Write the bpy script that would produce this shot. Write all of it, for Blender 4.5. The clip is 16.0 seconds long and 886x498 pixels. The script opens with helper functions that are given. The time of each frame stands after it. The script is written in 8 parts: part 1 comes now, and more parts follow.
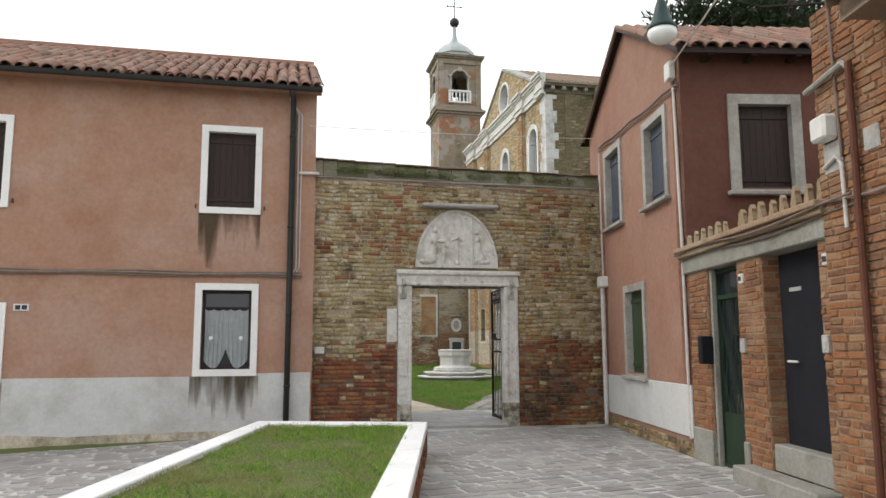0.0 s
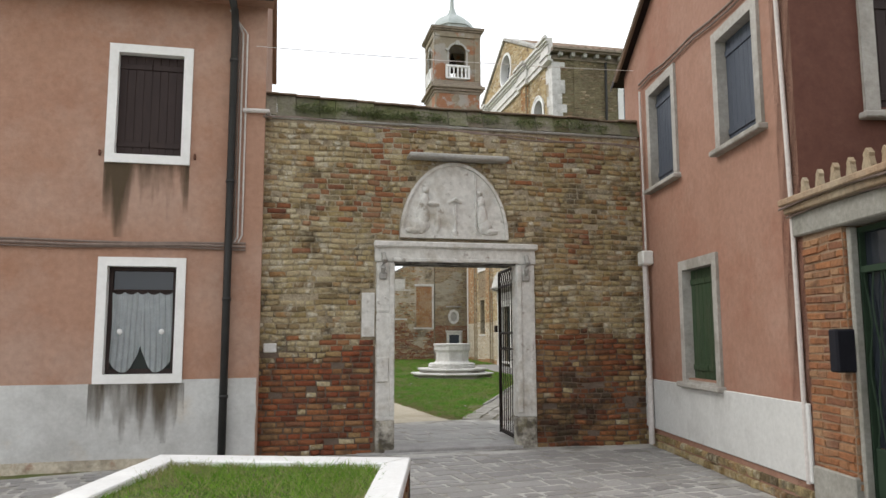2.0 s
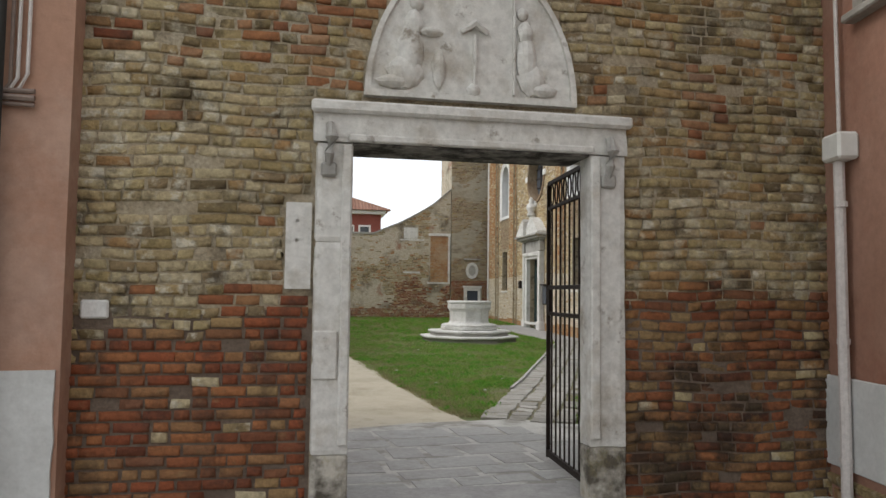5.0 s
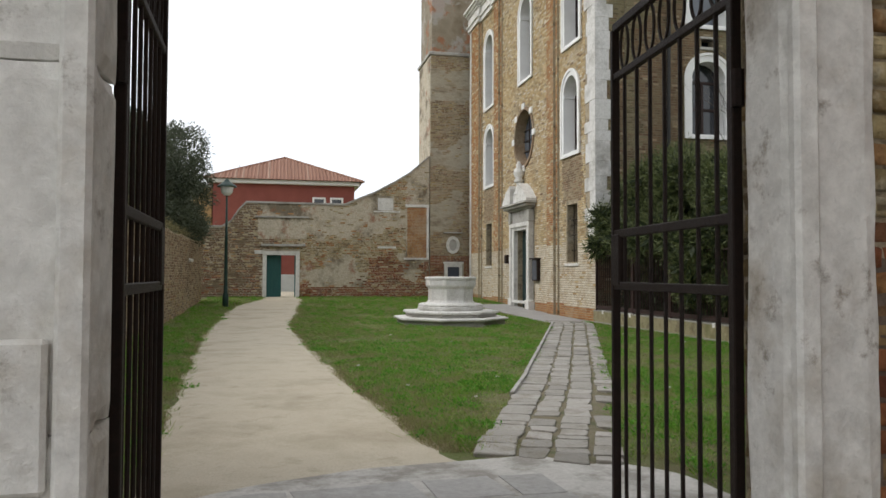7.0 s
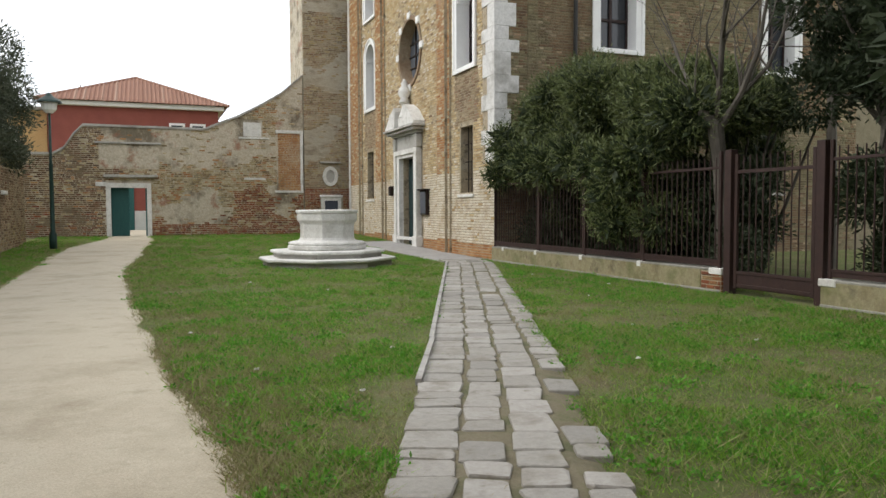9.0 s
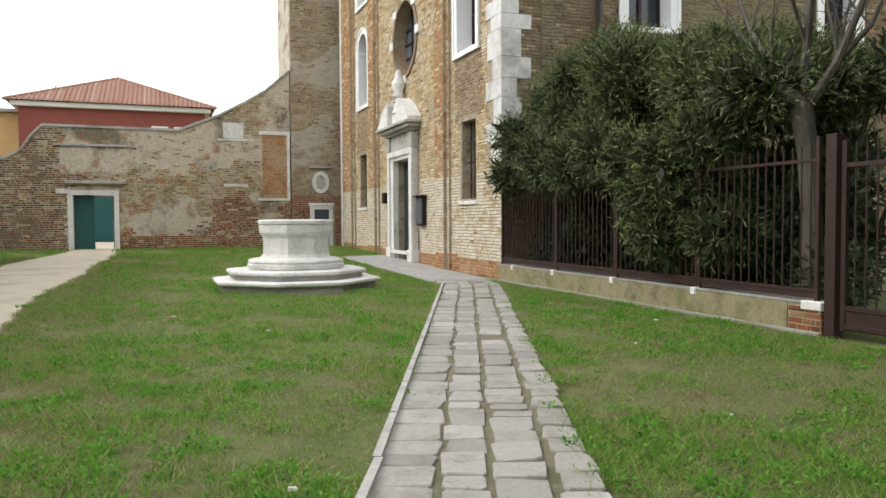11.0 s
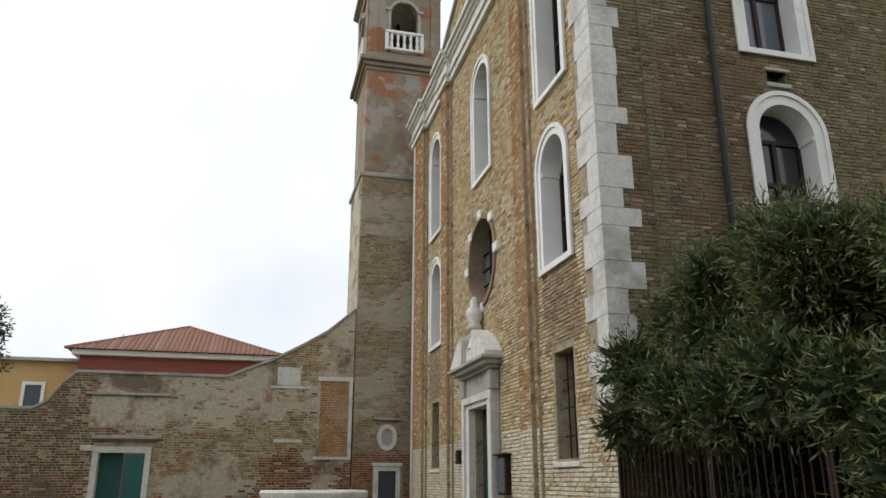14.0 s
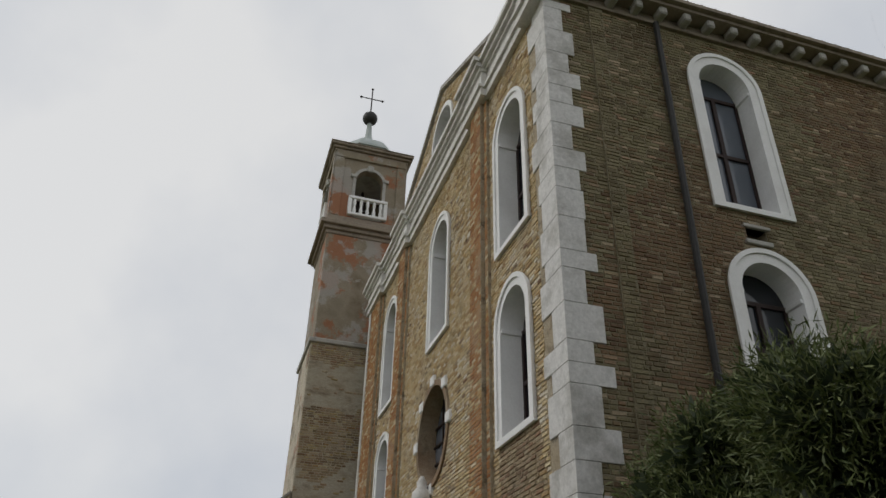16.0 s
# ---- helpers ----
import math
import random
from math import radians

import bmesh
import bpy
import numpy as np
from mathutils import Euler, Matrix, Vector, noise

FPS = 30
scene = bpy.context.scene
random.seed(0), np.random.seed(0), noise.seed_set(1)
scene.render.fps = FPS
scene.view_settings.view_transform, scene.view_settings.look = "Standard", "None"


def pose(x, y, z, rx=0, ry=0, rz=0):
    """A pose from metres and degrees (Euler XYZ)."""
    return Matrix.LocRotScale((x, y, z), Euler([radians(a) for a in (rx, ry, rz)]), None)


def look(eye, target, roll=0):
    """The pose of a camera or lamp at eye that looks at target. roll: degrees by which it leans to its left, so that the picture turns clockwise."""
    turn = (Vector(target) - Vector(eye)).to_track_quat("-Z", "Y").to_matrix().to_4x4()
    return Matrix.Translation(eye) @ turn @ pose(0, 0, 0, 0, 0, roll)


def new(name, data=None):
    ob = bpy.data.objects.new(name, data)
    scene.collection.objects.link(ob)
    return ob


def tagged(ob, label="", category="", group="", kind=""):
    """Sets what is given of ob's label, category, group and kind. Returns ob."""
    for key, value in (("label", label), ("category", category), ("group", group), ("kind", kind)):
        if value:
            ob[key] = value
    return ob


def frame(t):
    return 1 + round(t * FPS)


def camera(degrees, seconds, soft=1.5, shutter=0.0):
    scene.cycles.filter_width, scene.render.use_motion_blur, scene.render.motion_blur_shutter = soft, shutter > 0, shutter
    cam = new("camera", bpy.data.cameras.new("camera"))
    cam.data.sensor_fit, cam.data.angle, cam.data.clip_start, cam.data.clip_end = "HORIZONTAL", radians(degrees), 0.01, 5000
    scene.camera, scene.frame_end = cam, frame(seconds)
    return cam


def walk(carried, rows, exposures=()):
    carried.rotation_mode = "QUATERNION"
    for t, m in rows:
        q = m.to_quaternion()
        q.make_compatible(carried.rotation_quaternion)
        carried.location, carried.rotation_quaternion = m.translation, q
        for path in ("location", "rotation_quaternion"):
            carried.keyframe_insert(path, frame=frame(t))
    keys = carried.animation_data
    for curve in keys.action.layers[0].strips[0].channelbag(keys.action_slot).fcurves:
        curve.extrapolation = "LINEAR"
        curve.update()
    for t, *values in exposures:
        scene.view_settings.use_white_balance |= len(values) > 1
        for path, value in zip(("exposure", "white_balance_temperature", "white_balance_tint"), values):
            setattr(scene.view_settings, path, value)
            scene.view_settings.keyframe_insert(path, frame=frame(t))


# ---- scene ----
cam = camera(61.5, 16.0)
PATH = [
    (0, (0.065, 0.804, 1.536), (0.483, 2.742, 1.797), -0.2),
    (0.5, (0.203, 1.55, 1.533), (0.634, 3.489, 1.767), -0.7),
    (1, (0.399, 2.417, 1.551), (0.855, 4.354, 1.753), 0.0),
    (1.5, (0.607, 3.183, 1.554), (1.029, 5.13, 1.737), -0.1),
    (2, (0.822, 4.037, 1.589), (1.247, 5.976, 1.83), -0.2),
    (2.5, (1.032, 4.799, 1.578), (1.442, 6.74, 1.834), -0.8),
    (3, (1.247, 5.684, 1.602), (1.676, 7.622, 1.846), 1.0),
    (3.5, (1.441, 6.431, 1.592), (1.858, 8.376, 1.801), 1.1),
    (4, (1.687, 7.263, 1.64), (2.085, 9.218, 1.788), 1.3),
    (4.2, (1.73, 7.591, 1.614), (2.118, 9.549, 1.737), 0.8),
    (6.3, (2.502, 10.973, 1.585), (2.861, 12.936, 1.712), 0.7),
    (6.5, (2.551, 11.316, 1.533), (2.907, 13.281, 1.64), -0.3),
    (6.6, (2.582, 11.547, 1.556), (2.96, 13.508, 1.662), 1.2),
    (7, (2.721, 12.248, 1.494), (3.151, 14.2, 1.562), 0.2),
    (7.5, (2.868, 13.12, 1.462), (3.315, 15.068, 1.445), -0.4),
    (8, (3.037, 13.855, 1.495), (3.625, 15.766, 1.412), -1.1),
    (8.5, (3.184, 14.549, 1.442), (3.924, 16.403, 1.331), -0.2),
    (10.8, (4.978, 18.134, 1.343), (5.682, 20.006, 1.302), -0.3),
    (11, (5.031, 18.377, 1.398), (5.743, 20.245, 1.321), -0.3),
    (11.5, (5.365, 19.173, 1.385), (6.055, 21.05, 1.358), 0.6),
    (12, (5.64, 19.967, 1.396), (6.357, 21.834, 1.426), 0.6),
    (12.5, (5.854, 20.62, 1.463), (6.535, 22.499, 1.535), 0.1),
    (13, (6.17, 21.316, 1.5), (6.77, 23.206, 1.756), -0.6),
    (13.5, (6.406, 21.907, 1.545), (6.905, 23.808, 1.918), 0.4),
    (14, (6.692, 22.545, 1.551), (7.155, 24.398, 2.145), 0.0),
    (14.5, (6.907, 23.043, 1.625), (7.402, 24.83, 2.374), 0.5),
    (15, (7.107, 23.536, 1.571), (7.616, 25.256, 2.457), 1.0),
    (15.5, (7.294, 23.944, 1.584), (7.813, 25.607, 2.567), 1.5),
    (16, (7.499, 24.3, 1.657), (7.986, 25.929, 2.711), 1.5),
]
EXPOSURES = [(0.0, 0.08), (2.0, 0.12), (2.5, -0.16), (3.0, -0.28), (3.5, -0.3), (4.2, -0.26), (6.5, 0.25), (7.0, -0.08), (7.5, -0.25), (8.0, -0.27), (8.5, -0.05), (11.0, 0.5), (12.5, 0.48), (13.5, 0.04), (14.0, -0.32), (14.7, -0.6), (15.5, -0.74), (16.0, -0.96)]
walk(cam, [(t, look(eye, target, roll)) for t, eye, target, roll in PATH], EXPOSURES)

# ---- world and light: an overcast day, brightest towards the west ----
world = bpy.data.worlds.new("overcast_sky")
scene.world = world
world.use_nodes = True
wn, wl = world.node_tree.nodes, world.node_tree.links
wn.clear()
SUN_ELEV, SUN_AZ = radians(42), radians(-75)
sky = wn.new("ShaderNodeTexSky")
sky.sky_type = "NISHITA"
sky.sun_disc = False
sky.sun_elevation, sky.sun_rotation = SUN_ELEV, SUN_AZ
sky_k = wn.new("ShaderNodeMix")
sky_k.data_type, sky_k.blend_type = "RGBA", "MULTIPLY"
sky_k.inputs["Factor"].default_value = 1.0
sky_k.inputs["B"].default_value = (0.13, 0.13, 0.13, 1)
wl.new(sky.outputs[0], sky_k.inputs["A"])
wco = wn.new("ShaderNodeTexCoord")
wno = wn.new("ShaderNodeTexNoise")
wno.inputs["Scale"].default_value, wno.inputs["Detail"].default_value = 2.2, 6.0
wl.new(wco.outputs["Generated"], wno.inputs["Vector"])
wra = wn.new("ShaderNodeValToRGB")
wra.color_ramp.elements[0].position, wra.color_ramp.elements[0].color = 0.3, (1.10, 1.16, 1.26, 1)
wra.color_ramp.elements[1].position, wra.color_ramp.elements[1].color = 0.62, (1.55, 1.55, 1.54, 1)
wl.new(wno.outputs[0], wra.inputs[0])
wmix = wn.new("ShaderNodeMix")
wmix.data_type = "RGBA"
wmix.inputs["Factor"].default_value = 0.88
wl.new(sky_k.outputs["Result"], wmix.inputs["A"])
wl.new(wra.outputs[0], wmix.inputs["B"])
wbg = wn.new("ShaderNodeBackground")
wbg.inputs["Strength"].default_value = 1.0
wl.new(wmix.outputs["Result"], wbg.inputs["Color"])
wout = wn.new("ShaderNodeOutputWorld")
wl.new(wbg.outputs[0], wout.inputs["Surface"])
sun_data = bpy.data.lights.new("sun", "SUN")
sun_data.energy, sun_data.angle, sun_data.color = 1.3, radians(25), (1.0, 0.96, 0.9)
sun = new("sun", sun_data)
sun.matrix_world = look((-30, 30, 40), (-30 + math.sin(radians(75)) * 10, 30 - math.cos(radians(75)) * 10, 40 - math.tan(SUN_ELEV) * 10))


# ---- materials ----
def ramp(nodes, stops):
    r = nodes.new("ShaderNodeValToRGB")
    els = r.color_ramp.elements
    while len(els) < len(stops):
        els.new(0.5)
    for e, (p, c) in zip(els, stops):
        e.position, e.color = p, (*c, 1)
    return r


def surface(name, colours, rough=0.85, grain=40.0, patch=1.2, patch_colour=None, patch_amount=0.5, patch_lo=0.5, patch_hi=0.65, bump=0.25, pick="noise", metal=0.0,
            stretch=(1, 1, 1), coat=0.0, grain_amount=0.35, patch2=None, thin=0.0):
    """A rough natural surface: a spread of colours, fine grain, larger stains and relief."""
    m = bpy.data.materials.new(name)
    m.use_nodes = True
    n, l = m.node_tree.nodes, m.node_tree.links
    bsdf = n["Principled BSDF"]
    geo = n.new("ShaderNodeNewGeometry")
    mp = n.new("ShaderNodeMapping")
    mp.inputs["Scale"].default_value = stretch
    l.new(geo.outputs["Position"], mp.inputs["Vector"])
    where = mp.outputs[0]

    def noise_at(scale, detail=5.0, rough_=0.6):
        t = n.new("ShaderNodeTexNoise")
        t.inputs["Scale"].default_value, t.inputs["Detail"].default_value, t.inputs["Roughness"].default_value = scale, detail, rough_
        l.new(where, t.inputs["Vector"])
        return t.outputs[0]

    k = len(colours)
    col = ramp(n, [(0.0 if k == 1 else i / (k - 1) * (0.5 if pick == "noise" else 1.0) + (0.25 if pick == "noise" else 0.0), c) for i, c in enumerate(colours)])
    if pick == "island":
        l.new(geo.outputs["Random Per Island"], col.inputs[0])
    elif pick == "object":
        oi = n.new("ShaderNodeObjectInfo")
        l.new(oi.outputs["Random"], col.inputs[0])
    else:
        l.new(noise_at(patch * 2.3), col.inputs[0])
    out = col.outputs[0]

    def blend(a, b, fac, kind="MIX"):
        x = n.new("ShaderNodeMix")
        x.data_type, x.blend_type = "RGBA", kind
        if isinstance(fac, float):
            x.inputs["Factor"].default_value = fac
        else:
            l.new(fac, x.inputs["Factor"])
        l.new(a, x.inputs["A"])
        if isinstance(b, tuple):
            x.inputs["B"].default_value = (*b, 1)
        else:
            l.new(b, x.inputs["B"])
        return x.outputs["Result"]

    def window(src, lo, hi, top):
        r = n.new("ShaderNodeMapRange")
        r.inputs["From Min"].default_value, r.inputs["From Max"].default_value, r.inputs["To Max"].default_value = lo, hi, top
        l.new(src, r.inputs["Value"])
        return r.outputs[0]

    if patch_colour:
        out = blend(out, patch_colour, window(noise_at(patch, 6.0, 0.65), patch_lo, patch_hi, patch_amount))
    if patch2:
        c2, s2, lo2, hi2, a2 = patch2
        out = blend(out, c2, window(noise_at(s2, 8.0, 0.7), lo2, hi2, a2))
    g = ramp(n, [(0.3, (0.55, 0.55, 0.55)), (0.7, (1.35, 1.35, 1.35))])
    gn = noise_at(grain, 6.0, 0.7)
    l.new(gn, g.inputs[0])
    out = blend(out, g.outputs[0], grain_amount, "MULTIPLY")
    l.new(out, bsdf.inputs["Base Color"])
    bsdf.inputs["Roughness"].default_value = rough
    bsdf.inputs["Metallic"].default_value = metal
    bsdf.inputs["Specular IOR Level"].default_value = 0.3
    bsdf.inputs["Coat Weight"].default_value = coat
    if thin:
        tl = n.new("ShaderNodeBsdfTranslucent")
        l.new(out, tl.inputs["Color"])
        ms = n.new("ShaderNodeMixShader")
        ms.inputs["Fac"].default_value = thin
        l.new(bsdf.outputs[0], ms.inputs[1])
        l.new(tl.outputs[0], ms.inputs[2])
        l.new(ms.outputs[0], n["Material Output"].inputs["Surface"])
    if bump:
        b = n.new("ShaderNodeBump")
        b.inputs["Strength"].default_value, b.inputs["Distance"].default_value = bump, 0.02
        l.new(gn, b.inputs["Height"])
        l.new(b.outputs[0], bsdf.inputs["Normal"])
    return m


def glass_dark(name, colour=(0.02, 0.024, 0.03), rough=0.08):
    m = bpy.data.materials.new(name)
    m.use_nodes = True
    b = m.node_tree.nodes["Principled BSDF"]
    b.inputs["Base Color"].default_value = (*colour, 1)
    b.inputs["Roughness"].default_value = rough
    b.inputs["Specular IOR Level"].default_value = 0.6
    return m


BRICK_OCHRE = surface("ochre_brick", [(0.13, 0.095, 0.05), (0.33, 0.25, 0.115), (0.39, 0.31, 0.16), (0.235, 0.165, 0.075), (0.43, 0.355, 0.205), (0.31, 0.23, 0.11), (0.30, 0.165, 0.07), (0.36, 0.275, 0.135)], pick="island", grain=26, patch=5.0, patch_colour=(0.45, 0.40, 0.29), patch_amount=0.8, patch_lo=0.5, patch_hi=0.62, bump=1.0, patch2=((0.055, 0.04, 0.025), 2.6, 0.52, 0.66, 0.8), grain_amount=0.8)
BRICK_RED = surface("red_brick", [(0.12, 0.04, 0.02), (0.27, 0.08, 0.033), (0.21, 0.06, 0.027), (0.31, 0.125, 0.05), (0.17, 0.055, 0.028), (0.31, 0.205, 0.095), (0.25, 0.075, 0.032), (0.27, 0.16, 0.072)], pick="island", grain=28, patch=3.0, patch_colour=(0.055, 0.035, 0.025), patch_amount=0.7, bump=0.8, grain_amount=0.7, patch2=((0.24, 0.155, 0.075), 5.0, 0.58, 0.68, 0.6))
BRICK_RED_PIECE = surface("red_brick_piece", [(0.12, 0.04, 0.02), (0.27, 0.08, 0.033), (0.21, 0.06, 0.027), (0.31, 0.125, 0.05), (0.17, 0.055, 0.028), (0.31, 0.205, 0.095), (0.25, 0.075, 0.032), (0.27, 0.16, 0.072)], pick="object", grain=28, patch=3.0, patch_colour=(0.055, 0.035, 0.025), patch_amount=0.7, bump=0.8, grain_amount=0.7, patch2=((0.24, 0.155, 0.075), 5.0, 0.58, 0.68, 0.6))
BRICK_DAMP = surface("damp_stained_brick", [(0.17, 0.055, 0.025), (0.26, 0.10, 0.04), (0.21, 0.12, 0.05), (0.28, 0.19, 0.09), (0.15, 0.05, 0.025), (0.24, 0.085, 0.035)], pick="island", grain=26, patch=1.9, patch_colour=(0.03, 0.022, 0.016), patch_amount=0.85, patch_lo=0.5, patch_hi=0.62, bump=0.9, grain_amount=0.8, patch2=((0.30, 0.17, 0.06), 4.0, 0.57, 0.68, 0.5))
MORTAR_WARM = surface("brown_mortar", [(0.20, 0.12, 0.07), (0.30, 0.21, 0.14), (0.24, 0.15, 0.09)], grain=70, patch=2.5, bump=0.6, grain_amount=0.5)
BRICK_CREAM = surface("cream_brick", [(0.39, 0.315, 0.175), (0.47, 0.395, 0.25), (0.33, 0.25, 0.13), (0.51, 0.445, 0.31), (0.37, 0.27, 0.13), (0.22, 0.16, 0.09)], pick="island", grain=26, patch=7.0, patch_colour=(0.56, 0.52, 0.42), patch_amount=0.8, patch_lo=0.53, patch_hi=0.62, bump=1.0, patch2=((0.07, 0.055, 0.035), 3.0, 0.54, 0.66, 0.8), grain_amount=0.8)
BRICK_ORANGE = surface("orange_brick", [(0.20, 0.085, 0.038), (0.30, 0.13, 0.055), (0.25, 0.105, 0.046), (0.33, 0.19, 0.10), (0.17, 0.075, 0.042), (0.28, 0.115, 0.05)], pick="island", grain=28, patch=1.4, patch_colour=(0.34, 0.26, 0.17), patch_amount=0.4, bump=0.7, grain_amount=0.7, patch2=((0.09, 0.045, 0.028), 3.0, 0.55, 0.68, 0.6))
BRICK_PALE = surface("pale_brick", [(0.60, 0.535, 0.42), (0.68, 0.62, 0.51), (0.54, 0.46, 0.335), (0.70, 0.655, 0.56), (0.57, 0.48, 0.345)], pick="island", grain=55, patch=1.5, patch_colour=(0.40, 0.27, 0.15), patch_amount=0.5, bump=0.5)
BRICK_GOLD = surface("golden_brick", [(0.52, 0.40, 0.215), (0.59, 0.475, 0.29), (0.42, 0.305, 0.15), (0.66, 0.565, 0.39), (0.50, 0.35, 0.17), (0.34, 0.225, 0.115)], pick="island", grain=55, patch=0.9, patch_colour=(0.50, 0.43, 0.32), patch_amount=0.6, bump=0.6, patch2=((0.17, 0.125, 0.07), 1.1, 0.54, 0.7, 0.65), grain_amount=0.5)
BRICK_RUST = surface("rust_brick", [(0.36, 0.17, 0.065), (0.42, 0.22, 0.09), (0.30, 0.13, 0.05), (0.46, 0.28, 0.13)], pick="island", grain=55, patch=1.2, patch_colour=(0.46, 0.36, 0.24), patch_amount=0.55, bump=0.5)
BRICK_BROWN = surface("brown_brick", [(0.25, 0.185, 0.11), (0.34, 0.265, 0.165), (0.20, 0.125, 0.075), (0.40, 0.325, 0.215), (0.28, 0.165, 0.10)], pick="island", grain=26, patch=0.8, patch_colour=(0.38, 0.33, 0.24), patch_amount=0.55, bump=0.6, patch2=((0.10, 0.075, 0.05), 0.9, 0.54, 0.66, 0.65), grain_amount=0.6)
BRICK_SOOT = surface("sooty_brown_brick", [(0.13, 0.085, 0.05), (0.19, 0.125, 0.07), (0.10, 0.06, 0.035), (0.24, 0.17, 0.10), (0.17, 0.075, 0.045)], pick="island", grain=26, patch=0.8, patch_colour=(0.26, 0.22, 0.15), patch_amount=0.4, bump=0.6, grain_amount=0.6)
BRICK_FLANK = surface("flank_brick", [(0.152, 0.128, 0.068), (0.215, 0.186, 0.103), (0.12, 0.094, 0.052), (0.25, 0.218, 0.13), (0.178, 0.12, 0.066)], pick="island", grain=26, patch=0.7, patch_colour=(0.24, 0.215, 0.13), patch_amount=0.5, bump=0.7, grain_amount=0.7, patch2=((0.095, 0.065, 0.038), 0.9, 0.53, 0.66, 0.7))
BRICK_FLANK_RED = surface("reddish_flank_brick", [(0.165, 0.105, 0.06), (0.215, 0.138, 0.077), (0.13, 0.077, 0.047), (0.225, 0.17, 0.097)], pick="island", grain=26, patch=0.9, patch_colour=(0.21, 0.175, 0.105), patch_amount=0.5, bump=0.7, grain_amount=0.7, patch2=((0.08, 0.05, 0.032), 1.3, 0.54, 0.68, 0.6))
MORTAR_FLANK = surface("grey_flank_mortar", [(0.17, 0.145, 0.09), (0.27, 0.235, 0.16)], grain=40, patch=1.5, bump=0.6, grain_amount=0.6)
MORTAR = surface("lime_mortar", [(0.20, 0.155, 0.095), (0.40, 0.335, 0.235), (0.30, 0.235, 0.15)], grain=40, patch=2.5, patch_colour=(0.44, 0.40, 0.32), patch_amount=0.6, bump=0.9, grain_amount=0.7, patch2=((0.06, 0.045, 0.03), 3.0, 0.53, 0.66, 0.7))
MORTAR_DARK = surface("damp_mortar", [(0.105, 0.075, 0.055), (0.19, 0.145, 0.11)], grain=40, patch=2.5, bump=0.6, grain_amount=0.6)
STONE = surface("istrian_stone", [(0.56, 0.55, 0.52), (0.70, 0.69, 0.66), (0.63, 0.62, 0.59)], rough=0.7, grain=25, patch=1.6, patch_colour=(0.33, 0.31, 0.28), patch_amount=0.55, patch_lo=0.5, patch_hi=0.72, bump=0.3, grain_amount=0.3, patch2=((0.45, 0.43, 0.39), 6.0, 0.5, 0.7, 0.6))
STONE_WARM = surface("worn_gate_stone", [(0.52, 0.50, 0.46), (0.64, 0.625, 0.585), (0.57, 0.55, 0.51)], rough=0.75, grain=14, patch=2.4, patch_colour=(0.33, 0.28, 0.21), patch_amount=0.7, patch_lo=0.5, patch_hi=0.68, bump=0.6, grain_amount=0.4, patch2=((0.16, 0.12, 0.08), 5.0, 0.59, 0.68, 0.75))
STONE_FOOT = surface("damp_blackened_stone", [(0.42, 0.39, 0.33), (0.52, 0.49, 0.43)], rough=0.8, grain=14, patch=3.2, patch_colour=(0.055, 0.045, 0.03), patch_amount=0.9, patch_lo=0.44, patch_hi=0.6, bump=0.6, grain_amount=0.5, patch2=((0.26, 0.22, 0.10), 4.0, 0.52, 0.66, 0.6))
REVEAL_DARK = surface("blotched_black_stone", [(0.05, 0.045, 0.04), (0.26, 0.245, 0.22), (0.12, 0.105, 0.09)], rough=0.85, grain=18, patch=3.0, patch_colour=(0.018, 0.015, 0.012), patch_amount=0.9, patch_lo=0.45, patch_hi=0.56, bump=0.9, grain_amount=0.6)
STONE_WHITE = surface("clean_white_stone", [(0.74, 0.74, 0.73), (0.82, 0.82, 0.81)], rough=0.65, grain=30, patch=1.0, patch_colour=(0.58, 0.57, 0.55), patch_amount=0.35, bump=0.12, grain_amount=0.15)
STONE_QUOIN = surface("grey_weathered_quoin", [(0.50, 0.495, 0.475), (0.64, 0.63, 0.61), (0.57, 0.56, 0.54)], rough=0.75, grain=18, patch=1.2, patch_colour=(0.25, 0.235, 0.20), patch_amount=0.65, patch_lo=0.5, patch_hi=0.68, bump=0.4, grain_amount=0.4)
STONE_GREY = surface("weathered_grey_stone", [(0.30, 0.29, 0.27), (0.42, 0.41, 0.38), (0.36, 0.34, 0.31)], grain=30, patch=1.3, patch_colour=(0.17, 0.155, 0.135), patch_amount=0.6, bump=0.35)
STONE_BROWN = surface("brown_weathered_stone", [(0.20, 0.165, 0.125), (0.28, 0.235, 0.185), (0.23, 0.185, 0.14)], grain=30, patch=1.3, patch_colour=(0.12, 0.10, 0.08), patch_amount=0.6, bump=0.35)
STONE_MOSS = surface("mossy_coping", [(0.15, 0.13, 0.09), (0.22, 0.20, 0.15), (0.10, 0.095, 0.06), (0.26, 0.235, 0.185), (0.14, 0.10, 0.065)], pick="object", grain=26, patch=2.2, patch_colour=(0.11, 0.125, 0.04), patch_amount=0.75, patch_lo=0.44, patch_hi=0.6, bump=0.8, grain_amount=0.7, patch2=((0.045, 0.04, 0.03), 4.0, 0.55, 0.66, 0.7))
STUCCO_PINK = surface("terracotta_pink_render", [(0.30, 0.155, 0.10), (0.37, 0.215, 0.15), (0.335, 0.185, 0.122)], grain=12, patch=0.5, patch_colour=(0.40, 0.275, 0.215), patch_amount=0.7, patch_lo=0.45, patch_hi=0.62, bump=0.25, grain_amount=0.3, patch2=((0.27, 0.115, 0.06), 0.9, 0.54, 0.7, 0.5))
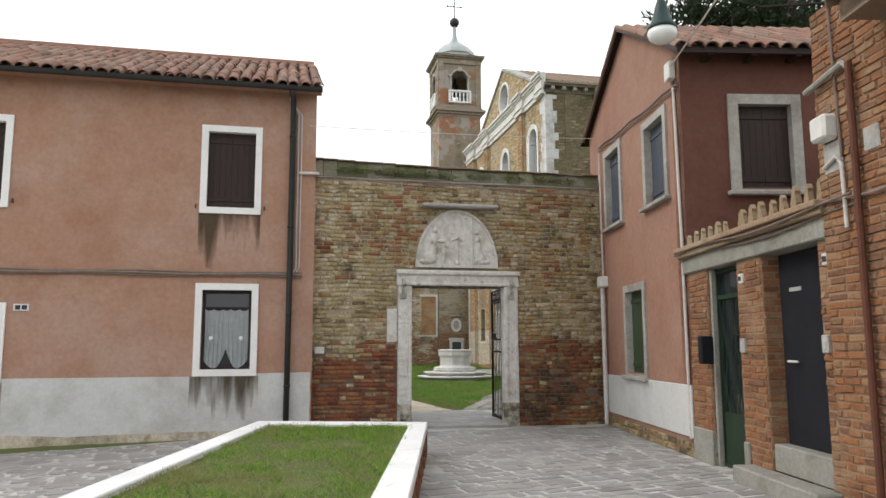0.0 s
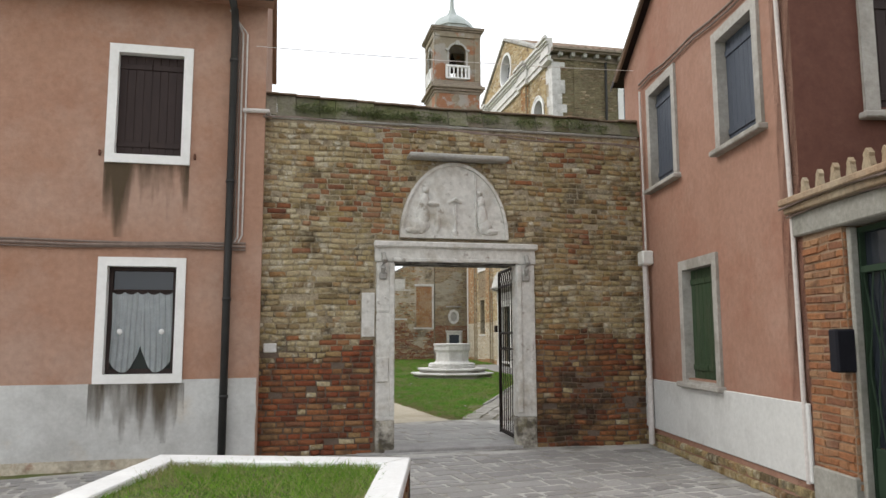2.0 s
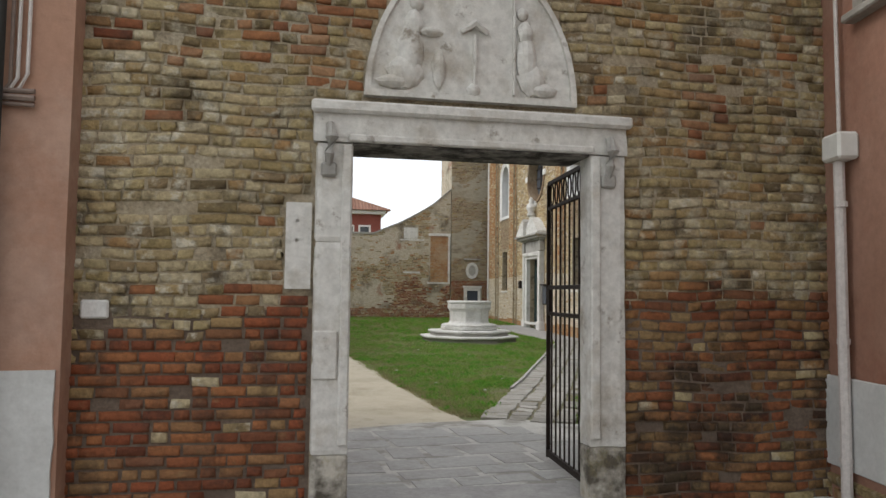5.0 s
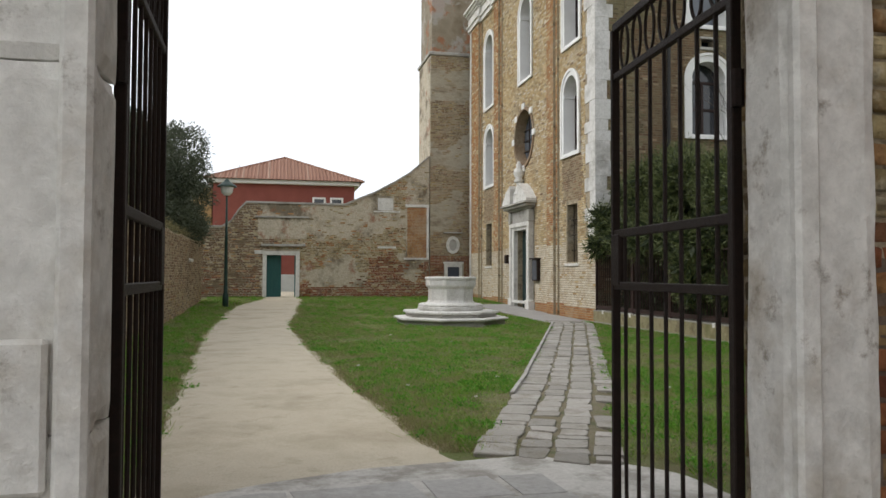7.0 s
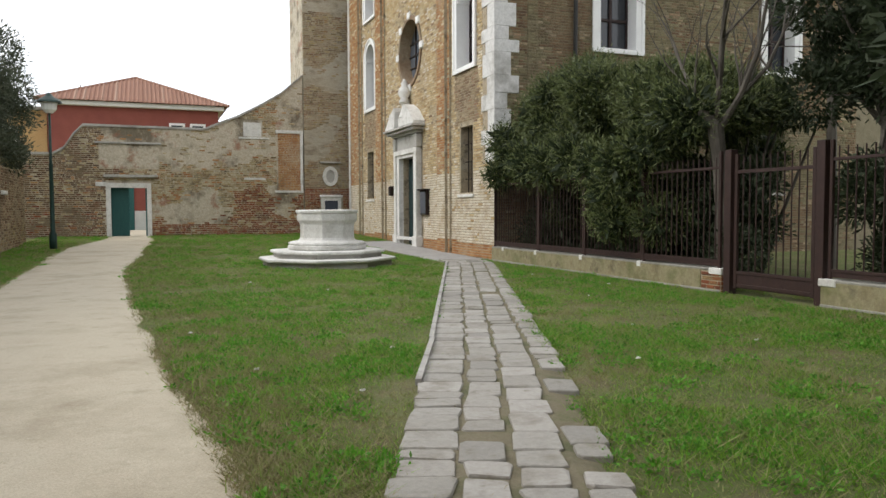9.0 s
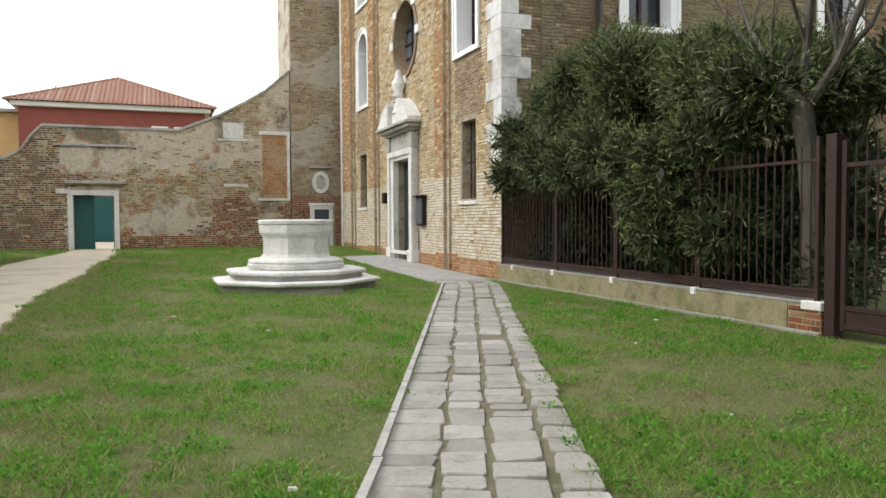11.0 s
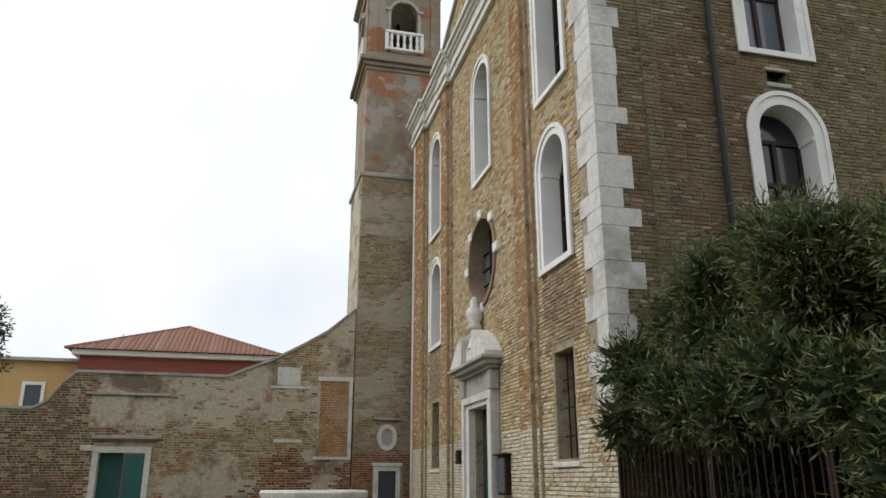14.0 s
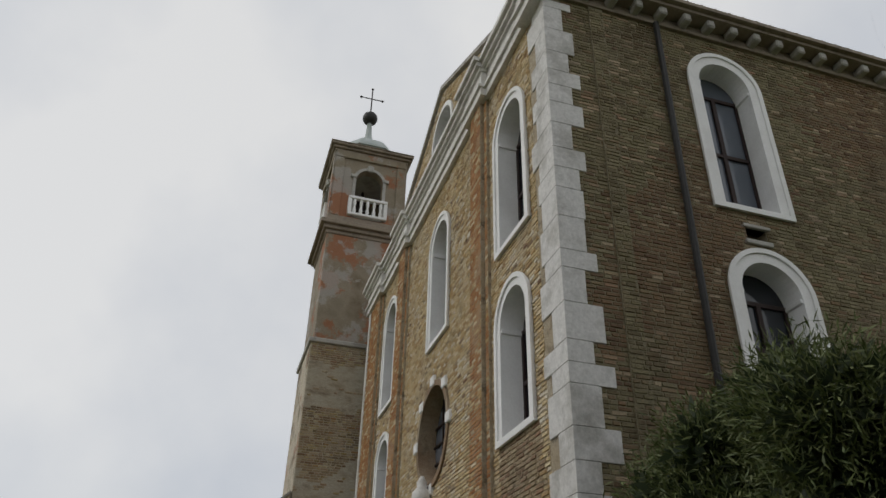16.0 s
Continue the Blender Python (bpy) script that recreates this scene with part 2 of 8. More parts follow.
STUCCO_ROSE = surface("rose_render", [(0.25, 0.13, 0.088), (0.315, 0.178, 0.128), (0.275, 0.147, 0.1)], grain=14, patch=0.5, patch_colour=(0.26, 0.11, 0.07), patch_amount=0.65, bump=0.2, grain_amount=0.3, patch2=((0.35, 0.225, 0.17), 1.2, 0.55, 0.7, 0.5))
STUCCO_RED = surface("dark_red_render", [(0.22, 0.065, 0.05), (0.27, 0.085, 0.065)], grain=18, patch=0.6, patch_colour=(0.21, 0.06, 0.05), patch_amount=0.6, bump=0.15, grain_amount=0.2)
# Rose render darkened: the shade under the eaves is put into its colour.
STUCCO_SHADED = surface("shaded_rose_render", [(0.105, 0.043, 0.03), (0.14, 0.06, 0.042)], grain=14, patch=0.6, patch_colour=(0.10, 0.04, 0.028), patch_amount=0.6, bump=0.2, grain_amount=0.3, patch2=((0.16, 0.075, 0.055), 1.0, 0.54, 0.68, 0.5))
STUCCO_GREY = surface("pale_grey_plinth_render", [(0.47, 0.47, 0.45), (0.55, 0.55, 0.53), (0.50, 0.50, 0.48)], grain=20, patch=0.9, patch_colour=(0.34, 0.33, 0.31), patch_amount=0.55, bump=0.2, grain_amount=0.2, patch2=((0.50, 0.43, 0.33), 1.4, 0.6, 0.75, 0.6))
STUCCO_OCHRE = surface("ochre_render", [(0.50, 0.32, 0.14), (0.56, 0.38, 0.18)], grain=18, patch=0.8, patch_colour=(0.42, 0.27, 0.14), bump=0.1)
PLASTER_OLD = surface("old_peeling_plaster", [(0.37, 0.32, 0.235), (0.52, 0.465, 0.37), (0.42, 0.35, 0.25)], grain=14, patch=0.8, patch_colour=(0.13, 0.105, 0.07), patch_amount=0.85, patch_lo=0.5, patch_hi=0.62, bump=0.5, patch2=((0.30, 0.13, 0.075), 1.1, 0.56, 0.64, 0.75), grain_amount=0.6)
TOWER_RENDER = surface("tower_worn_render", [(0.21, 0.175, 0.125), (0.27, 0.23, 0.17), (0.17, 0.13, 0.085)], grain=22, patch=0.5, patch_colour=(0.31, 0.13, 0.065), patch_amount=0.85, patch_lo=0.53, patch_hi=0.57, bump=0.4, patch2=((0.36, 0.34, 0.31), 0.8, 0.54, 0.58, 0.75))
TOWER_LOW = surface("tower_low_render", [(0.32, 0.285, 0.215), (0.41, 0.37, 0.29), (0.27, 0.225, 0.155)], grain=16, patch=0.6, patch_colour=(0.44, 0.41, 0.35), patch_amount=0.6, bump=0.5, stretch=(1, 1, 2.5), grain_amount=0.5, patch2=((0.17, 0.13, 0.085), 0.9, 0.53, 0.66, 0.7))
PAVING = surface("grey_trachyte_slab", [(0.225, 0.217, 0.21), (0.325, 0.315, 0.305), (0.27, 0.26, 0.248), (0.37, 0.36, 0.345)], pick="object", rough=0.6, grain=35, patch=1.7, patch_colour=(0.20, 0.185, 0.17), patch_amount=0.45, bump=0.25)
PAVING_REST = surface("grey_trachyte_rest", [(0.225, 0.217, 0.21), (0.325, 0.315, 0.305), (0.27, 0.26, 0.248), (0.37, 0.36, 0.345)], pick="island", rough=0.6, grain=35, patch=1.7, patch_colour=(0.20, 0.185, 0.17), patch_amount=0.45, bump=0.25)
PAVING_FAR = surface("grey_trachyte_bed", [(0.27, 0.26, 0.25), (0.35, 0.34, 0.33)], rough=0.7, grain=30, patch=2.5, patch_colour=(0.43, 0.42, 0.40), patch_amount=0.5, bump=0.3)
JOINT = surface("pale_joint_mortar", [(0.44, 0.43, 0.40), (0.54, 0.525, 0.495)], grain=40, patch=2.2, patch_colour=(0.24, 0.225, 0.195), patch_amount=0.85, patch_lo=0.46, patch_hi=0.6, bump=0.3)
PATH_STONE = surface("worn_path_stone", [(0.24, 0.228, 0.205), (0.35, 0.335, 0.305), (0.29, 0.275, 0.245), (0.40, 0.38, 0.35)], pick="object", rough=0.75, grain=28, patch=3.0, patch_colour=(0.19, 0.17, 0.13), patch_amount=0.6, bump=0.5, patch2=((0.12, 0.11, 0.07), 7.0, 0.58, 0.68, 0.6))
SOIL = surface("damp_soil", [(0.13, 0.115, 0.07), (0.19, 0.165, 0.11), (0.12, 0.13, 0.055)], grain=50, patch=2.0, patch_colour=(0.05, 0.07, 0.02), patch_amount=0.6, bump=0.7)
GRAVEL = surface("compacted_sand_gravel", [(0.40, 0.35, 0.26), (0.50, 0.45, 0.35), (0.45, 0.395, 0.30)], grain=90, patch=0.6, patch_colour=(0.31, 0.26, 0.185), patch_amount=0.6, bump=0.5, grain_amount=0.5, patch2=((0.25, 0.205, 0.135), 3.0, 0.56, 0.72, 0.55))
APRON_SLAB = surface("pale_apron_slab", [(0.33, 0.325, 0.31), (0.39, 0.385, 0.37), (0.36, 0.35, 0.335)], pick="object", rough=0.7, grain=22, patch=1.7, patch_colour=(0.27, 0.255, 0.235), patch_amount=0.6, bump=0.3, grain_amount=0.4)
LAWN = surface("lawn_ground", [(0.08, 0.115, 0.026), (0.135, 0.16, 0.05), (0.10, 0.14, 0.036)], grain=110, patch=0.9, patch_colour=(0.26, 0.225, 0.13), patch_amount=0.6, patch_lo=0.5, patch_hi=0.66, bump=0.9, grain_amount=0.6, patch2=((0.17, 0.14, 0.08), 3.4, 0.51, 0.62, 0.8))
BLADES = surface("grass_blades", [(0.10, 0.215, 0.02), (0.165, 0.33, 0.032), (0.26, 0.46, 0.055), (0.06, 0.14, 0.016), (0.20, 0.38, 0.038), (0.42, 0.37, 0.20), (0.135, 0.28, 0.026), (0.32, 0.31, 0.13)], pick="island", grain=6, patch=0.9, patch_colour=(0.30, 0.27, 0.13), patch_amount=0.65, patch_lo=0.52, patch_hi=0.62, bump=0, grain_amount=0.2, rough=0.7, patch2=((0.31, 0.26, 0.15), 3.4, 0.51, 0.64, 0.7), thin=0.5)
CLOVER = surface("bright_clover_leaf", [(0.08, 0.24, 0.02), (0.12, 0.34, 0.03), (0.18, 0.43, 0.05), (0.05, 0.16, 0.025)], pick="island", grain=8, patch=1.0, bump=0, rough=0.6, grain_amount=0.2, thin=0.4)
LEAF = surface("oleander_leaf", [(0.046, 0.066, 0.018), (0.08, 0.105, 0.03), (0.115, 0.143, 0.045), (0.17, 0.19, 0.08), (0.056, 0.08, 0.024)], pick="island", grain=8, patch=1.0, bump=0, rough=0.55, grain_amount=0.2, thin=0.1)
# Leaf colour of the evergreens, also the painted shade within the oleander.
LEAF_DARK = surface("evergreen_and_shade_leaf", [(0.022, 0.034, 0.016), (0.036, 0.052, 0.024), (0.055, 0.072, 0.036)], pick="island", grain=8, patch=1.0, bump=0, rough=0.6, grain_amount=0.2, thin=0.3)
LEAF_OLIVE = surface("grey_olive_leaf", [(0.045, 0.058, 0.034), (0.07, 0.086, 0.052), (0.10, 0.115, 0.075)], pick="island", grain=8, patch=1.0, bump=0, rough=0.6, grain_amount=0.2, thin=0.2)
LEAF_DRY = surface("dry_weed", [(0.31, 0.265, 0.15), (0.21, 0.19, 0.085), (0.40, 0.345, 0.21), (0.14, 0.16, 0.045)], pick="island", grain=8, patch=1.0, bump=0, rough=0.8, grain_amount=0.2, thin=0.3)
BARK = surface("grey_bark", [(0.085, 0.075, 0.062), (0.135, 0.12, 0.10)], grain=30, patch=3.0, patch_colour=(0.055, 0.048, 0.038), patch_amount=0.7, bump=0.6, stretch=(1, 1, 0.3))
IRON = surface("dark_rusty_iron", [(0.012, 0.009, 0.008), (0.024, 0.014, 0.011), (0.016, 0.011, 0.009)], rough=0.65, grain=60, patch=6.0, bump=0.3, metal=0.2)
IRON_BROWN = surface("red_brown_painted_iron", [(0.028, 0.015, 0.013), (0.042, 0.022, 0.019)], rough=0.6, grain=50, patch=5.0, patch_colour=(0.05, 0.025, 0.02), bump=0.2)
PIPE_DARK = surface("black_downpipe", [(0.02, 0.02, 0.019), (0.032, 0.031, 0.029)], rough=0.5, grain=30, patch=3.0, bump=0.1)
PIPE_PALE = surface("pale_conduit", [(0.50, 0.46, 0.43), (0.58, 0.54, 0.51)], rough=0.6, grain=30, patch=3.0, bump=0.1)
PIPE_RUST = surface("rust_red_pipe", [(0.085, 0.03, 0.018), (0.13, 0.048, 0.028)], rough=0.7, grain=30, patch=3.0, bump=0.2)
CABLE = surface("dusty_cable", [(0.16, 0.12, 0.10), (0.24, 0.18, 0.15)], rough=0.7, grain=30, patch=3.0, bump=0.1)
TILE = surface("terracotta_tile", [(0.19, 0.09, 0.06), (0.26, 0.135, 0.09), (0.15, 0.078, 0.054), (0.30, 0.185, 0.135), (0.13, 0.082, 0.062), (0.24, 0.115, 0.075)], pick="object", grain=26, patch=2.0, patch_colour=(0.20, 0.16, 0.13), patch_amount=0.6, bump=0.5, grain_amount=0.6)
TILE_FAR = surface("terracotta_tile_far", [(0.22, 0.11, 0.075), (0.29, 0.16, 0.115), (0.25, 0.13, 0.09), (0.34, 0.225, 0.17)], pick="island", grain=30, patch=1.0, patch_colour=(0.24, 0.13, 0.09), patch_amount=0.4, bump=0.2)
TILE_GREY = surface("weathered_roof_tile", [(0.16, 0.11, 0.08), (0.22, 0.16, 0.115), (0.19, 0.12, 0.085)], pick="island", grain=30, patch=1.0, patch_colour=(0.13, 0.12, 0.085), patch_amount=0.5, bump=0.3)
SHUTTER = surface("dark_brown_shutter", [(0.022, 0.012, 0.011), (0.035, 0.02, 0.017)], rough=0.6, grain=25, patch=2.0, bump=0.2, stretch=(4, 4, 0.5))
SHUTTER_BLUE = surface("dark_blue_grey_shutter", [(0.045, 0.055, 0.075), (0.07, 0.08, 0.10)], rough=0.6, grain=25, patch=2.0, bump=0.2, stretch=(4, 4, 0.5))
GREEN_WOOD = surface("dark_green_wood", [(0.024, 0.045, 0.022), (0.036, 0.062, 0.028)], rough=0.6, grain=25, patch=2.0, patch_colour=(0.07, 0.07, 0.045), bump=0.25, stretch=(4, 4, 0.4))
DOOR_GREEN = surface("blackish_green_door_paint", [(0.012, 0.026, 0.014), (0.022, 0.042, 0.022)], rough=0.75, grain=25, patch=2.0, bump=0.2)
TEAL = surface("teal_painted_wood", [(0.018, 0.085, 0.085), (0.028, 0.105, 0.10)], rough=0.5, grain=20, patch=1.5, bump=0.15, stretch=(3, 3, 0.4))
DOOR_TEAL = surface("dark_teal_wood", [(0.01, 0.028, 0.03), (0.016, 0.038, 0.04)], rough=0.5, grain=20, patch=1.5, bump=0.15, stretch=(3, 3, 0.4))
BLACK_DOOR = surface("blue_black_door", [(0.007, 0.007, 0.011), (0.012, 0.012, 0.017)], rough=0.9, grain=20, patch=1.5, bump=0.1)
PAINT_WHITE = surface("white_painted_frame", [(0.74, 0.73, 0.71), (0.80, 0.79, 0.77)], rough=0.6, grain=25, patch=1.5, patch_colour=(0.62, 0.60, 0.56), patch_amount=0.35, bump=0.08, grain_amount=0.12)
FRAME_GREY = surface("grey_stone_frame", [(0.31, 0.29, 0.26), (0.41, 0.39, 0.355)], grain=18, patch=1.5, patch_colour=(0.20, 0.18, 0.15), patch_amount=0.6, bump=0.3, grain_amount=0.4)
CONCRETE = surface("old_concrete", [(0.24, 0.23, 0.20), (0.32, 0.31, 0.275)], grain=22, patch=1.5, patch_colour=(0.17, 0.165, 0.13), patch_amount=0.6, bump=0.4, grain_amount=0.5)
MOSSY_RENDER = surface("mossy_cement_render", [(0.21, 0.185, 0.10), (0.28, 0.25, 0.15), (0.19, 0.15, 0.08)], grain=22, patch=1.6, patch_colour=(0.13, 0.135, 0.05), patch_amount=0.7, bump=0.5, grain_amount=0.5, patch2=((0.10, 0.08, 0.055), 3.0, 0.56, 0.68, 0.7))
LACE = surface("white_lace", [(0.40, 0.43, 0.44), (0.52, 0.55, 0.56)], grain=90, patch=4.0, bump=0.2, grain_amount=0.4)
LACE.node_tree.nodes["Principled BSDF"].inputs["Alpha"].default_value = 0.62
PLASTIC = surface("off_white_plastic", [(0.58, 0.57, 0.53), (0.66, 0.65, 0.61)], rough=0.5, grain=20, patch=3.0, bump=0.05, grain_amount=0.1)
LEAD = surface("pale_lead_sheet", [(0.36, 0.40, 0.39), (0.46, 0.50, 0.49)], rough=0.6, grain=15, patch=1.2, patch_colour=(0.26, 0.30, 0.28), patch_amount=0.5, bump=0.15, grain_amount=0.2)
INK = surface("dark_lettering", [(0.03, 0.03, 0.045), (0.05, 0.05, 0.07)], grain=20, bump=0, grain_amount=0.1)
GLASS = glass_dark("dark_window_glass")
# Blue-grey base colour puts reflected sky into these panes.
GLASS_SKY = glass_dark("sky_tinted_glass", (0.10, 0.115, 0.14), 0.12)
LAMP_GLASS = glass_dark("milky_lamp_glass", (0.78, 0.80, 0.79), 0.15)
LAMP_GREEN = surface("dark_green_lamp_metal", [(0.012, 0.035, 0.03), (0.02, 0.05, 0.042)], rough=0.45, grain=20, patch=3.0, bump=0.05)


def streak_film(name):
    """A thin stain that runs down from its upper edge in uneven tongues."""
    m = bpy.data.materials.new(name)
    m.use_nodes = True
    n, l = m.node_tree.nodes, m.node_tree.links
    b = n["Principled BSDF"]
    b.inputs["Base Color"].default_value = (0.075, 0.052, 0.026, 1)
    b.inputs["Roughness"].default_value = 0.9
    tc = n.new("ShaderNodeTexCoord")
    mp = n.new("ShaderNodeMapping")
    mp.inputs["Scale"].default_value = (3.6, 1.0, 0.35)
    l.new(tc.outputs["Object"], mp.inputs["Vector"])
    no = n.new("ShaderNodeTexNoise")
    no.inputs["Scale"].default_value, no.inputs["Detail"].default_value = 1.3, 6.0
    l.new(mp.outputs[0], no.inputs["Vector"])
    sp = n.new("ShaderNodeSeparateXYZ")
    l.new(tc.outputs["Generated"], sp.inputs[0])
    ad = n.new("ShaderNodeMath")
    ad.operation = "MULTIPLY_ADD"
    ad.inputs[1].default_value, ad.inputs[2].default_value = 0.30, -0.20
    l.new(sp.outputs["Z"], ad.inputs[0])
    su = n.new("ShaderNodeMath")
    su.operation = "ADD"
    l.new(ad.outputs[0], su.inputs[0])
    l.new(no.outputs[0], su.inputs[1])
    mr = n.new("ShaderNodeMapRange")
    mr.inputs["From Min"].default_value, mr.inputs["From Max"].default_value, mr.inputs["To Max"].default_value = 0.39, 0.64, 0.8
    l.new(su.outputs[0], mr.inputs["Value"])
    l.new(mr.outputs[0], b.inputs["Alpha"])
    return m


STREAK = streak_film("rain_streak_film")


# ---- geometry helpers ----
class Build:
    """Gathers vertices and faces for one mesh."""

    def __init__(self):
        self.v, self.f, self.m = [], [], []

    def add(self, verts, faces, mi=0):
        k = len(self.v)
        self.v.extend(verts)
        self.f.extend([tuple(i + k for i in f) for f in faces])
        self.m.extend([mi] * len(faces))
        return self

    def box(self, x0, x1, y0, y1, z0, z1, mi=0, c=0.0):
        if c <= 0:
            vs = [(x, y, z) for z in (z0, z1) for y in (y0, y1) for x in (x0, x1)]
            return self.add(vs, [(0, 2, 3, 1), (4, 5, 7, 6), (0, 1, 5, 4), (2, 6, 7, 3), (0, 4, 6, 2), (1, 3, 7, 5)], mi)
        c = min(c, (x1 - x0) * 0.45, (y1 - y0) * 0.45, (z1 - z0) * 0.45)
        bm = bmesh.new()
        bmesh.ops.create_cube(bm, size=1)
        for q in bm.verts:
            q.co = Vector(((x0 + x1) / 2 + q.co.x * (x1 - x0), (y0 + y1) / 2 + q.co.y * (y1 - y0), (z0 + z1) / 2 + q.co.z * (z1 - z0)))
        bmesh.ops.bevel(bm, geom=bm.edges[:], offset=c, segments=1, affect="EDGES")
        return self.bm(bm, mi)

    def bm(self, bm, mi=0):
        bm.verts.index_update()
        self.add([tuple(q.co) for q in bm.verts], [tuple(q.index for q in f.verts) for f in bm.faces], mi)
        bm.free()
        return self

    def tube(self, pts, radii, sides=8, mi=0, cap=True):
        pts = [Vector(p) for p in pts]
        if not isinstance(radii, (list, tuple)):
            radii = [radii] * len(pts)
        vs, fs = [], []
        for i, p in enumerate(pts):
            d = (pts[min(i + 1, len(pts) - 1)] - pts[max(i - 1, 0)]).normalized()
            a = d.orthogonal().normalized() if abs(d.z) < 0.99 else Vector((1, 0, 0))
            if abs(d.z) < 0.99:
                a = d.cross(Vector((0, 0, 1))).normalized()
            b = d.cross(a)
            for s in range(sides):
                w = 2 * math.pi * s / sides
                vs.append(tuple(p + radii[i] * (math.cos(w) * a + math.sin(w) * b)))
        for i in range(len(pts) - 1):
            for s in range(sides):
                t = (s + 1) % sides
                fs.append((i * sides + s, i * sides + t, (i + 1) * sides + t, (i + 1) * sides + s))
        if cap:
            fs.append(tuple(reversed(range(sides))))
            fs.append(tuple(range((len(pts) - 1) * sides, len(pts) * sides)))
        return self.add(vs, fs, mi)

    def lathe(self, prof, cx, cy, sides=16, mi=0, turn=0.0):
        """prof: (radius, z) from the bottom up."""
        vs, fs = [], []
        for r, z in prof:
            for s in range(sides):
                w = 2 * math.pi * s / sides + turn
                vs.append((cx + r * math.cos(w), cy + r * math.sin(w), z))
        for i in range(len(prof) - 1):
            for s in range(sides):
                t = (s + 1) % sides
                fs.append((i * sides + s, i * sides + t, (i + 1) * sides + t, (i + 1) * sides + s))
        fs.append(tuple(reversed(range(sides))))
        fs.append(tuple(range((len(prof) - 1) * sides, len(prof) * sides)))
        return self.add(vs, fs, mi)

    def pierced(self, outer, holes, y0, y1, mi=0):
        """A plate in the x-z plane between y0 (front) and y1, with openings right through it."""
        from mathutils.geometry import tessellate_polygon
        loops = [outer, *holes]
        flat = [p for lp in loops for p in lp]
        tris = tessellate_polygon([[Vector((p[0], p[1], 0)) for p in lp] for lp in loops])
        k = len(flat)
        vs = [(p[0], y0, p[1]) for p in flat] + [(p[0], y1, p[1]) for p in flat]
        fs = []
        for a, b, c in tris:
            (ax, az), (bx, bz), (cx, cz) = flat[a], flat[b], flat[c]
            if (bx - ax) * (cz - az) - (bz - az) * (cx - ax) < 0:
                b, c = c, b
            fs.append((a, b, c))
            fs.append((a + k, c + k, b + k))
        at = 0
        for j, lp in enumerate(loops):
            area = sum(lp[i][0] * lp[(i + 1) % len(lp)][1] - lp[(i + 1) % len(lp)][0] * lp[i][1] for i in range(len(lp)))
            for i in range(len(lp)):
                p, q = at + i, at + (i + 1) % len(lp)
                if (area > 0) == (j == 0):
                    fs.append((q, p, p + k, q + k))
                else:
                    fs.append((p, q, q + k, p + k))
            at += len(lp)
        return self.add(vs, fs, mi)

    def mesh(self, name, mats, smooth=False):
        me = bpy.data.meshes.new(name)
        me.from_pydata(self.v, [], self.f)
        for m in mats:
            me.materials.append(m)
        if len(mats) > 1:
            me.polygons.foreach_set("material_index", np.array(self.m, dtype=np.int32))
        if smooth:
            me.polygons.foreach_set("use_smooth", [True] * len(me.polygons))
        me.update()
        return me


def part(name, build, material, parent, label="", smooth=False, kind=""):
    mats = material if isinstance(material, list) else [material]
    ob = new(name, build.mesh(name, mats, smooth))
    ob.parent = parent
    return tagged(ob, label=label, kind=kind)


def thing(name, m, label, category, group="", kind=""):
    ob = new(name)
    ob.empty_display_size = 0.1
    ob.matrix_world = m
    return tagged(ob, label, category, group, kind)


def solid(name, build, material, label="", category="", group="", kind="", m=None, smooth=False):
    mats = material if isinstance(material, list) else [material]
    ob = new(name, build.mesh(name, mats, smooth))
    if m is not None:
        ob.matrix_world = m
    return tagged(ob, label, category, group, kind)


def rect(u0, u1, z0, z1):
    return [(u0, z0), (u1, z0), (u1, z1), (u0, z1)]


def arch(u0, u1, z0, top, n=16, rise=1.0):
    """An upright opening with a round head; top is the crown."""
    r, c = (u1 - u0) / 2, (u0 + u1) / 2
    zs = top - r * rise
    return [(u0, z0), (u1, z0)] + [(c + r * math.cos(math.pi * i / n), zs + r * rise * math.sin(math.pi * i / n)) for i in range(n + 1)]


def ring(uc, zc, r, n=28, ry=None):
    return [(uc + r * math.cos(2 * math.pi * i / n), zc + (ry or r) * math.sin(2 * math.pi * i / n)) for i in range(n)]


def cut(poly, z):
    """The stretches of u inside a polygon at the height z."""
    xs = []
    for i in range(len(poly)):
        (a, b), (c, d) = poly[i], poly[(i + 1) % len(poly)]
        if (b <= z) != (d <= z):
            xs.append(a + (z - b) / (d - b) * (c - a))
    xs.sort()
    return list(zip(xs[::2], xs[1::2]))


def stretches(outer, holes, z, h):
    """Stretches of a brick course between z - h/2 and z + h/2, clear of the openings."""
    out = []
    tops = [cut(outer, z - h * 0.45), cut(outer, z + h * 0.45)]
    for a, b in tops[0]:
        for c, d in tops[1]:
            if min(b, d) - max(a, c) > 0.03:
                out.append((max(a, c), min(b, d)))
    for hole in holes:
        for zz in (z - h * 0.45, z, z + h * 0.45):
            for a, b in cut(hole, zz):
                nxt = []
                for c, d in out:
                    if b <= c or a >= d:
                        nxt.append((c, d))
                    else:
                        if a - c > 0.03:
                            nxt.append((c, a))
                        if d - b > 0.03:
                            nxt.append((b, d))
                out = nxt
    return out


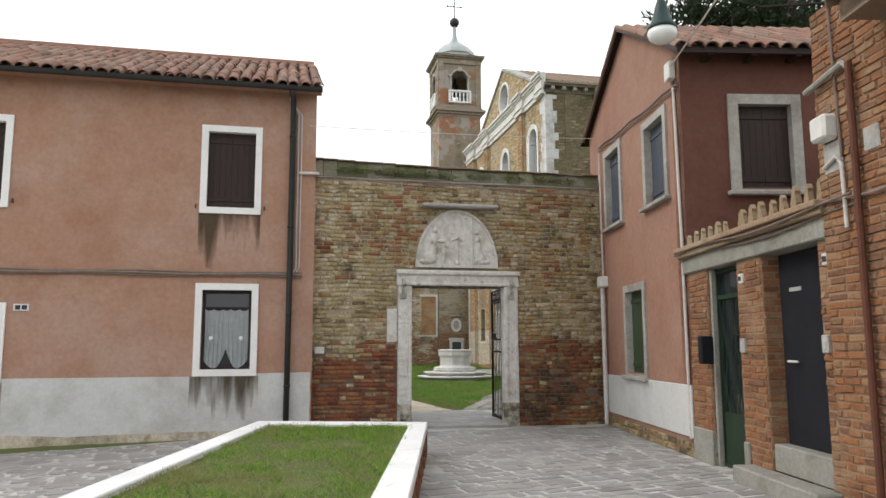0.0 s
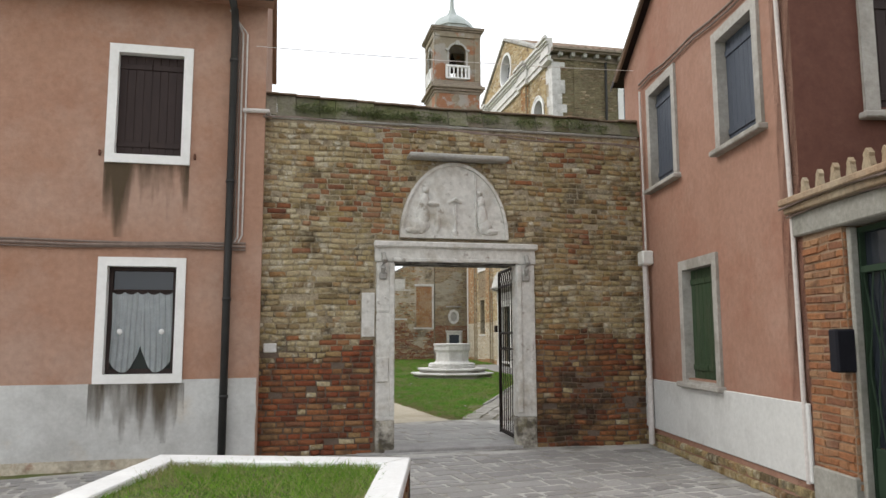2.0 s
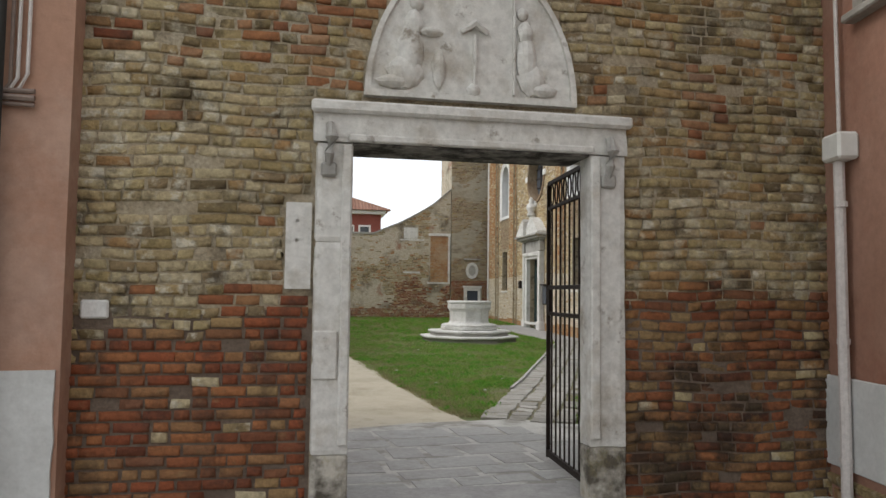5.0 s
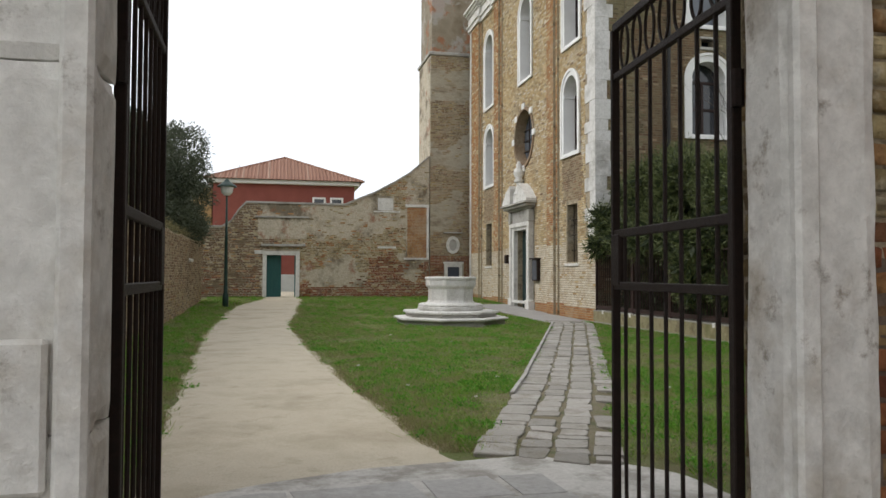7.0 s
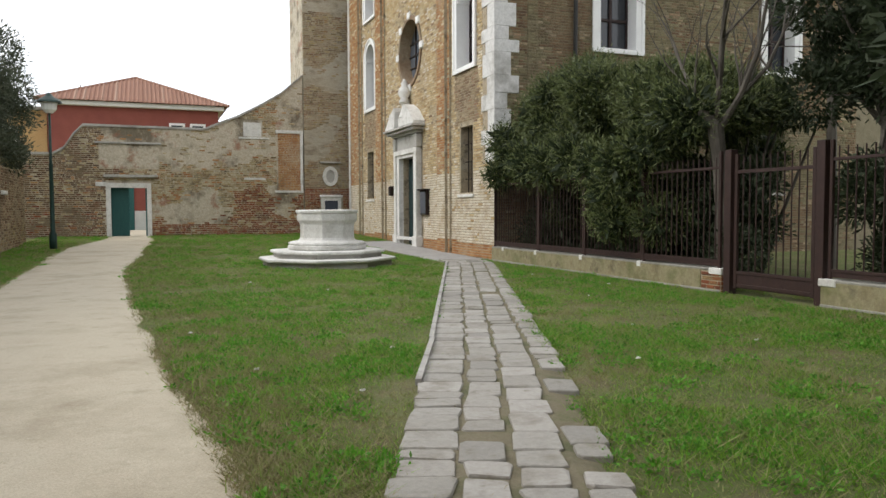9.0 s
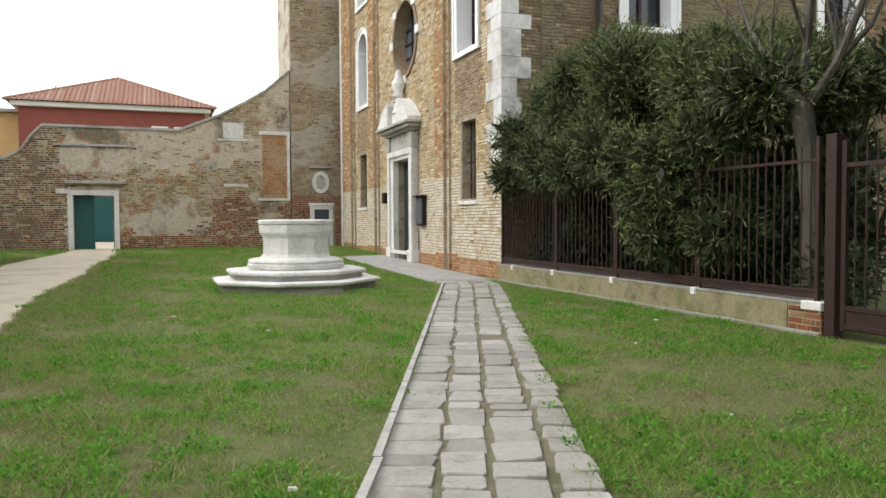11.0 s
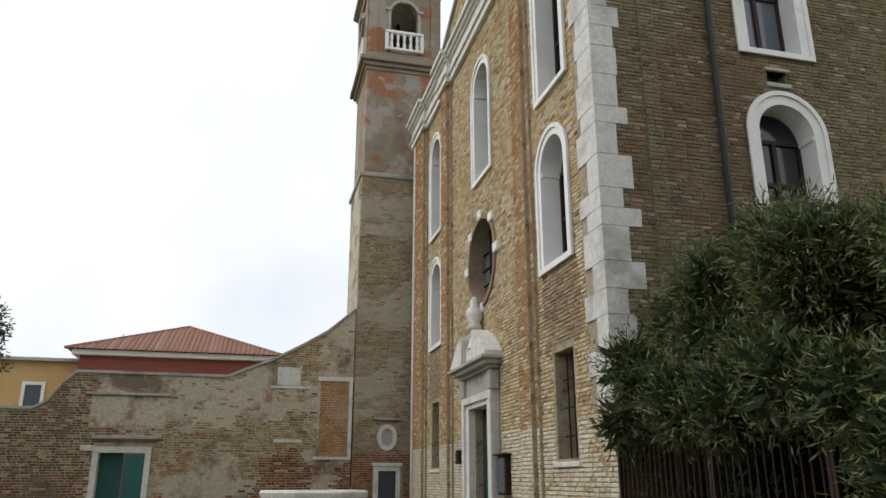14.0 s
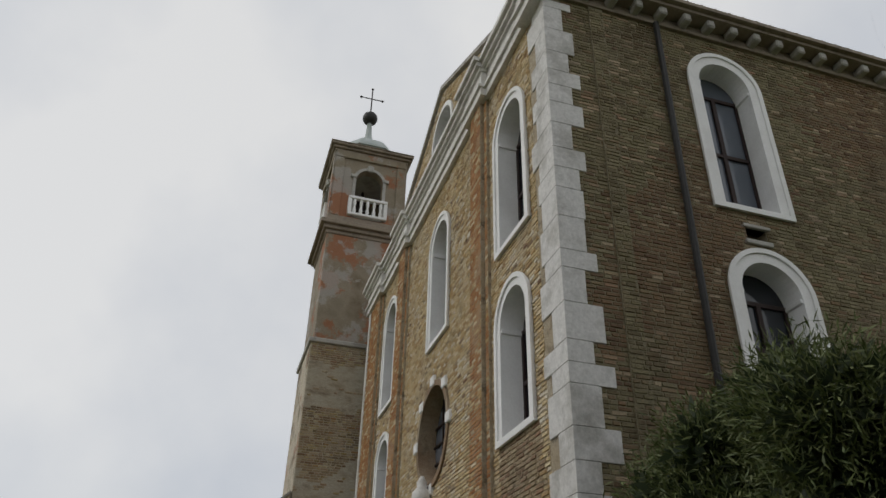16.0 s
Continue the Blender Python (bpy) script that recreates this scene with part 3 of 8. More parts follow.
def courses(outer, holes, z0, z1, rng, pitch=0.075, joint=0.014, long=0.26, spread=0.3):
    """Bricks (u0, u1, z0, z1) laid in courses over a wall face."""
    bricks, z, row = [], z0, 0
    while z + pitch <= z1 + 1e-6:
        for a, b in stretches(outer, holes, z + pitch / 2, pitch):
            u = a - (long / 2 if row % 2 else 0) * rng.uniform(0.6, 1.2)
            while u < b - 0.02:
                w = long * (rng.uniform(1 - spread, 1 + spread * 0.4) if rng.random() > 0.3 else 0.52)
                s, e = max(u, a), min(u + w, b)
                if e - s > 0.045:
                    bricks.append((s + joint / 2, e - joint / 2, z + joint / 2, z + pitch - joint / 2))
                u += w
        z += pitch
        row += 1
    return bricks


def brick_mesh(build, bricks, rng, depth=0.012, mi=0, worn=0.006, rough=0.005, y=0.0, wave=0.0, soft=False):
    """Bricks standing proud of the face y, each with worn edges and an uneven front."""
    n = len(bricks)
    if not n:
        return build
    b = np.array(bricks)
    dep = y - depth * rng.uniform(0.5, 1.35, n)
    j = rng.uniform(-rough, rough, (n, 8))
    ins = rng.uniform(0.4, 1.4, (n, 4)) * worn
    v = np.empty((n, 8, 3))
    for k, (iu, iz) in enumerate(((0, 2), (1, 2), (1, 3), (0, 3))):
        su, sz = (1 if iu == 0 else -1), (1 if iz == 2 else -1)
        v[:, k, 0], v[:, k, 1], v[:, k, 2] = b[:, iu] + j[:, k] * 0.6, y + 0.004, b[:, iz]
        v[:, k + 4, 0], v[:, k + 4, 1], v[:, k + 4, 2] = b[:, iu] + su * ins[:, k] + j[:, k] * 0.6, dep + j[:, k] * 0.5, b[:, iz] + sz * ins[:, k] + j[:, k + 4] * 0.7
    if wave:
        v[:, :, 2] += wave * (np.sin(1.7 * v[:, :, 0] + 2.1 * v[:, :, 2]) + 0.7 * np.sin(5.3 * v[:, :, 0] + 3.0 * v[:, :, 2]) + 0.5 * np.sin(11.0 * v[:, :, 0] - 7.0 * v[:, :, 2]))
        v[:, 4:, 1] += 0.6 * wave * np.sin(3.1 * v[:, 4:, 0] + 4.7 * v[:, 4:, 2])
    base = len(build.v)
    quad = np.array([(4, 5, 6, 7), (0, 1, 5, 4), (1, 2, 6, 5), (2, 3, 7, 6), (3, 0, 4, 7)])
    per = 8
    if soft:
        # a worn shoulder between the joint and the face, and a face bulging in its middle
        mid = v[:, :4] * 0.62 + v[:, 4:] * 0.38
        mid[:, :, 1] = v[:, :4, 1] * 0.25 + v[:, 4:, 1] * 0.75
        hub = v[:, 4:].mean(1, keepdims=True)
        hub[:, :, 1] -= rng.uniform(-0.003, 0.006, (n, 1))
        hub[:, :, 0] += rng.uniform(-0.03, 0.03, (n, 1))
        v = np.concatenate([v[:, :4], mid, v[:, 4:], hub], 1)
        per = 13
        quad = np.array([(0, 1, 5, 4), (1, 2, 6, 5), (2, 3, 7, 6), (3, 0, 4, 7), (4, 5, 9, 8), (5, 6, 10, 9), (6, 7, 11, 10), (7, 4, 8, 11)])
        tri = np.array([(8, 9, 12), (9, 10, 12), (10, 11, 12), (11, 8, 12)])
    build.v.extend(map(tuple, v.reshape(-1, 3).tolist()))
    at = (base + per * np.arange(n))[:, None, None]
    build.f.extend(map(tuple, (quad[None] + at).reshape(-1, 4).tolist()))
    faces = len(quad)
    which = np.full(n, mi) if isinstance(mi, int) else np.asarray(mi)
    build.m.extend(np.repeat(which, faces).tolist())
    if soft:
        build.f.extend(map(tuple, (tri[None] + at).reshape(-1, 3).tolist()))
        build.m.extend(np.repeat(which, 4).tolist())
    return build


def leaf_cloud(build, centres, sizes, count, rng, length, width, droop=0.2, shell=0.55):
    """Many small pointed leaves through the outer part of a heap of rounded clumps."""
    centres, sizes = np.array(centres, float), np.array(sizes, float)
    weight = (sizes[:, 0] * sizes[:, 1] * sizes[:, 2]) ** 0.7
    pick = rng.choice(len(centres), count, p=weight / weight.sum())
    d = rng.normal(size=(count, 3))
    d /= np.linalg.norm(d, axis=1)[:, None]
    r = shell + (1 - shell) * rng.random(count) ** 0.6
    r *= 1 + 0.12 * rng.normal(size=count)
    p = centres[pick] + d * r[:, None] * sizes[pick]
    a = d + rng.normal(size=(count, 3)) * 0.8
    a[:, 2] += 0.35 - droop
    a /= np.linalg.norm(a, axis=1)[:, None]
    b = np.cross(a, rng.normal(size=(count, 3)))
    b /= np.linalg.norm(b, axis=1)[:, None]
    ln = length * rng.uniform(0.6, 1.3, count)[:, None]
    wd = width * rng.uniform(0.7, 1.2, count)[:, None]
    v = np.stack([p, p + a * ln * 0.5 + b * wd * 0.5, p + a * ln, p + a * ln * 0.5 - b * wd * 0.5], 1)
    base = len(build.v)
    build.v.extend(map(tuple, v.reshape(-1, 3).tolist()))
    build.f.extend(map(tuple, (np.arange(4)[None] + (base + 4 * np.arange(count))[:, None]).tolist()))
    build.m.extend([0] * count)
    return build


def lift(x, y):
    """Height of the ground."""
    z = 0.1 + 0.04 * min(0.0, max(x, -6.0)) * (1 if y < 14 else 0)
    t = min(1.0, max(0.0, (y - 33.0) / 15.0))
    return z + 0.3 * t * t * (3 - 2 * t)


# ---- ground, paving and paths ----
def ribbon(left, right, dz, steps=40):
    """A strip of ground between two edge lines (points x, y)."""
    def along(line, t):
        k = t * (len(line) - 1)
        i = min(int(k), len(line) - 2)
        f = k - i
        p0, p1, p2, p3 = (Vector(line[max(0, min(len(line) - 1, j))]) for j in (i - 1, i, i + 1, i + 2))
        return 0.5 * ((2 * p1) + (p2 - p0) * f + (2 * p0 - 5 * p1 + 4 * p2 - p3) * f * f + (3 * p1 - p0 - 3 * p2 + p3) * f ** 3)
    b, rows = Build(), []
    for i in range(steps + 1):
        a, c = along(left, i / steps), along(right, i / steps)
        row = []
        for j in range(7):
            p = a.lerp(c, j / 6)
            wob = 0.07 * noise.noise((p.x * 2.1, p.y * 2.1, 3.0)) if j in (0, 6) else 0
            row.append((p.x + wob, p.y + wob * 0.3, lift(p.x, p.y) + dz - (0.02 if j in (0, 6) else 0)))
        rows.append(row)
    b.add([p for r in rows for p in r], [(i * 7 + j, i * 7 + j + 1, (i + 1) * 7 + j + 1, (i + 1) * 7 + j) for i in range(steps) for j in range(6)])
    return b


def ground_sheet():
    xs = [-900, -300, -100, -40, -20, -12] + [i * 0.5 for i in range(-18, 41)] + [24, 30, 45, 110, 320, 900]
    ys = [-900, -300, -80, -30, -12] + [i * 0.5 for i in range(-16, 125)] + [70, 85, 130, 320, 900]
    b = Build()
    b.add([(x, y, lift(x, y) - 0.02 + 0.02 * noise.noise((x * 0.8, y * 0.8, 0))) for y in ys for x in xs],
          [(j * len(xs) + i, j * len(xs) + i + 1, (j + 1) * len(xs) + i + 1, (j + 1) * len(xs) + i) for j in range(len(ys) - 1) for i in range(len(xs) - 1)])
    return b


solid("ground", ground_sheet(), LAWN, "grassy lawn ground with brown worn patches", "ground", kind="structure", smooth=True)

pv = Build()
for i in range(24):
    for j in range(32):
        x, y = -14 + i, -16 + j * 0.94
        pv.add([(x, y, lift(x, y) + 0.005), (x + 1, y, lift(x + 1, y) + 0.005), (x + 1, y + 0.94, lift(x + 1, min(y + 0.94, 13.9)) + 0.005), (x, y + 0.94, lift(x, min(y + 0.94, 13.9)) + 0.005)], [(0, 1, 2, 3)])
pavement = solid("pavement", pv, JOINT, "square paved with grey trachyte slabs and pale joints", "pavement", kind="structure")

ap = ribbon([(1.2, 13.9), (1.3, 15.5), (1.75, 17.0), (3.0, 17.55)], [(5.6, 13.9), (5.65, 15.5), (5.5, 17.0), (4.9, 17.75)], 0.012, 24)
apron = solid("pavement_2", ap, JOINT, "paved stone apron inside the gateway", "pavement", kind="structure")
solid("gravel_path", ribbon([(1.7, 14.2), (1.75, 16.5), (1.68, 19.0), (1.3, 25.2), (0.95, 33.0), (1.1, 41.0), (1.95, 45.5), (2.0, 50.0), (1.5, 59.0)], [(3.9, 14.2), (4.5, 16.5), (4.0, 18.4), (3.45, 24.6), (3.1, 33.0), (3.5, 40.0), (3.75, 45.0), (3.6, 50.0), (4.2, 59.0)], 0.004, 70), GRAVEL, "pale compacted sand path across the grass", "path", kind="structure", smooth=True)
solid("path_bed", ribbon([(4.15, 17.5), (5.88, 21.6), (7.68, 26.0), (10.2, 32.0), (10.45, 36.0), (10.3, 41.2)], [(5.15, 17.4), (6.95, 21.3), (8.8, 25.6), (11.35, 31.7), (12.0, 35.0), (12.0, 41.4)], 0.004, 50), SOIL, "earth bed with grassy joints under the stone path", "path", kind="structure")
bedding = solid("church_pavement", ribbon([(10.35, 32.5), (10.5, 36.0), (10.35, 41.3)], [(11.9, 33.0), (11.98, 36.0), (11.98, 41.5)], 0.012, 30), PAVING_FAR, "grey paved strip before the church door", "pavement", kind="structure")


def slab_mesh(name, w, d, h, mat, rng):
    b = Build()
    j = lambda s: rng.uniform(-s, s)
    e = 0.016 if h > 0.03 else 0.012
    lo = []
    for sx, sy in ((-1, -1), (1, -1), (1, 1), (-1, 1)):
        c1, c2 = rng.uniform(0.006, 0.04), rng.uniform(0.006, 0.035)
        x, y = sx * w / 2 + j(e), sy * d / 2 + j(e)
        pair = [(x - sx * c1, y), (x, y - sy * c2)]
        lo += pair[::-1] if sx * sy > 0 else pair
    vs = [(x, y, 0) for x, y in lo] + [(x * 0.995, y * 0.99, h * 0.8) for x, y in lo] + [(x * 0.965, y * 0.95, h + j(0.004)) for x, y in lo]
    b.add(vs, [tuple(range(16, 24))] + [(k + i, k + (i + 1) % 8, k + 8 + (i + 1) % 8, k + 8 + i) for k in (0, 8) for i in range(8)])
    return b.mesh(name, [mat])


def stone_path():
    """Four uneven columns of stones laid across the lawn, with a narrow kerb on one side."""
    rng = np.random.default_rng(5)
    bed = bpy.data.objects["path_bed"]
    shapes = {}
    pts = [(4.63, 17.5), (6.4, 21.45), (8.22, 25.8), (10.75, 31.85), (11.1, 33.2)]
    seg, total = [], 0
    for a, c in zip(pts[:-1], pts[1:]):
        seg.append((total, a, c))
        total += math.dist(a, c)
    count = 0
    for colm, (off, wide) in enumerate(((-0.395, 0.33), (-0.085, 0.245), (0.205, 0.27), (0.485, 0.225))):
        s = rng.uniform(0, 0.2)
        while s < total - 0.2:
            ln = rng.uniform(0.15, 0.4)
            t0, a, c = [q for q in seg if q[0] <= s][-1]
            dv = (Vector(c) - Vector(a)).normalized()
            p = Vector(a) + dv * (s - t0 + ln / 2) + Vector((dv.y, -dv.x)) * (off + rng.uniform(-0.012, 0.012))
            key = (round(wide / 0.02), round(ln / 0.05))
            if key not in shapes:
                shapes[key] = [slab_mesh("path_stone", wide * rng.uniform(0.9, 1.0), key[1] * 0.05, 0.04, PATH_STONE, rng) for _ in range(4)]
            if rng.random() > (0.14 if colm == 3 and s < 3.2 else 0.01):
                ob = new("path_stone", shapes[key][int(rng.integers(4))])
                ob.parent = bed
                ob.location = (p.x, p.y, lift(p.x, p.y) - 0.021 + rng.uniform(-0.004, 0.006))
                ob.rotation_euler = (rng.uniform(-0.015, 0.015), rng.uniform(-0.015, 0.015), math.atan2(dv.y, dv.x) - math.pi / 2 + rng.uniform(-0.03, 0.03))
                count += 1
            s += ln + rng.uniform(0.008, 0.026)
    kerb = Build()
    s = 3.0
    while s < total - 0.3:
        t0, a, c = [q for q in seg if q[0] <= s][-1]
        dv = (Vector(c) - Vector(a)).normalized()
        sd = Vector((dv.y, -dv.x))
        p, q = Vector(a) + dv * (s - t0) - sd * 0.56, Vector(a) + dv * (s - t0 + 0.9) - sd * 0.56
        z = lift(p.x, p.y)
        o = sd * 0.024
        kerb.add([(p.x - o.x, p.y - o.y, z), (p.x + o.x, p.y + o.y, z), (q.x + o.x, q.y + o.y, z), (q.x - o.x, q.y - o.y, z)] + [(p.x - o.x, p.y - o.y, z + 0.05), (p.x + o.x, p.y + o.y, z + 0.05), (q.x + o.x, q.y + o.y, z + 0.05), (q.x - o.x, q.y - o.y, z + 0.05)],
                 [(4, 5, 6, 7), (0, 1, 5, 4), (1, 2, 6, 5), (2, 3, 7, 6), (3, 0, 4, 7)])
        s += 0.93
    part("kerb_stone", kerb, STONE_GREY, bed, "thin stone edging strip")


def laid_slabs(owner, name, area, skip, rng, limit, mat, size=(0.62, 0.36), rot=0.0, dz=0.0):
    """Loose rows of rectangular slabs over a stretch of paving."""
    x0, x1, y0, y1 = area
    heights, lengths = [size[1] * q for q in (0.72, 0.95, 1.2)], [size[0] * k for k in (0.5, 0.72, 0.95, 1.2)]

    def outline(w, h):
        g = 0.012
        return [(sx * (w / 2 - g) + rng.uniform(-0.03, 0.016) * (sx or 1), sy * (h / 2 - g) + rng.uniform(-0.03, 0.016) * sy) for sx, sy in ((-1, -1), (0, -1), (1, -1), (1, 1), (0, 1), (-1, 1))]

    def slab(c):
        m = len(c)
        return [(a, b, -0.002) for a, b in c] + [(a * 0.975, b * 0.96, 0.0055) for a, b in c], [tuple(range(m, 2 * m))] + [(k, (k + 1) % m, m + (k + 1) % m, m + k) for k in range(m)]
    shapes = {}
    for w in lengths:
        for h in heights:
            for k in range(3):
                b = Build()
                b.add(*slab(outline(w, h)))
                shapes[w, h, k] = b.mesh(name, [mat])
    n, y, more = 0, y0, Build()
    c, s = math.cos(rot), math.sin(rot)
    mx = (x0 + x1) / 2
    while y < y1:
        h = heights[int(rng.integers(3))]
        x = x0 + rng.uniform(-0.4, 0)
        while x < x1:
            w = lengths[int(rng.integers(4))]
            cx, cy = x + w / 2, y + h / 2 + 0.05 * math.sin(x * 1.3 + y)
            px, py = mx + (cx - mx) * c - (cy - y0) * s, y0 + (cx - mx) * s + (cy - y0) * c
            turn = rot + rng.uniform(-0.03, 0.03)
            if not skip(px, py):
                if n < limit:
                    ob = new(name, shapes[w, h, int(rng.integers(3))])
                    ob.parent = owner
                    ob.location = (px, py, lift(px, py) + dz + 0.002 + rng.uniform(-0.003, 0.003))
                    ob.rotation_euler = (0, 0, turn)
                    n += 1
                else:
                    v, f = slab(outline(w, h))
                    ca, sa = math.cos(turn), math.sin(turn)
                    more.add([(px + a * ca - b * sa, py + a * sa + b * ca, lift(px, py) + dz + 0.002 + q) for a, b, q in v], f)
            x += w + 0.012
        y += h + 0.012
    if more.v:
        part("paving_slabs", more, PAVING_REST, owner, kind="stuff")


# ---- the raised lawn in the square ----
def planter():
    th = thing("raised_lawn_bed", Matrix(), "raised grass bed edged with white stone over brick", "planter")
    outer = [(-0.8, -2.0), (1.99, 10.74), (-0.22, 11.45), (-3.28, -2.0)]
    inner = [(-1.05, -1.7), (1.70, 10.50), (-0.06, 11.06), (-2.93, -1.7)]
    walls, core = Build(), Build()
    for i in range(4):
        a, b = Vector(outer[i]), Vector(outer[(i + 1) % 4])
        c, d = Vector(inner[(i + 1) % 4]), Vector(inner[i])
        n = 5 if i in (0, 2) else 2
        for k in range(n):
            p, q = a.lerp(b, k / n), a.lerp(b, (k + 1) / n - 0.0015)
            r, s = d.lerp(c, (k + 1) / n - 0.0015), d.lerp(c, k / n)
            cap = Build()
            low, top = 0.47, 0.55
            cap.add([(*v, low) for v in (p, q, r, s)] + [(*v, top - 0.012) for v in (p, q, r, s)] + [((v + (m - v) * 0.04).x, (v + (m - v) * 0.04).y, top) for v, m in zip((p, q, r, s), (s, r, q, p))],
                    [(8, 9, 10, 11), (3, 2, 1, 0)] + [(j + e, j + (e + 1) % 4, j + 4 + (e + 1) % 4, j + 4 + e) for j in (0, 4) for e in range(4)])
            part("edging_stone", cap, STONE_WHITE, th)
        ln = (b - a).length
        dv = (b - a).normalized()
        nv = Vector((dv.y, -dv.x))
        side = Build()
        side.add([(*(a - nv * 0.03), -0.15), (*(b - nv * 0.03), -0.15), (*(b - nv * 0.03), 0.47), (*(a - nv * 0.03), 0.47)], [(0, 1, 2, 3)])
        part("side_wall", side, MORTAR_DARK, th)
        rng = np.random.default_rng(20 + i)
        bb = Build()
        brick_mesh(bb, courses(rect(0, ln, -0.06, 0.47), [], -0.06, 0.47, rng), rng, 0.012)
        ob = part("brick_facing", bb, BRICK_RED, th, "red brick sides", kind="stuff")
        ob.matrix_local = Matrix.Translation((*(a - nv * 0.025), 0)) @ Matrix.Rotation(math.atan2(dv.y, dv.x), 4, "Z")
    soil = Build()
    c4 = [Vector(p) for p in inner]
    g = 14
    soil.add([(*(c4[0].lerp(c4[1], i / g)).lerp(c4[3].lerp(c4[2], i / g), j / 6), 0.50 + 0.03 * noise.noise((i * 0.7, j * 0.9, 2))) for i in range(g + 1) for j in range(7)], [(i * 7 + j, (i + 1) * 7 + j, (i + 1) * 7 + j + 1, i * 7 + j + 1) for i in range(g) for j in range(6)])
    part("turf", soil, LAWN, th, "short green turf")
    return inner


PLANTER = planter()

# ---- gateway wall ----
GW = pose(0, 14.03, 0.03)


def gate_wall():
    th = thing("wall_gateway", GW, "old patched brick wall with a stone gateway", "wall", kind="structure")
    outer = [(0.5, -0.2), (6.3, -0.2), (6.3, 4.56), (0.5, 4.6)]
    face = Build().pierced(outer, [rect(2.12, 4.25, -0.1, 2.72)], 0.0, 0.45)
    part("wall_core", face, MORTAR, th)
    for a, b, top in ((0.5, 2.08, 1.42), (4.29, 6.3, 1.55)):
        n = 16
        edge = [(b + (a - b) * k / n, top + 0.12 * noise.noise((k * 0.6, a, 3))) for k in range(n + 1)]
        part("damp_mortar", Build().pierced([(a, -0.2), (b, -0.2)] + edge, [], -0.0015, 0.0), MORTAR_DARK, th)
    holes = [rect(2.06, 4.33, -0.2, 2.89), arch(2.40, 3.95, 2.93, 4.02, rise=1.35), rect(1.885, 2.07, 1.59, 2.195), rect(0.62, 0.80, 1.39, 1.52)]
    rng = np.random.default_rng(3)
    bricks = [q for q in courses(outer, holes, 0.06, 4.52, rng, pitch=0.075, joint=0.011, long=0.225, spread=0.5) if rng.random() > 0.03]
    near, far_o, far_r = [], [], []
    for b in bricks:
        u, z = (b[0] + b[1]) / 2, (b[2] + b[3]) / 2
        edge = 1.36 + 0.22 * noise.noise((u * 0.9, 0, 7)) + (0.45 if u > 1.45 and u < 2.1 else 0) * (z < 1.6) + (-0.15 if u > 4.3 else 0)
        zone = noise.noise((u * 0.7, z * 0.7, 11)) + 0.3 * noise.noise((u * 2.1, z * 2.1, 5))
        p = rng.random()
        if (z < edge and p > (0.07 if u < 2.1 else 0.4)) or (0.62 < u < 0.85 and 3.1 < z < 3.35):
            kind = 1 if u < 2.1 or rng.random() < 0.55 else 3
        elif p < 0.015 or (4.4 < u < 5.4 and z > 4.0 and p < 0.4) or (zone > 0.35 and p < 0.35):
            kind = 3
        elif u < 4.4 and zone < 0.25 and p < (0.75 if u < 1.3 or z > 2.9 else 0.45) or p < 0.2:
            kind = 2
        else:
            kind = 0
        if u > 4.3 and z < 1.62 + 0.2 * noise.noise((u * 1.3, 2, 3)):
            kind = 4 if p < 0.96 else 0
        if kind == 1 and u < 2.1 and 0.1 < z < 1.75 and len(near) < 280:
            near.append(b)
        else:
            far_o.append(b)
            far_r.append(kind)
    rest = Build()
    brick_mesh(rest, far_o, rng, 0.017, far_r, worn=0.012, rough=0.016, wave=0.01, soft=True)
    part("brickwork", rest, [BRICK_OCHRE, BRICK_RED, BRICK_CREAM, BRICK_ORANGE, BRICK_DAMP], th, "weathered ochre and red brickwork", kind="stuff", smooth=True)
    return th, near


GATE_WALL, NEAR_BRICKS = gate_wall()


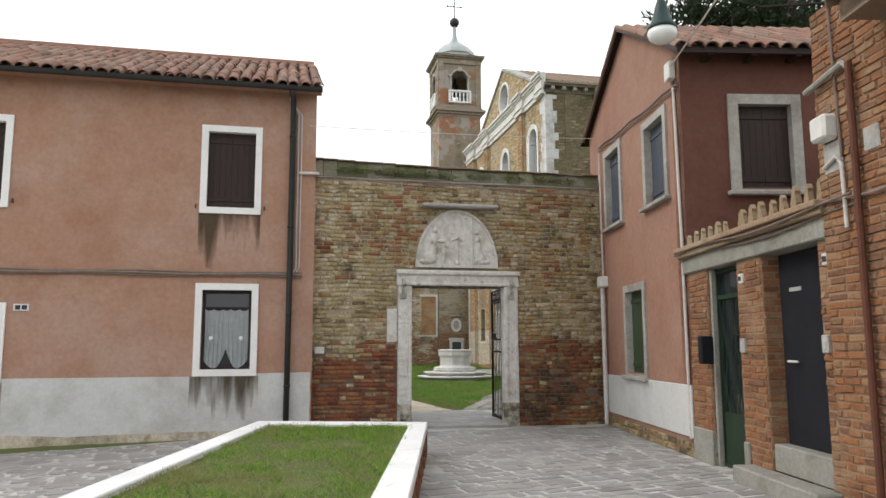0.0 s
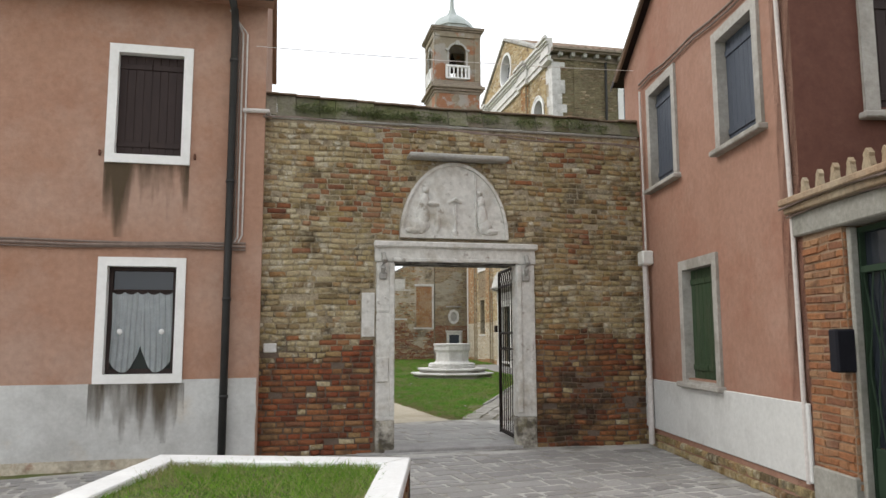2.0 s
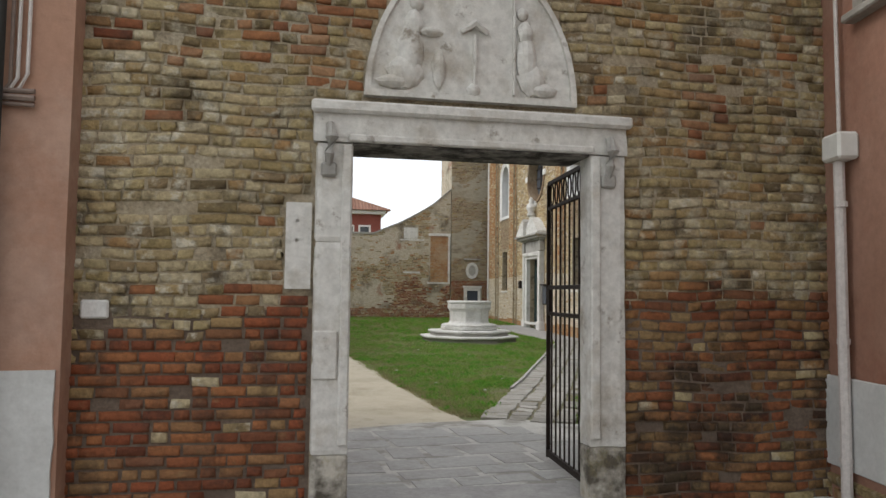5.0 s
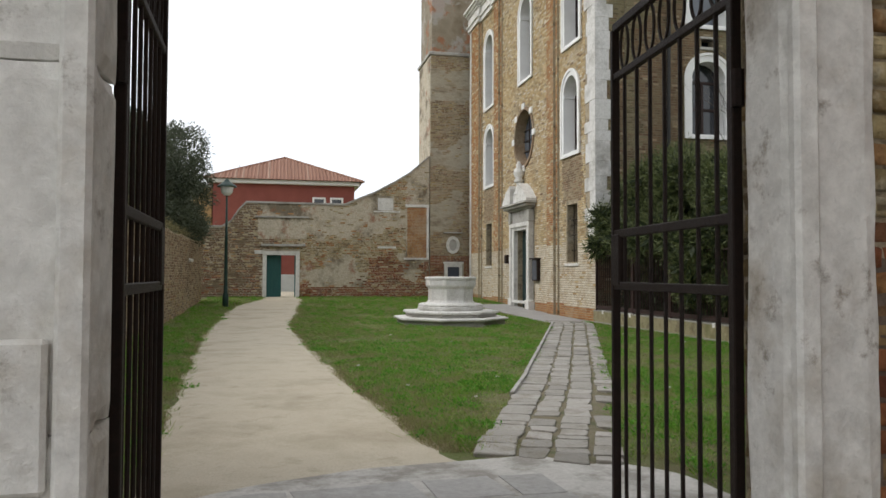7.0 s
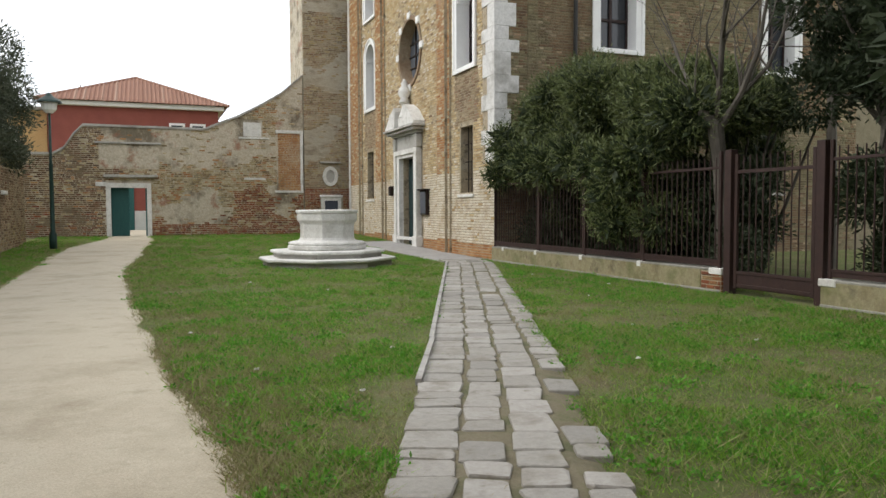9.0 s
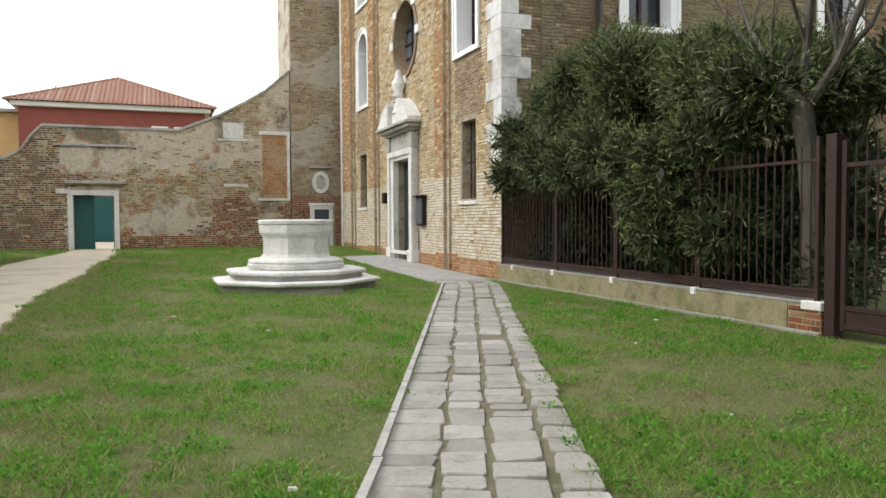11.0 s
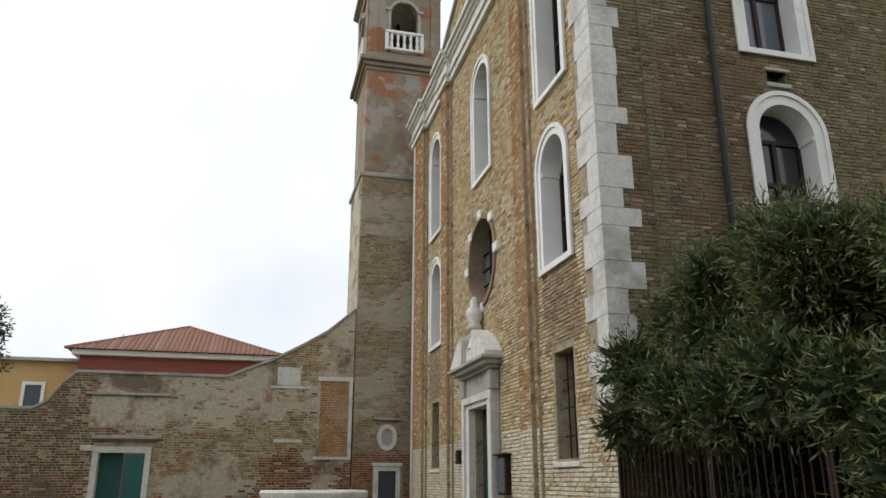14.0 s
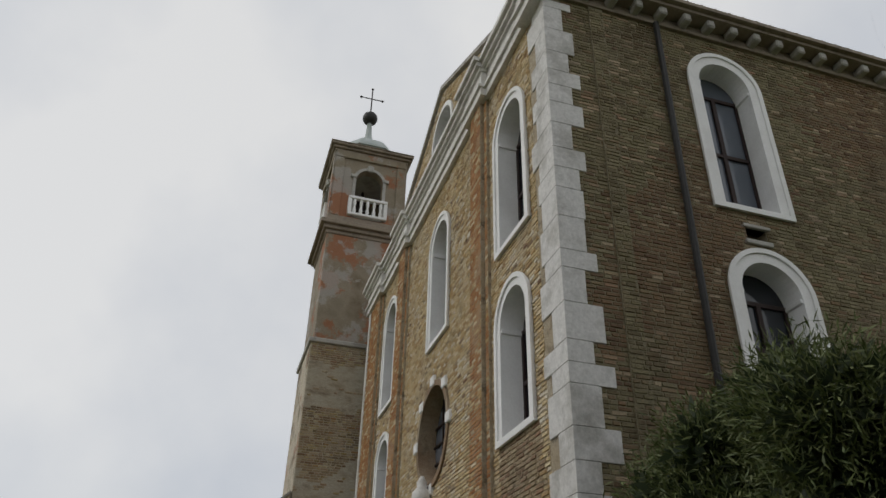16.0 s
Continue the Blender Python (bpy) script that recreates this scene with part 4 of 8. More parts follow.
def coping():
    """Upright mossy slabs leaning back under a thin tile cap."""
    rng = np.random.default_rng(8)
    u = 0.48
    while u < 6.05:
        w = min(rng.uniform(0.2, 0.34), 6.1 - u)
        b = Build()
        z0 = 4.55 + rng.uniform(-0.012, 0.01)
        z1 = 4.89 - 0.016 * u - 0.035 * math.sin(math.pi * min(1.0, (u - 0.4) / 5.5)) + rng.uniform(-0.012, 0.01)
        y0, y1 = -0.05 + rng.uniform(-0.012, 0.01), 0.09 + rng.uniform(-0.012, 0.012)
        b.add([(u + 0.003, y0, z0), (u + w - 0.003, y0, z0), (u + w - 0.003, y1, z1), (u + 0.003, y1, z1), (u + 0.003, 0.4, z0), (u + w - 0.003, 0.4, z0), (u + w - 0.003, 0.4, z1), (u + 0.003, 0.4, z1)],
              [(0, 1, 2, 3), (3, 2, 6, 7), (1, 5, 6, 2), (0, 3, 7, 4), (4, 7, 6, 5), (0, 4, 5, 1)])
        part("coping_slab", b, STONE_MOSS, GATE_WALL)
        c = Build()
        c.box(u - 0.004, u + w + 0.012, 0.04 + rng.uniform(-0.02, 0.02), 0.45, z1 + 0.002, z1 + rng.uniform(0.022, 0.034), c=0.008)
        part("cap_tile", c, TILE_GREY, GATE_WALL)
        u += w
    led = Build()
    led.box(0.52, 5.98, -0.045, 0.02, 4.515, 4.55, c=0.012)
    part("string_course", led, STONE_GREY, GATE_WALL, "thin mossy ledge under the coping")
    tuft = Build()
    r2 = np.random.default_rng(4)
    leaf_cloud(tuft, [(x, -0.05 + 0.05 * (i % 2), 4.6 + 0.08 * r2.random()) for i, x in enumerate((1.2, 1.6, 1.9, 2.1, 2.25, 2.5, 2.75, 2.95, 3.6, 4.3, 4.9, 5.3))], [(0.26, 0.05, 0.055)] * 12, 8000, r2, 0.04, 0.008)
    solid("wall_weeds", tuft, LEAF, "small green weeds growing on the coping", "weeds", kind="stuff", m=GW)


coping()


def gate_reveals():
    """Rough brick sides of the opening behind the stone frame."""
    rng = np.random.default_rng(23)
    for u, sgn in ((2.12, 1), (4.25, -1)):
        b = Build()
        brick_mesh(b, courses(rect(0.0, 0.45, 0.1, 2.7), [], 0.1, 2.7, rng, pitch=0.075, joint=0.01, long=0.24), rng, 0.012, worn=0.014, rough=0.012)
        ob = part("reveal_brick", b, BRICK_OCHRE, GATE_WALL, kind="stuff")
        ob.matrix_local = (Matrix.Translation((u, 0.0, 0)) @ Matrix.Rotation(math.pi / 2, 4, "Z")) if sgn > 0 else (Matrix.Translation((u, 0.45, 0)) @ Matrix.Rotation(-math.pi / 2, 4, "Z"))


gate_reveals()


def hewn(x0, x1, y0, y1, z0, z1, amount=0.007, cuts=5, seed=0.0):
    """A stone block with slightly uneven faces and chipped edges."""
    bm = bmesh.new()
    bmesh.ops.create_cube(bm, size=1)
    bmesh.ops.subdivide_edges(bm, edges=bm.edges[:], cuts=cuts, use_grid_fill=True)
    bmesh.ops.subdivide_edges(bm, edges=[e for e in bm.edges if abs(e.verts[0].co.z - e.verts[1].co.z) > 0.05 and z1 - z0 > 0.4], cuts=2, use_grid_fill=True)
    for q in bm.verts:
        on = sum(abs(abs(c) - 0.5) < 1e-4 for c in q.co)
        p = Vector(((x0 + x1) / 2 + q.co.x * (x1 - x0), (y0 + y1) / 2 + q.co.y * (y1 - y0), (z0 + z1) / 2 + q.co.z * (z1 - z0)))
        k = noise.noise(p * 9 + Vector((seed, 0, 0)))
        inn = Vector((-q.co.x, -q.co.y, -q.co.z * 0.5))
        if on >= 2:
            p += inn.normalized() * (0.010 + amount * 1.6 * max(0.0, k + 0.25))
        else:
            p += Vector((noise.noise(p * 5), noise.noise(p * 5 + Vector((9, 0, 0))), 0)) * amount * 0.6
        q.co = p
    return Build().bm(bm)


def gateway():
    """The Istrian stone frame of the gateway."""
    th = thing("stone_gate_frame", GW, "worn white stone door frame with dark damp stains", "door frame", kind="structure")
    rng = np.random.default_rng(14)

    def jamb(u0, u1, inner_right, heights):
        z = 0.05
        for k, h in enumerate(heights):
            b = hewn(u0, u1, -0.06 + rng.uniform(-0.006, 0.006), 0.15, z - 0.002, z + h + 0.002, seed=z + u0)
            part("jamb_block", b, STONE_WARM if k else STONE_FOOT, th)
            z += h
        b = Build()
        e = u1 if inner_right else u0
        b.box(e - (0.075 if inner_right else -0.005), e + (0.0 if inner_right else 0.08) - (0.005 if inner_right else 0), -0.085, -0.04, 0.56, z - 0.01, c=0.012)
        part("jamb_moulding", b, STONE_WARM, th)
    jamb(2.085, 2.335, True, (0.45, 0.62, 0.80, 0.68))
    jamb(4.04, 4.325, False, (0.45, 2.10))
    # Underside and reveals are near-black with random paler blotches.
    part("soffit", Build().box(2.33, 4.045, -0.05, 0.39, 2.588, 2.606, c=0.004), REVEAL_DARK, th, "near-black underside of the lintel")
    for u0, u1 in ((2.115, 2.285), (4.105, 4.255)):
        part("reveal_block", hewn(u0, u1, 0.148, 0.215, 0.05, 2.605, amount=0.018, seed=u0), REVEAL_DARK, th, "rough near-black reveal of the gateway")
    b = Build()
    b = hewn(2.06, 4.34, -0.07, 0.40, 2.602, 2.86, seed=3)
    part("lintel", b, STONE_WARM, th, "long white stone lintel with a moulded edge")
    b = Build()
    b.box(2.045, 4.36, -0.12, -0.05, 2.80, 2.885, c=0.018)
    b.box(2.30, 4.07, -0.095, -0.05, 2.605, 2.66, c=0.012)
    part("lintel_moulding", b, STONE_WARM, th)
    for u in (2.17, 4.18):
        b = Build()
        b.tube([(u, -0.07, 2.42), (u, -0.11, 2.52), (u + 0.015, -0.13, 2.62), (u, -0.10, 2.72)], [0.02, 0.035, 0.045, 0.03], 8)
        b.box(u - 0.055, u + 0.055, -0.095, -0.05, 2.36, 2.46, c=0.015)
        part("corner_bracket", b, STONE_GREY, th, "worn carved corner bracket", smooth=False)
    b = Build()
    b.box(2.09, 2.25, -0.085, -0.05, 1.0, 1.325, c=0.01)
    part("repair_block", b, STONE_WARM, th)
    sill = Build()
    sill.box(2.2, 4.12, -0.06, 0.5, 0.06, 0.125, c=0.01)
    part("threshold", sill, PAVING_FAR, th, "flat grey stone threshold")


gateway()

pq = Build()
pq.pierced(rect(1.893, 2.064, 1.60, 2.185), [ring(1.968, 1.93, 0.013, 10), ring(1.968, 2.06, 0.013, 10)], -0.03, 0.01)
pq.box(1.95, 1.99, -0.004, 0.012, 1.9, 2.1, 0)
solid("stone_plaque", pq, STONE_WARM, "narrow white stone plate with two holes", "plaque", m=GW)
pq = Build()
pq.box(0.625, 0.795, -0.03, 0.01, 1.395, 1.515, c=0.012)
solid("white_wall_stone", pq, STONE, "small white stone set in brick", "stone", m=GW)


def lunette():
    """An arched stone relief, with plain worn forms on it."""
    b = Build()
    o = arch(2.40, 3.94, 2.94, 4.01, 28, rise=1.38)
    b.pierced(o, [], -0.045, 0.02)
    rim = arch(2.40, 3.94, 2.94, 4.01, 28, rise=1.38)
    hole = arch(2.445, 3.895, 2.985, 3.965, 28, rise=1.35)
    b.pierced(rim, [hole], -0.075, -0.04)

    def lump(x, z, rx, rz, ry=0.06, seg=12):
        bm = bmesh.new()
        bmesh.ops.create_uvsphere(bm, u_segments=seg, v_segments=7, radius=1)
        for q in bm.verts:
            q.co = Vector((x + q.co.x * rx * (1 + 0.25 * noise.noise(q.co * 2 + Vector((x, z, 0)))), -0.045 + q.co.y * ry, z + q.co.z * rz * (1 + 0.2 * noise.noise(q.co * 3))))
        b.bm(bm)
    for x, z, rx, rz in ((2.72, 3.28, 0.09, 0.2), (2.68, 3.12, 0.13, 0.12), (2.74, 3.47, 0.07, 0.1), (2.76, 3.62, 0.05, 0.055), (2.86, 3.42, 0.09, 0.035), (2.92, 3.16, 0.05, 0.14), (2.60, 3.05, 0.12, 0.05),
                         (3.56, 3.26, 0.08, 0.2), (3.60, 3.12, 0.11, 0.12), (3.55, 3.46, 0.06, 0.09), (3.53, 3.60, 0.045, 0.05), (3.68, 3.05, 0.12, 0.05), (3.17, 3.02, 0.05, 0.05)):
        lump(x, z, rx, rz)
    b.box(3.165, 3.185, -0.085, -0.04, 3.0, 3.42, c=0.006)
    b.tube([(3.08, -0.06, 3.44), (3.175, -0.09, 3.50), (3.27, -0.06, 3.44)], [0.02, 0.03, 0.02], 6)
    b.box(3.46, 3.475, -0.08, -0.04, 3.0, 3.92, c=0.005)
    solid("lunette_relief", b, STONE_WARM, "arched white stone relief, worn plain", "relief", m=GW)
    s = Build()
    s.box(2.50, 3.92, -0.24, 0.05, 4.035, 4.10, c=0.018)
    solid("stone_shelf", s, STONE_GREY, "projecting weathered stone slab over the relief", "ledge", m=GW)


lunette()


def iron_leaf(name, hinge, end, label):
    """One leaf of the iron gate, standing open."""
    hx, hy = hinge
    ln = math.dist(hinge, end)
    m = pose(hx, hy, 0.1, 0, 0, math.degrees(math.atan2(end[1] - hy, end[0] - hx)))
    th = thing(name, m, label, "gate", "iron gate leaves")
    for x, w in ((0.02, 0.018), (ln - 0.02, 0.014)):
        part("stile", Build().box(x - w, x + w, -0.018, 0.018, 0.06, 2.52, c=0.004), IRON, th)
    for z, w in ((0.1, 0.03), (1.345, 0.018), (1.58, 0.018), (2.30, 0.016), (2.53, 0.02)):
        part("rail", Build().box(0.02, ln - 0.02, -0.014, 0.014, z - w, z + w, c=0.004), IRON, th)
    n = 7
    for i in range(1, n + 1):
        x = ln * i / (n + 1)
        part("bar", Build().tube([(x, 0, 0.1), (x, 0, 2.31)], 0.0085, 6), IRON, th)
        z = 2.415
        part("ring_ornament", Build().tube([(x + 0.042 * math.cos(a), 0, z + 0.1 * math.sin(a)) for a in [k * math.pi / 8 for k in range(17)]], 0.007, 5, cap=False), IRON, th)
    part("lock_plate", Build().box(ln - 0.1, ln - 0.02, -0.018, 0.018, 1.345, 1.58, c=0.006), IRON, th)
    for z in (0.5, 2.0):
        part("hinge", Build().tube([(0.0, 0, z - 0.06), (0.0, 0, z + 0.06)], 0.022, 8), IRON, th)
    return th


iron_leaf("iron_gate_leaf", (4.165, 14.38), (4.225, 15.42), "dark rusty iron gate leaf standing open")
iron_leaf("iron_gate_leaf", (2.27, 14.52), (2.25, 15.45), "dark rusty iron gate leaf folded back open")

# ---- pink house beside the gateway ----
LH = pose(0, 13.815, 0)


def tile_mesh(w=0.19, ln=0.42, mat=TILE):
    b = Build()
    n = 6
    vs = []
    for y, k in ((0.0, 1.0), (ln, 0.82)):
        for i in range(n + 1):
            a = math.pi * i / n
            vs.append((-math.cos(a) * w / 2 * k, y, math.sin(a) * w * 0.42 * k))
        for i in range(n + 1):
            a = math.pi * i / n
            vs.append((-math.cos(a) * (w / 2 - 0.014) * k, y, math.sin(a) * (w * 0.42 - 0.014) * k))
    m = 2 * (n + 1)
    fs = [(i, i + 1, m + i + 1, m + i) for i in range(n)] + [(n + 1 + i, i, i + 1, n + 2 + i)[::-1] for i in range(n)] + [(n + 1 + i + 1, n + 1 + i, m + n + 1 + i, m + n + 2 + i) for i in range(n)]
    b.add(vs, fs)
    return b.mesh("roof_tile", [mat], smooth=False)


def window_unit(parent, u0, u1, z0, z1, frame_mat, fill, w=0.11, sill=False, proud=0.035, name="window_frame", deep=0.2, foot=None):
    """A framed opening in a wall face, with its shutter or glazing set back."""
    win = new("window")
    win.parent = parent
    part(name, Build().pierced(rect(u0, u1, z0, z1), [rect(u0 + w, u1 - w, z0 + (w if foot is None else foot), z1 - w)], -proud, deep), frame_mat, win)
    a, b, c, d = u0 + w, u1 - w, z0 + (w if foot is None else foot), z1 - w
    mid = (a + b) / 2
    if fill in ("shutter", "blue", "green"):
        mat = {"shutter": SHUTTER, "blue": SHUTTER_BLUE, "green": GREEN_WOOD}[fill]
        for p, q in ((a + 0.004, mid - 0.004), (mid + 0.004, b - 0.004)):
            k = 4
            for i in range(k):
                part("shutter_board", Build().box(p - 0.005 + (q - p + 0.01) * i / k, p - 0.005 + (q - p + 0.01) * (i + 1) / k, 0.08, 0.115, c, d, c=0.005), mat, win)
            for z in (c + 0.15, d - 0.15):
                part("shutter_batten", Build().box(p, q, 0.065, 0.082, z - 0.035, z + 0.035, c=0.004), mat, win)
    else:
        part("pane", Build().box(a, b, 0.14, 0.15, c, d), GLASS, win)
        g = Build()
        g.box(a, b, 0.10, 0.14, d - 0.05, d, c=0.004)
        g.box(a, b, 0.10, 0.14, c, c + 0.06, c=0.004)
        for p in (a, b - 0.05):
            g.box(p, p + 0.05, 0.10, 0.14, c + 0.06, d - 0.05, c=0.004)
        g.box(a + 0.05, b - 0.05, 0.10, 0.138, d - 0.34, d - 0.29, c=0.004)
        part("sash", g, SHUTTER, win)
    if sill:
        part("window_sill", Build().box(u0 - 0.05, u1 + 0.05, -0.1, 0.05, z0 - 0.06, z0 + 0.002, c=0.012), frame_mat, win)
    return win


def curtain(parent, u0, u1, z0, z1):
    rng = np.random.default_rng(2)
    rod = Build().tube([(u0, 0.065, z1 + 0.02), (u1, 0.065, z1 + 0.02)], 0.008, 6)
    part("curtain_rod", rod, SHUTTER, parent)
    for side in (0, 1):
        b, n, m = Build(), 44, 20
        a, c = (u0, (u0 + u1) / 2 + 0.012) if side == 0 else ((u0 + u1) / 2 - 0.012, u1)
        high = z1 - z0
        for j in range(m + 1):
            t = j / m
            for i in range(n + 1):
                s = i / n
                e = s if side == 0 else 1 - s
                low = z0 + high * (0.36 * max(0.0, (e - 0.5) / 0.5) ** 1.7 + 0.13 * max(0.0, (0.45 - e) / 0.45) ** 2)
                top = z1 - 0.035 * abs(math.sin(math.pi * e * 2.5)) ** 0.7
                puff = 0.035 * max(0.0, t - 0.72) / 0.28 * math.sin(math.pi * min(1.0, e * 1.15))
                fold = 0.011 * math.sin(e * 31 + 2 * side) + 0.006 * math.sin(e * 67 + 5 * t)
                gather = 0.02 * math.sin(math.pi * t) * (0.5 - e)
                b.v.append((a + (c - a) * s + gather, 0.08 + fold * (0.5 + t) - puff, top + (low - top) * t))
        for j in range(m):
            for i in range(n):
                b.f.append((j * (n + 1) + i, j * (n + 1) + i + 1, (j + 1) * (n + 1) + i + 1, (j + 1) * (n + 1) + i))
                b.m.append(0)
        part("curtain", b, LACE, parent, "white lace half-curtain gathered at the bottom", smooth=True)
        knot = Build().lathe([(0.005, -0.035), (0.03, -0.015), (0.034, 0.01), (0.02, 0.03), (0.004, 0.036)], 0, 0, 8)
        k = part("curtain_tie", knot, PAINT_WHITE, parent, smooth=True)
        k.location = (a + (c - a) * (0.3 if side == 0 else 0.7), 0.05, z0 + high * 0.5)


def pink_house():
    th = thing("pink_house", LH, "two-storey pink rendered house with tiled roof", "house")
    openings = [(-1.35, -0.34, 3.80, 5.34), (-1.36, -0.335, 1.07, 2.61), (-5.30, -4.29, 3.79, 5.32), (-8.6, -7.6, 3.81, 5.3)]
    holes = [rect(a + 0.05, b - 0.05, c + 0.05, d - 0.05) for a, b, c, d in openings] + [rect(-5.2, -4.31, 0.0, 2.16)]
    part("wall", Build().pierced(rect(-10.5, 0.58, -0.3, 6.02), holes, 0.0, 0.35), STUCCO_PINK, th)
    part("wall", Build().box(0.23, 0.58, 0.35, 4.8, -0.3, 6.02), STUCCO_PINK, th)
    part("wall", Build().box(-10.5, 0.23, 4.5, 4.8, -0.3, 6.02), STUCCO_PINK, th)
    part("wall", Build().box(-10.5, -10.2, 0.35, 4.5, -0.3, 6.02), STUCCO_PINK, th)
    edge = [(0.555 + 0.03 * noise.noise((0, k * 0.9, 4)), 1.12 - 1.25 * k / 12) for k in range(13)]
    part("plinth", Build().pierced([(-10.5, -0.3), (-10.5, 1.065)] + [(-1.36, 1.068), (-0.34, 1.11)] + edge, [rect(-5.32, -4.19, -0.25, 1.0)], -0.022, 0.0), STUCCO_GREY, th, "pale grey rendered plinth, stained")
    low = [(-10.5, 0.16)] + [(-10.4 + k * 0.8, 0.17 + 0.05 * noise.noise((k * 0.7, 0, 1))) for k in range(13)] + [(0.5, 0.18), (0.5, -0.3), (-10.5, -0.3)]
    part("plinth_patch", Build().pierced(low, [rect(-5.32, -4.19, -0.25, 0.1)], -0.034, -0.02), PLASTER_OLD, th, "older cream render showing low down")
    for k, (a, b, c, d) in enumerate(openings):
        w = window_unit(th, a, b, c, d, PAINT_WHITE, "glass" if k == 1 else "shutter")
        if k == 1:
            curtain(w, a + 0.16, b - 0.16, c + 0.13, d - 0.42)
        else:
            for u in (a - 0.06, b + 0.06):
                part("shutter_catch", Build().box(u - 0.012, u + 0.012, -0.045, 0.0, c + 0.08, c + 0.15, c=0.004), PIPE_RUST, w)
    part("door_frame", Build().pierced([(-5.3, -0.1), (-4.21, -0.1), (-4.21, 2.26), (-5.3, 2.26)], [rect(-5.19, -4.32, -0.05, 2.15)], -0.04, 0.2), PAINT_WHITE, th)
    part("door", Build().box(-5.19, -4.32, 0.1, 0.14, -0.1, 2.15, c=0.004), SHUTTER, th)
    rng = random.Random(6)
    part("rain_streak", Build().add([(-1.36, -0.003, 2.86), (-0.34, -0.003, 2.86), (-0.34, -0.003, 3.81), (-1.36, -0.003, 3.81)], [(0, 1, 2, 3)]), STREAK, th, "dark rain stains under the sill")
    part("rain_streak", Build().add([(-1.4, -0.0255, 0.35), (-0.3, -0.0255, 0.35), (-0.3, -0.0255, 1.07), (-1.4, -0.0255, 1.07)], [(0, 1, 2, 3)]), STREAK, th, "dark rain stains under the sill")
    # roof: a deck, then curved tiles laid over it
    deck = Build()
    deck.add([(-10.8, -0.32, 6.02), (0.66, -0.32, 6.02), (0.66, 3.1, 7.66), (-10.8, 3.1, 7.66), (0.66, 5.1, 6.7), (-10.8, 5.1, 6.7)], [(0, 1, 2, 3), (3, 2, 4, 5)])
    deck.add([(-10.8, -0.32, 5.98), (0.66, -0.32, 5.98), (0.66, 0.02, 6.0), (-10.8, 0.02, 6.0)], [(3, 2, 1, 0)])
    deck.add([(0.58, 0, 6.0), (0.58, 4.8, 6.0), (0.58, 4.8, 6.8), (0.58, 3.1, 7.6)], [(0, 1, 2, 3)])
    part("roof_deck", deck, STUCCO_PINK, th)
    gut = Build().tube([(-10.8, -0.36, 5.99), (0.66, -0.36, 5.99)], 0.055, 8)
    part("gutter", gut, PIPE_DARK, th, "dark roof gutter")
    tiles = tile_mesh(0.2, 0.5)
    slope = math.atan2(1.64, 3.42)
    for i in range(33):
        for r in range(9):
            ob = new("roof_tile", tiles)
            ob.parent = th
            jx, jz = rng.uniform(-0.012, 0.012), rng.uniform(-0.006, 0.012)
            d = -0.42 + r * 0.385
            ob.matrix_local = Matrix.Translation((0.58 - i * 0.205 + jx, d * 1.0, 6.055 + (d + 0.32) * math.tan(slope) + jz)) @ Matrix.Rotation(slope + 0.03, 4, "X") @ Matrix.Rotation(rng.uniform(-0.04, 0.04), 4, "Z")
    rest = Build()
    for i in range(56):
        u = 0.58 - i * 0.205
        for y0, y1 in ((-0.4, 3.0) if i >= 33 else (2.95, 3.0), (3.0, 3.02)):
            if y1 - y0 < 0.1:
                continue
            z = lambda y: 6.05 + (y + 0.32) * math.tan(slope)
            rest.add([(u - 0.1, y0, z(y0)), (u - 0.06, y0, z(y0) + 0.06), (u + 0.06, y0, z(y0) + 0.06), (u + 0.1, y0, z(y0)), (u - 0.1, y1, z(y1)), (u - 0.06, y1, z(y1) + 0.06), (u + 0.06, y1, z(y1) + 0.06), (u + 0.1, y1, z(y1))], [(0, 1, 5, 4), (1, 2, 6, 5), (2, 3, 7, 6), (3, 2, 1, 0)])
    part("roof_tiles", rest, TILE_FAR, th, kind="stuff")
    part("ridge", Build().tube([(-10.8, 3.12, 7.73), (0.62, 3.12, 7.73)], 0.11, 8), TILE_FAR, th)
    # pipes and cables fixed to the front
    dp = Build()
    dp.tube([(0.14, -0.36, 5.95), (0.17, -0.2, 5.82), (0.175, -0.09, 5.65), (0.17, -0.09, 2.5), (0.165, -0.09, -0.02)], 0.048, 10)
    for z in (5.2, 3.6, 2.1, 0.9):
        dp.tube([(0.17, -0.09, z - 0.02), (0.17, -0.09, z + 0.02)], 0.056, 10)
    part("downpipe", dp, PIPE_DARK, th, "black iron downpipe", smooth=True)
    for k, u in enumerate((0.235, 0.275, 0.33)):
        part("conduit", Build().tube([(0.14 - 0.02 * k, -0.05, 6.0 - 0.05 * k), (u, -0.03, 5.6), (u, -0.028, 2.86 + 0.03 * k), (u - 0.05, -0.03, 2.79 + 0.012 * k)], 0.012, 6), PIPE_PALE if k else CABLE, th, "pale electric conduit")
    part("conduit", Build().tube([(0.3, -0.04, 4.56), (0.62, -0.06, 4.56), (0.64, 0.18, 4.55)], 0.03, 8), PIPE_PALE, th, "short pale pipe")
    for k, (z, r) in enumerate(((2.80, 0.016), (2.765, 0.02), (2.735, 0.012))):
        part("wall_cable", Build().tube([(-10.5 + i * 0.68, -0.025 - r, z + 0.012 * math.sin(i * 1.7 + k)) for i in range(17)], r, 6), CABLE, th, "dusty cable run along the wall")
    num = Build().box(-4.11, -3.88, -0.012, 0.0, 2.13, 2.24, c=0.004)
    pl = part("number_plate", num, PLASTIC, th, "small white number plate")
